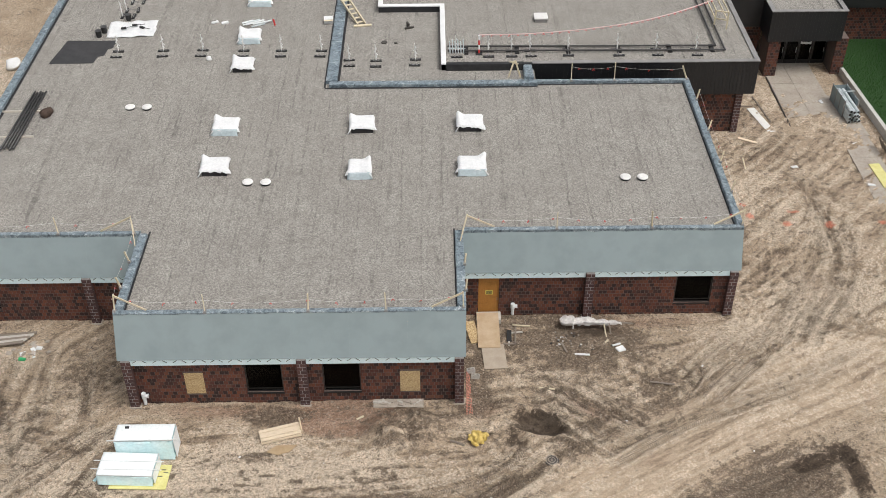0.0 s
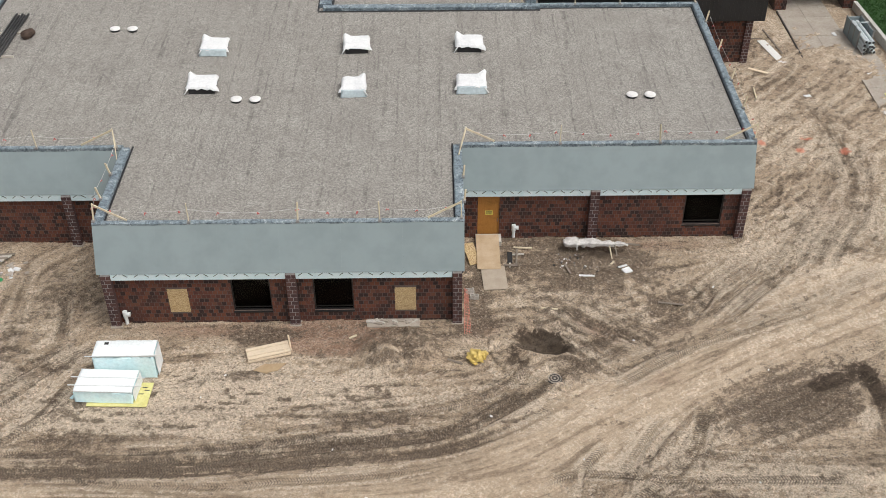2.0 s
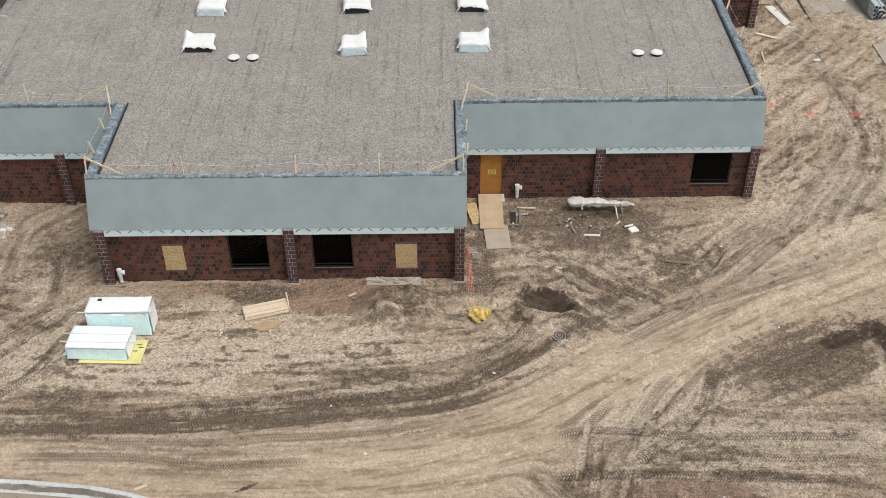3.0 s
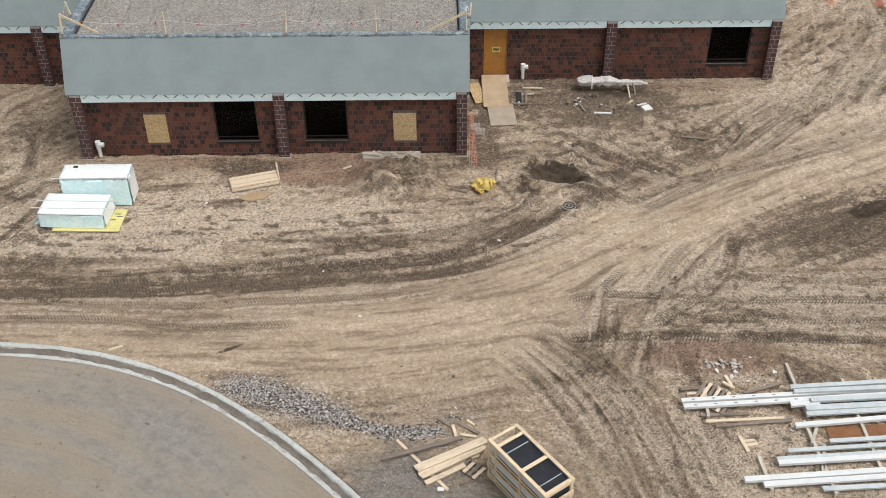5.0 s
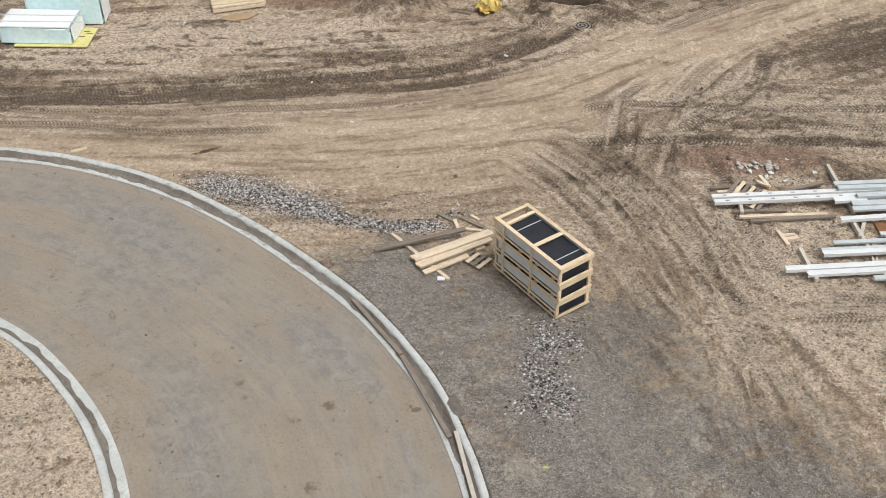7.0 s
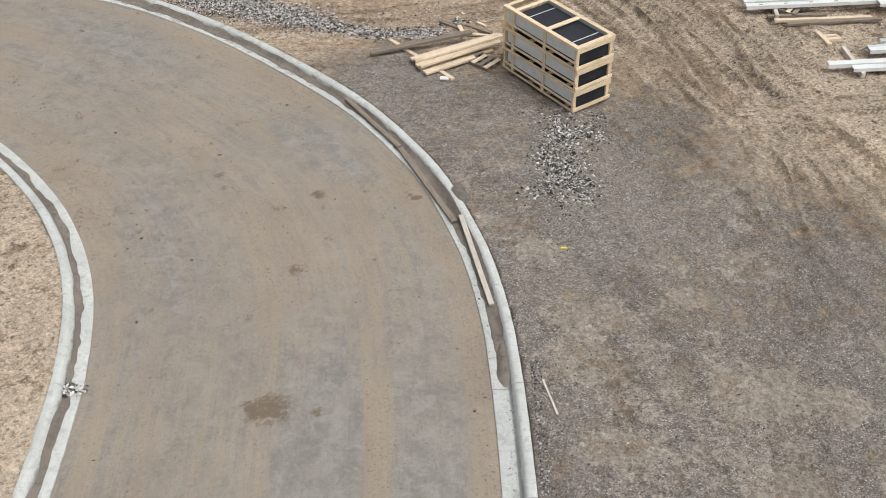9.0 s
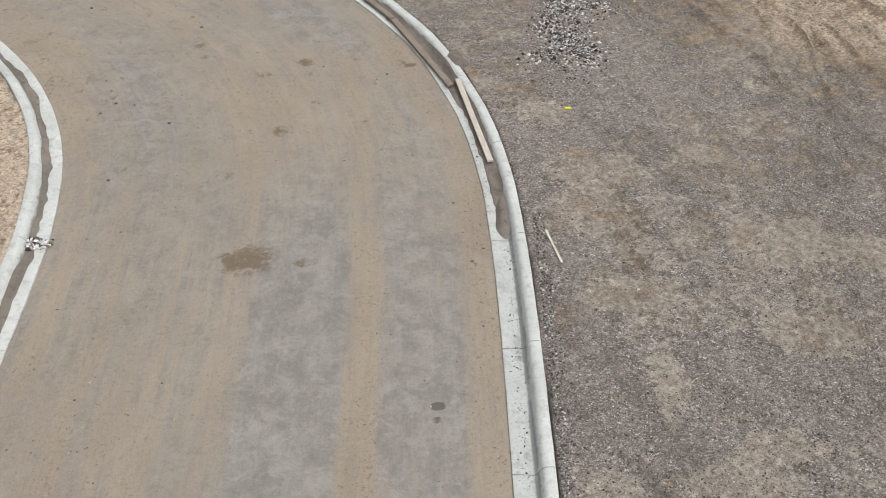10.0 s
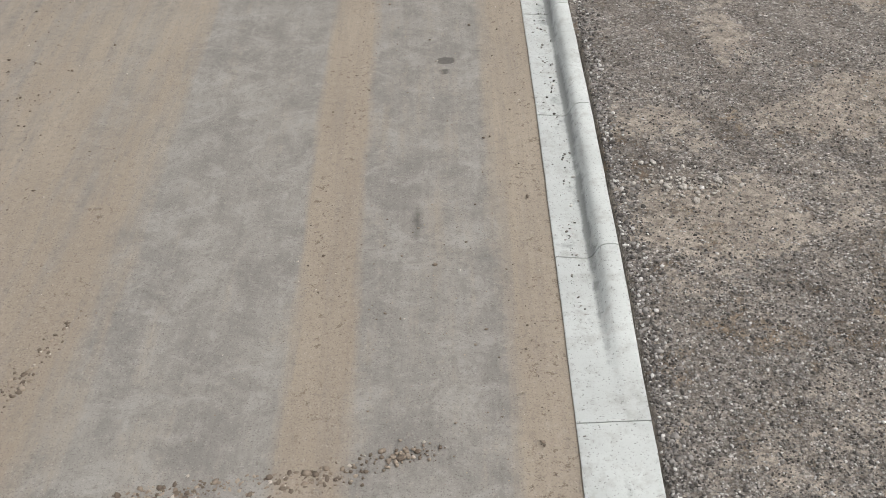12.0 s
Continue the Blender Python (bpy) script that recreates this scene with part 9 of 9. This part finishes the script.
x1, y1 = along([(-7.2, -12.35), (-5.9, -12.8), (-4.8, -13.3), (-3.8, -13.7)], 9000, (0.35, 0.5, 0.45, 0.3))
x2, y2 = along([(-3.9, -13.75), (-3.2, -14.05), (-2.3, -14.3), (-1.3, -14.3), (-0.8, -14.2)], 3600, (0.22, 0.2, 0.2, 0.2))
x3, y3 = along([(-0.9, -13.8), (0.0, -13.5), (0.6, -13.4)], 700, (0.2, 0.2))
x4, y4 = along([(1.55, -18.1), (1.6, -18.7), (1.35, -19.3), (1.45, -20.1), (1.2, -21.0)], 5200, (0.46, 0.34, 0.30, 0.24, 0.4))
keep = rng.random(len(x4)) < 0.25 + bump01(0.5 + 0.9 * value_noise(x4 * 2.2, y4 * 2.2, 77))
x4, y4 = x4[keep], y4[keep]
x5, y5 = along([(-2.6, -13.5), (-1.8, -13.4), (0.2, -13.0)], 200, (0.5, 0.5))
x, y = np.concatenate([x1, x2, x3, x4, x5]), np.concatenate([y1, y2, y3, y4, y5])
ok = keep_off_kerb(x, y)
x, y = x[ok], y[ok]
stones("crushed_stone", x, y, rng.uniform(0.0, 0.035, len(x)), np.clip(rng.lognormal(-3.82, 0.34, len(x)), 0.010, 0.045), STONE, "spilled pale and dark crushed stone on soil", 1, True)
# grit over the yard, thickest along the kerb
n = 26000
x, y = rng.uniform(0.42, 6.0, n), rng.uniform(-36.0, -20.0, n)
ok = x < 0.6 + (-y - 19) * 0.42
x, y = x[ok], y[ok]
xe = 0.42 + np.abs(rng.normal(0, 0.09, 4200))
ye = rng.uniform(-36, -25.0, 4200)
xf, yf = rng.uniform(0.4, 3.6, 52000), rng.uniform(-35.0, -28.5, 52000)
thin = rng.random(len(xf)) < 0.35 + 0.65 * bump01(0.4 + 0.8 * value_noise(xf * 0.8, yf * 0.8, 33) + (-31.0 - yf) * 0.4)
x, y = np.concatenate([x, xf[thin]]), np.concatenate([y, yf[thin]])


def yard_sag(x, y):
    return 0.075 * dropped(y) * bump01((3.5 - x) / 3)


stones("yard_grit", x, y, rng.uniform(-0.004, 0.008, len(x)) + 0.012 - yard_sag(x, y), np.clip(rng.lognormal(-4.85, 0.38, len(x)), 0.004, 0.02), GRIT, "fine crushed stone and grit over the yard", 2, True)
stones("kerb_grit", xe, ye, rng.uniform(0.0, 0.012, len(xe)) + 0.012 - yard_sag(xe, ye), np.clip(rng.lognormal(-4.55, 0.4, len(xe)), 0.005, 0.026), GRIT, "crushed stone gathered along the back of the kerb", 8)
x, y = rng.uniform(0.6, 6.5, 1700), rng.uniform(-36.0, -19.0, 1700)
ok = x < 0.6 + (-y - 17) * 0.45
stones("yard_stones", x[ok], y[ok], 0.012 - yard_sag(x[ok], y[ok]), np.clip(rng.lognormal(-4.35, 0.3, ok.sum()), 0.009, 0.025), GRIT, "larger grey stones trodden into the yard", 9)
# clods on the soil
n = 5200
x, y = rng.uniform(-17, 17, n), rng.uniform(-13, 5, n)
d, _ = near_line(x, y, [(-28, -8.6), (-15, -9.0), (-8, -9.2), (-3, -9.2), (2, -7.8), (6, -5.2), (10.5, -2.4), (17, 1.2), (28, 6)], 2.4)
ok = (np.abs(d) > 2.2) & keep_off_kerb(x, y) & ~((x > -14.8) & (x < 0.3) & (y > -0.3)) & ~((y > 5.5))
x, y = x[ok], y[ok]
xa, ya = rng.uniform(13.6, 21, 1600), rng.uniform(4, 24, 1600)
xb, yb = rng.uniform(5.0, 13, 1500), rng.uniform(-20, -10, 1500)
xc, yc = along([(-3.6, -1.6), (-2.4, -1.5), (-1.2, -1.6)], 300, (0.5, 0.7, 0.5))
xd, yd = along([(2.6, -1.0), (3.6, -1.6), (4.6, -2.4)], 500, (0.5, 0.6, 0.5))
ok = np.hypot((xd - 3.5) / 1.5, (yd + 1.3) / 0.95) > 1
xd, yd = xd[ok], yd[ok]
x, y = np.concatenate([x, xa, xb, xd]), np.concatenate([y, ya, yb, yd])
ok = np.hypot((x - 3.5) / 1.5, (y + 1.3) / 0.95) > 1
x, y = x[ok], y[ok]
stones("soil_clods", x, y, np.full(len(x), 0.005), np.clip(rng.lognormal(-4.2, 0.5, len(x)), 0.008, 0.06), CLOD, "brown soil clods scattered over the ground", 3)
# bits on the road and kerb
n = 46000
x, y = rng.uniform(-6.0, -0.12, n), rng.uniform(-36, -17, n)
drift = 0.07 * np.clip(-29.0 - y, 0, 9)
lane = 1.3 * np.exp(-((x + 1.74 + drift) / (0.08 + 0.2 * drift)) ** 2) + 0.5 * np.exp(-((x + 3.85 - 0.5 * drift) / 0.2) ** 2) + 0.6 * np.exp(-((x + 0.32) / 0.14) ** 2) + 0.5 * np.exp(-((x + 4.9) / 0.3) ** 2)
patchy = bump01(0.5 + 0.8 * value_noise(x * 1.5, y * 0.6, 91))
ok = road_mask(x, y) & (rng.random(n) < (0.10 + 0.9 * lane) * (0.25 + patchy))
x, y = x[ok], y[ok]
stones("road_crumbs", x, y, np.full(len(x), ROAD_Z + 0.042), np.clip(rng.lognormal(-5.2, 0.55, len(x)), 0.003, 0.022), CLOD, "soil crumbs tracked on to the road", 4, True)
# dried mud in the turn and across the southern end
n = 2600
x, y = rng.uniform(-16, -1.0, n), rng.uniform(-24, -10.5, n)
patchy = bump01((value_noise(x * 1.1, y * 1.1, 45) - 0.1) / 0.5)
ok = road_mask(x, y) & (rng.random(n) < 0.08 + 0.6 * patchy)
xm, ym = along([(-2.9, -34.0), (-2.1, -33.9), (-1.7, -33.87), (-1.4, -33.75), (-1.0, -33.6)], 420, (0.05, 0.07, 0.06))
xn, yn = along([(-3.95, -33.3), (-3.75, -32.7), (-3.6, -32.2)], 160, (0.05, 0.05))
x, y = np.concatenate([x[ok], xm, xn]), np.concatenate([y[ok], ym, yn])
stones("dried_mud", x, y, np.full(len(x), ROAD_Z + 0.045), np.clip(rng.lognormal(-4.6, 0.5, len(x)), 0.004, 0.035), CLOD, "crumbs of dried mud on the road", 10)
x, y = along([(7.3, -11.7), (7.9, -11.6), (8.3, -11.9)], 60, (0.12, 0.12))
stones("concrete_rubble", x, y, np.full(len(x), 0.03), np.clip(rng.lognormal(-3.1, 0.4, len(x)), 0.02, 0.10), BLOCK, "broken grey concrete rubble near the steel", 12)
x, y = along([(5.0, 4.2), (5.8, 3.9), (6.9, 3.9)], 90, (0.3, 0.35, 0.3))
stones("trestle_rubble", x, y, np.full(len(x), 0.03), np.clip(rng.lognormal(-3.3, 0.4, len(x)), 0.015, 0.07), STONE, "small rubble and offcuts under the trestle", 13)
x, y = along([(0.8, -30.75), (1.0, -30.95), (1.2, -31.1)], 110, (0.16, 0.15))
stones("mortar_crumbs", x, y, np.full(len(x), 0.025), np.clip(rng.lognormal(-4.2, 0.45, len(x)), 0.008, 0.035), BLOCK, "pale broken lumps of dried soil on gravel", 5)
x = 0.05 + rng.normal(0, 0.05, 420)
y = rng.uniform(-36, -25.6, 420)
stones("gutter_crumbs", x, y, np.full(len(x), ROAD_Z + 0.03), np.clip(rng.lognormal(-5.0, 0.5, 420), 0.003, 0.016), GRIT, "dark crumbs lying in the gutter", 6)
x, y = along([(-6.75, -25.4), (-6.5, -25.5)], 160, (0.1, 0.1))
stones("broken_kerb", x, y, np.full(len(x), ROAD_Z + 0.05), np.clip(rng.lognormal(-3.9, 0.4, len(x)), 0.01, 0.05), STONE, "broken concrete rubble on the island gutter", 7)
for x, y in ((1.24, -5.4), (-3.44, -9.3), (-10.2, -4.2), (11.4, 2.2), (13.9, 1.6), (4.6, -7.6), (10.9, -8.8), (-4.8, -7.0), (-9.4, -3.0), (12.6, -3.0), (7.4, -1.2), (-5.8, -3.4)):
    w = random.uniform(0.03, 0.07)
    solid("pale_stone", crumple(boxed(-w, w, -w * 0.6, w * 0.6, 0, w * 0.7, 0.02), 0.03, 9, x), PALE_METAL, "single pale stone on the bare soil", "stone", "pale stones", m=pose(x, y, 0.0, 0, 0, random.uniform(0, 180)))
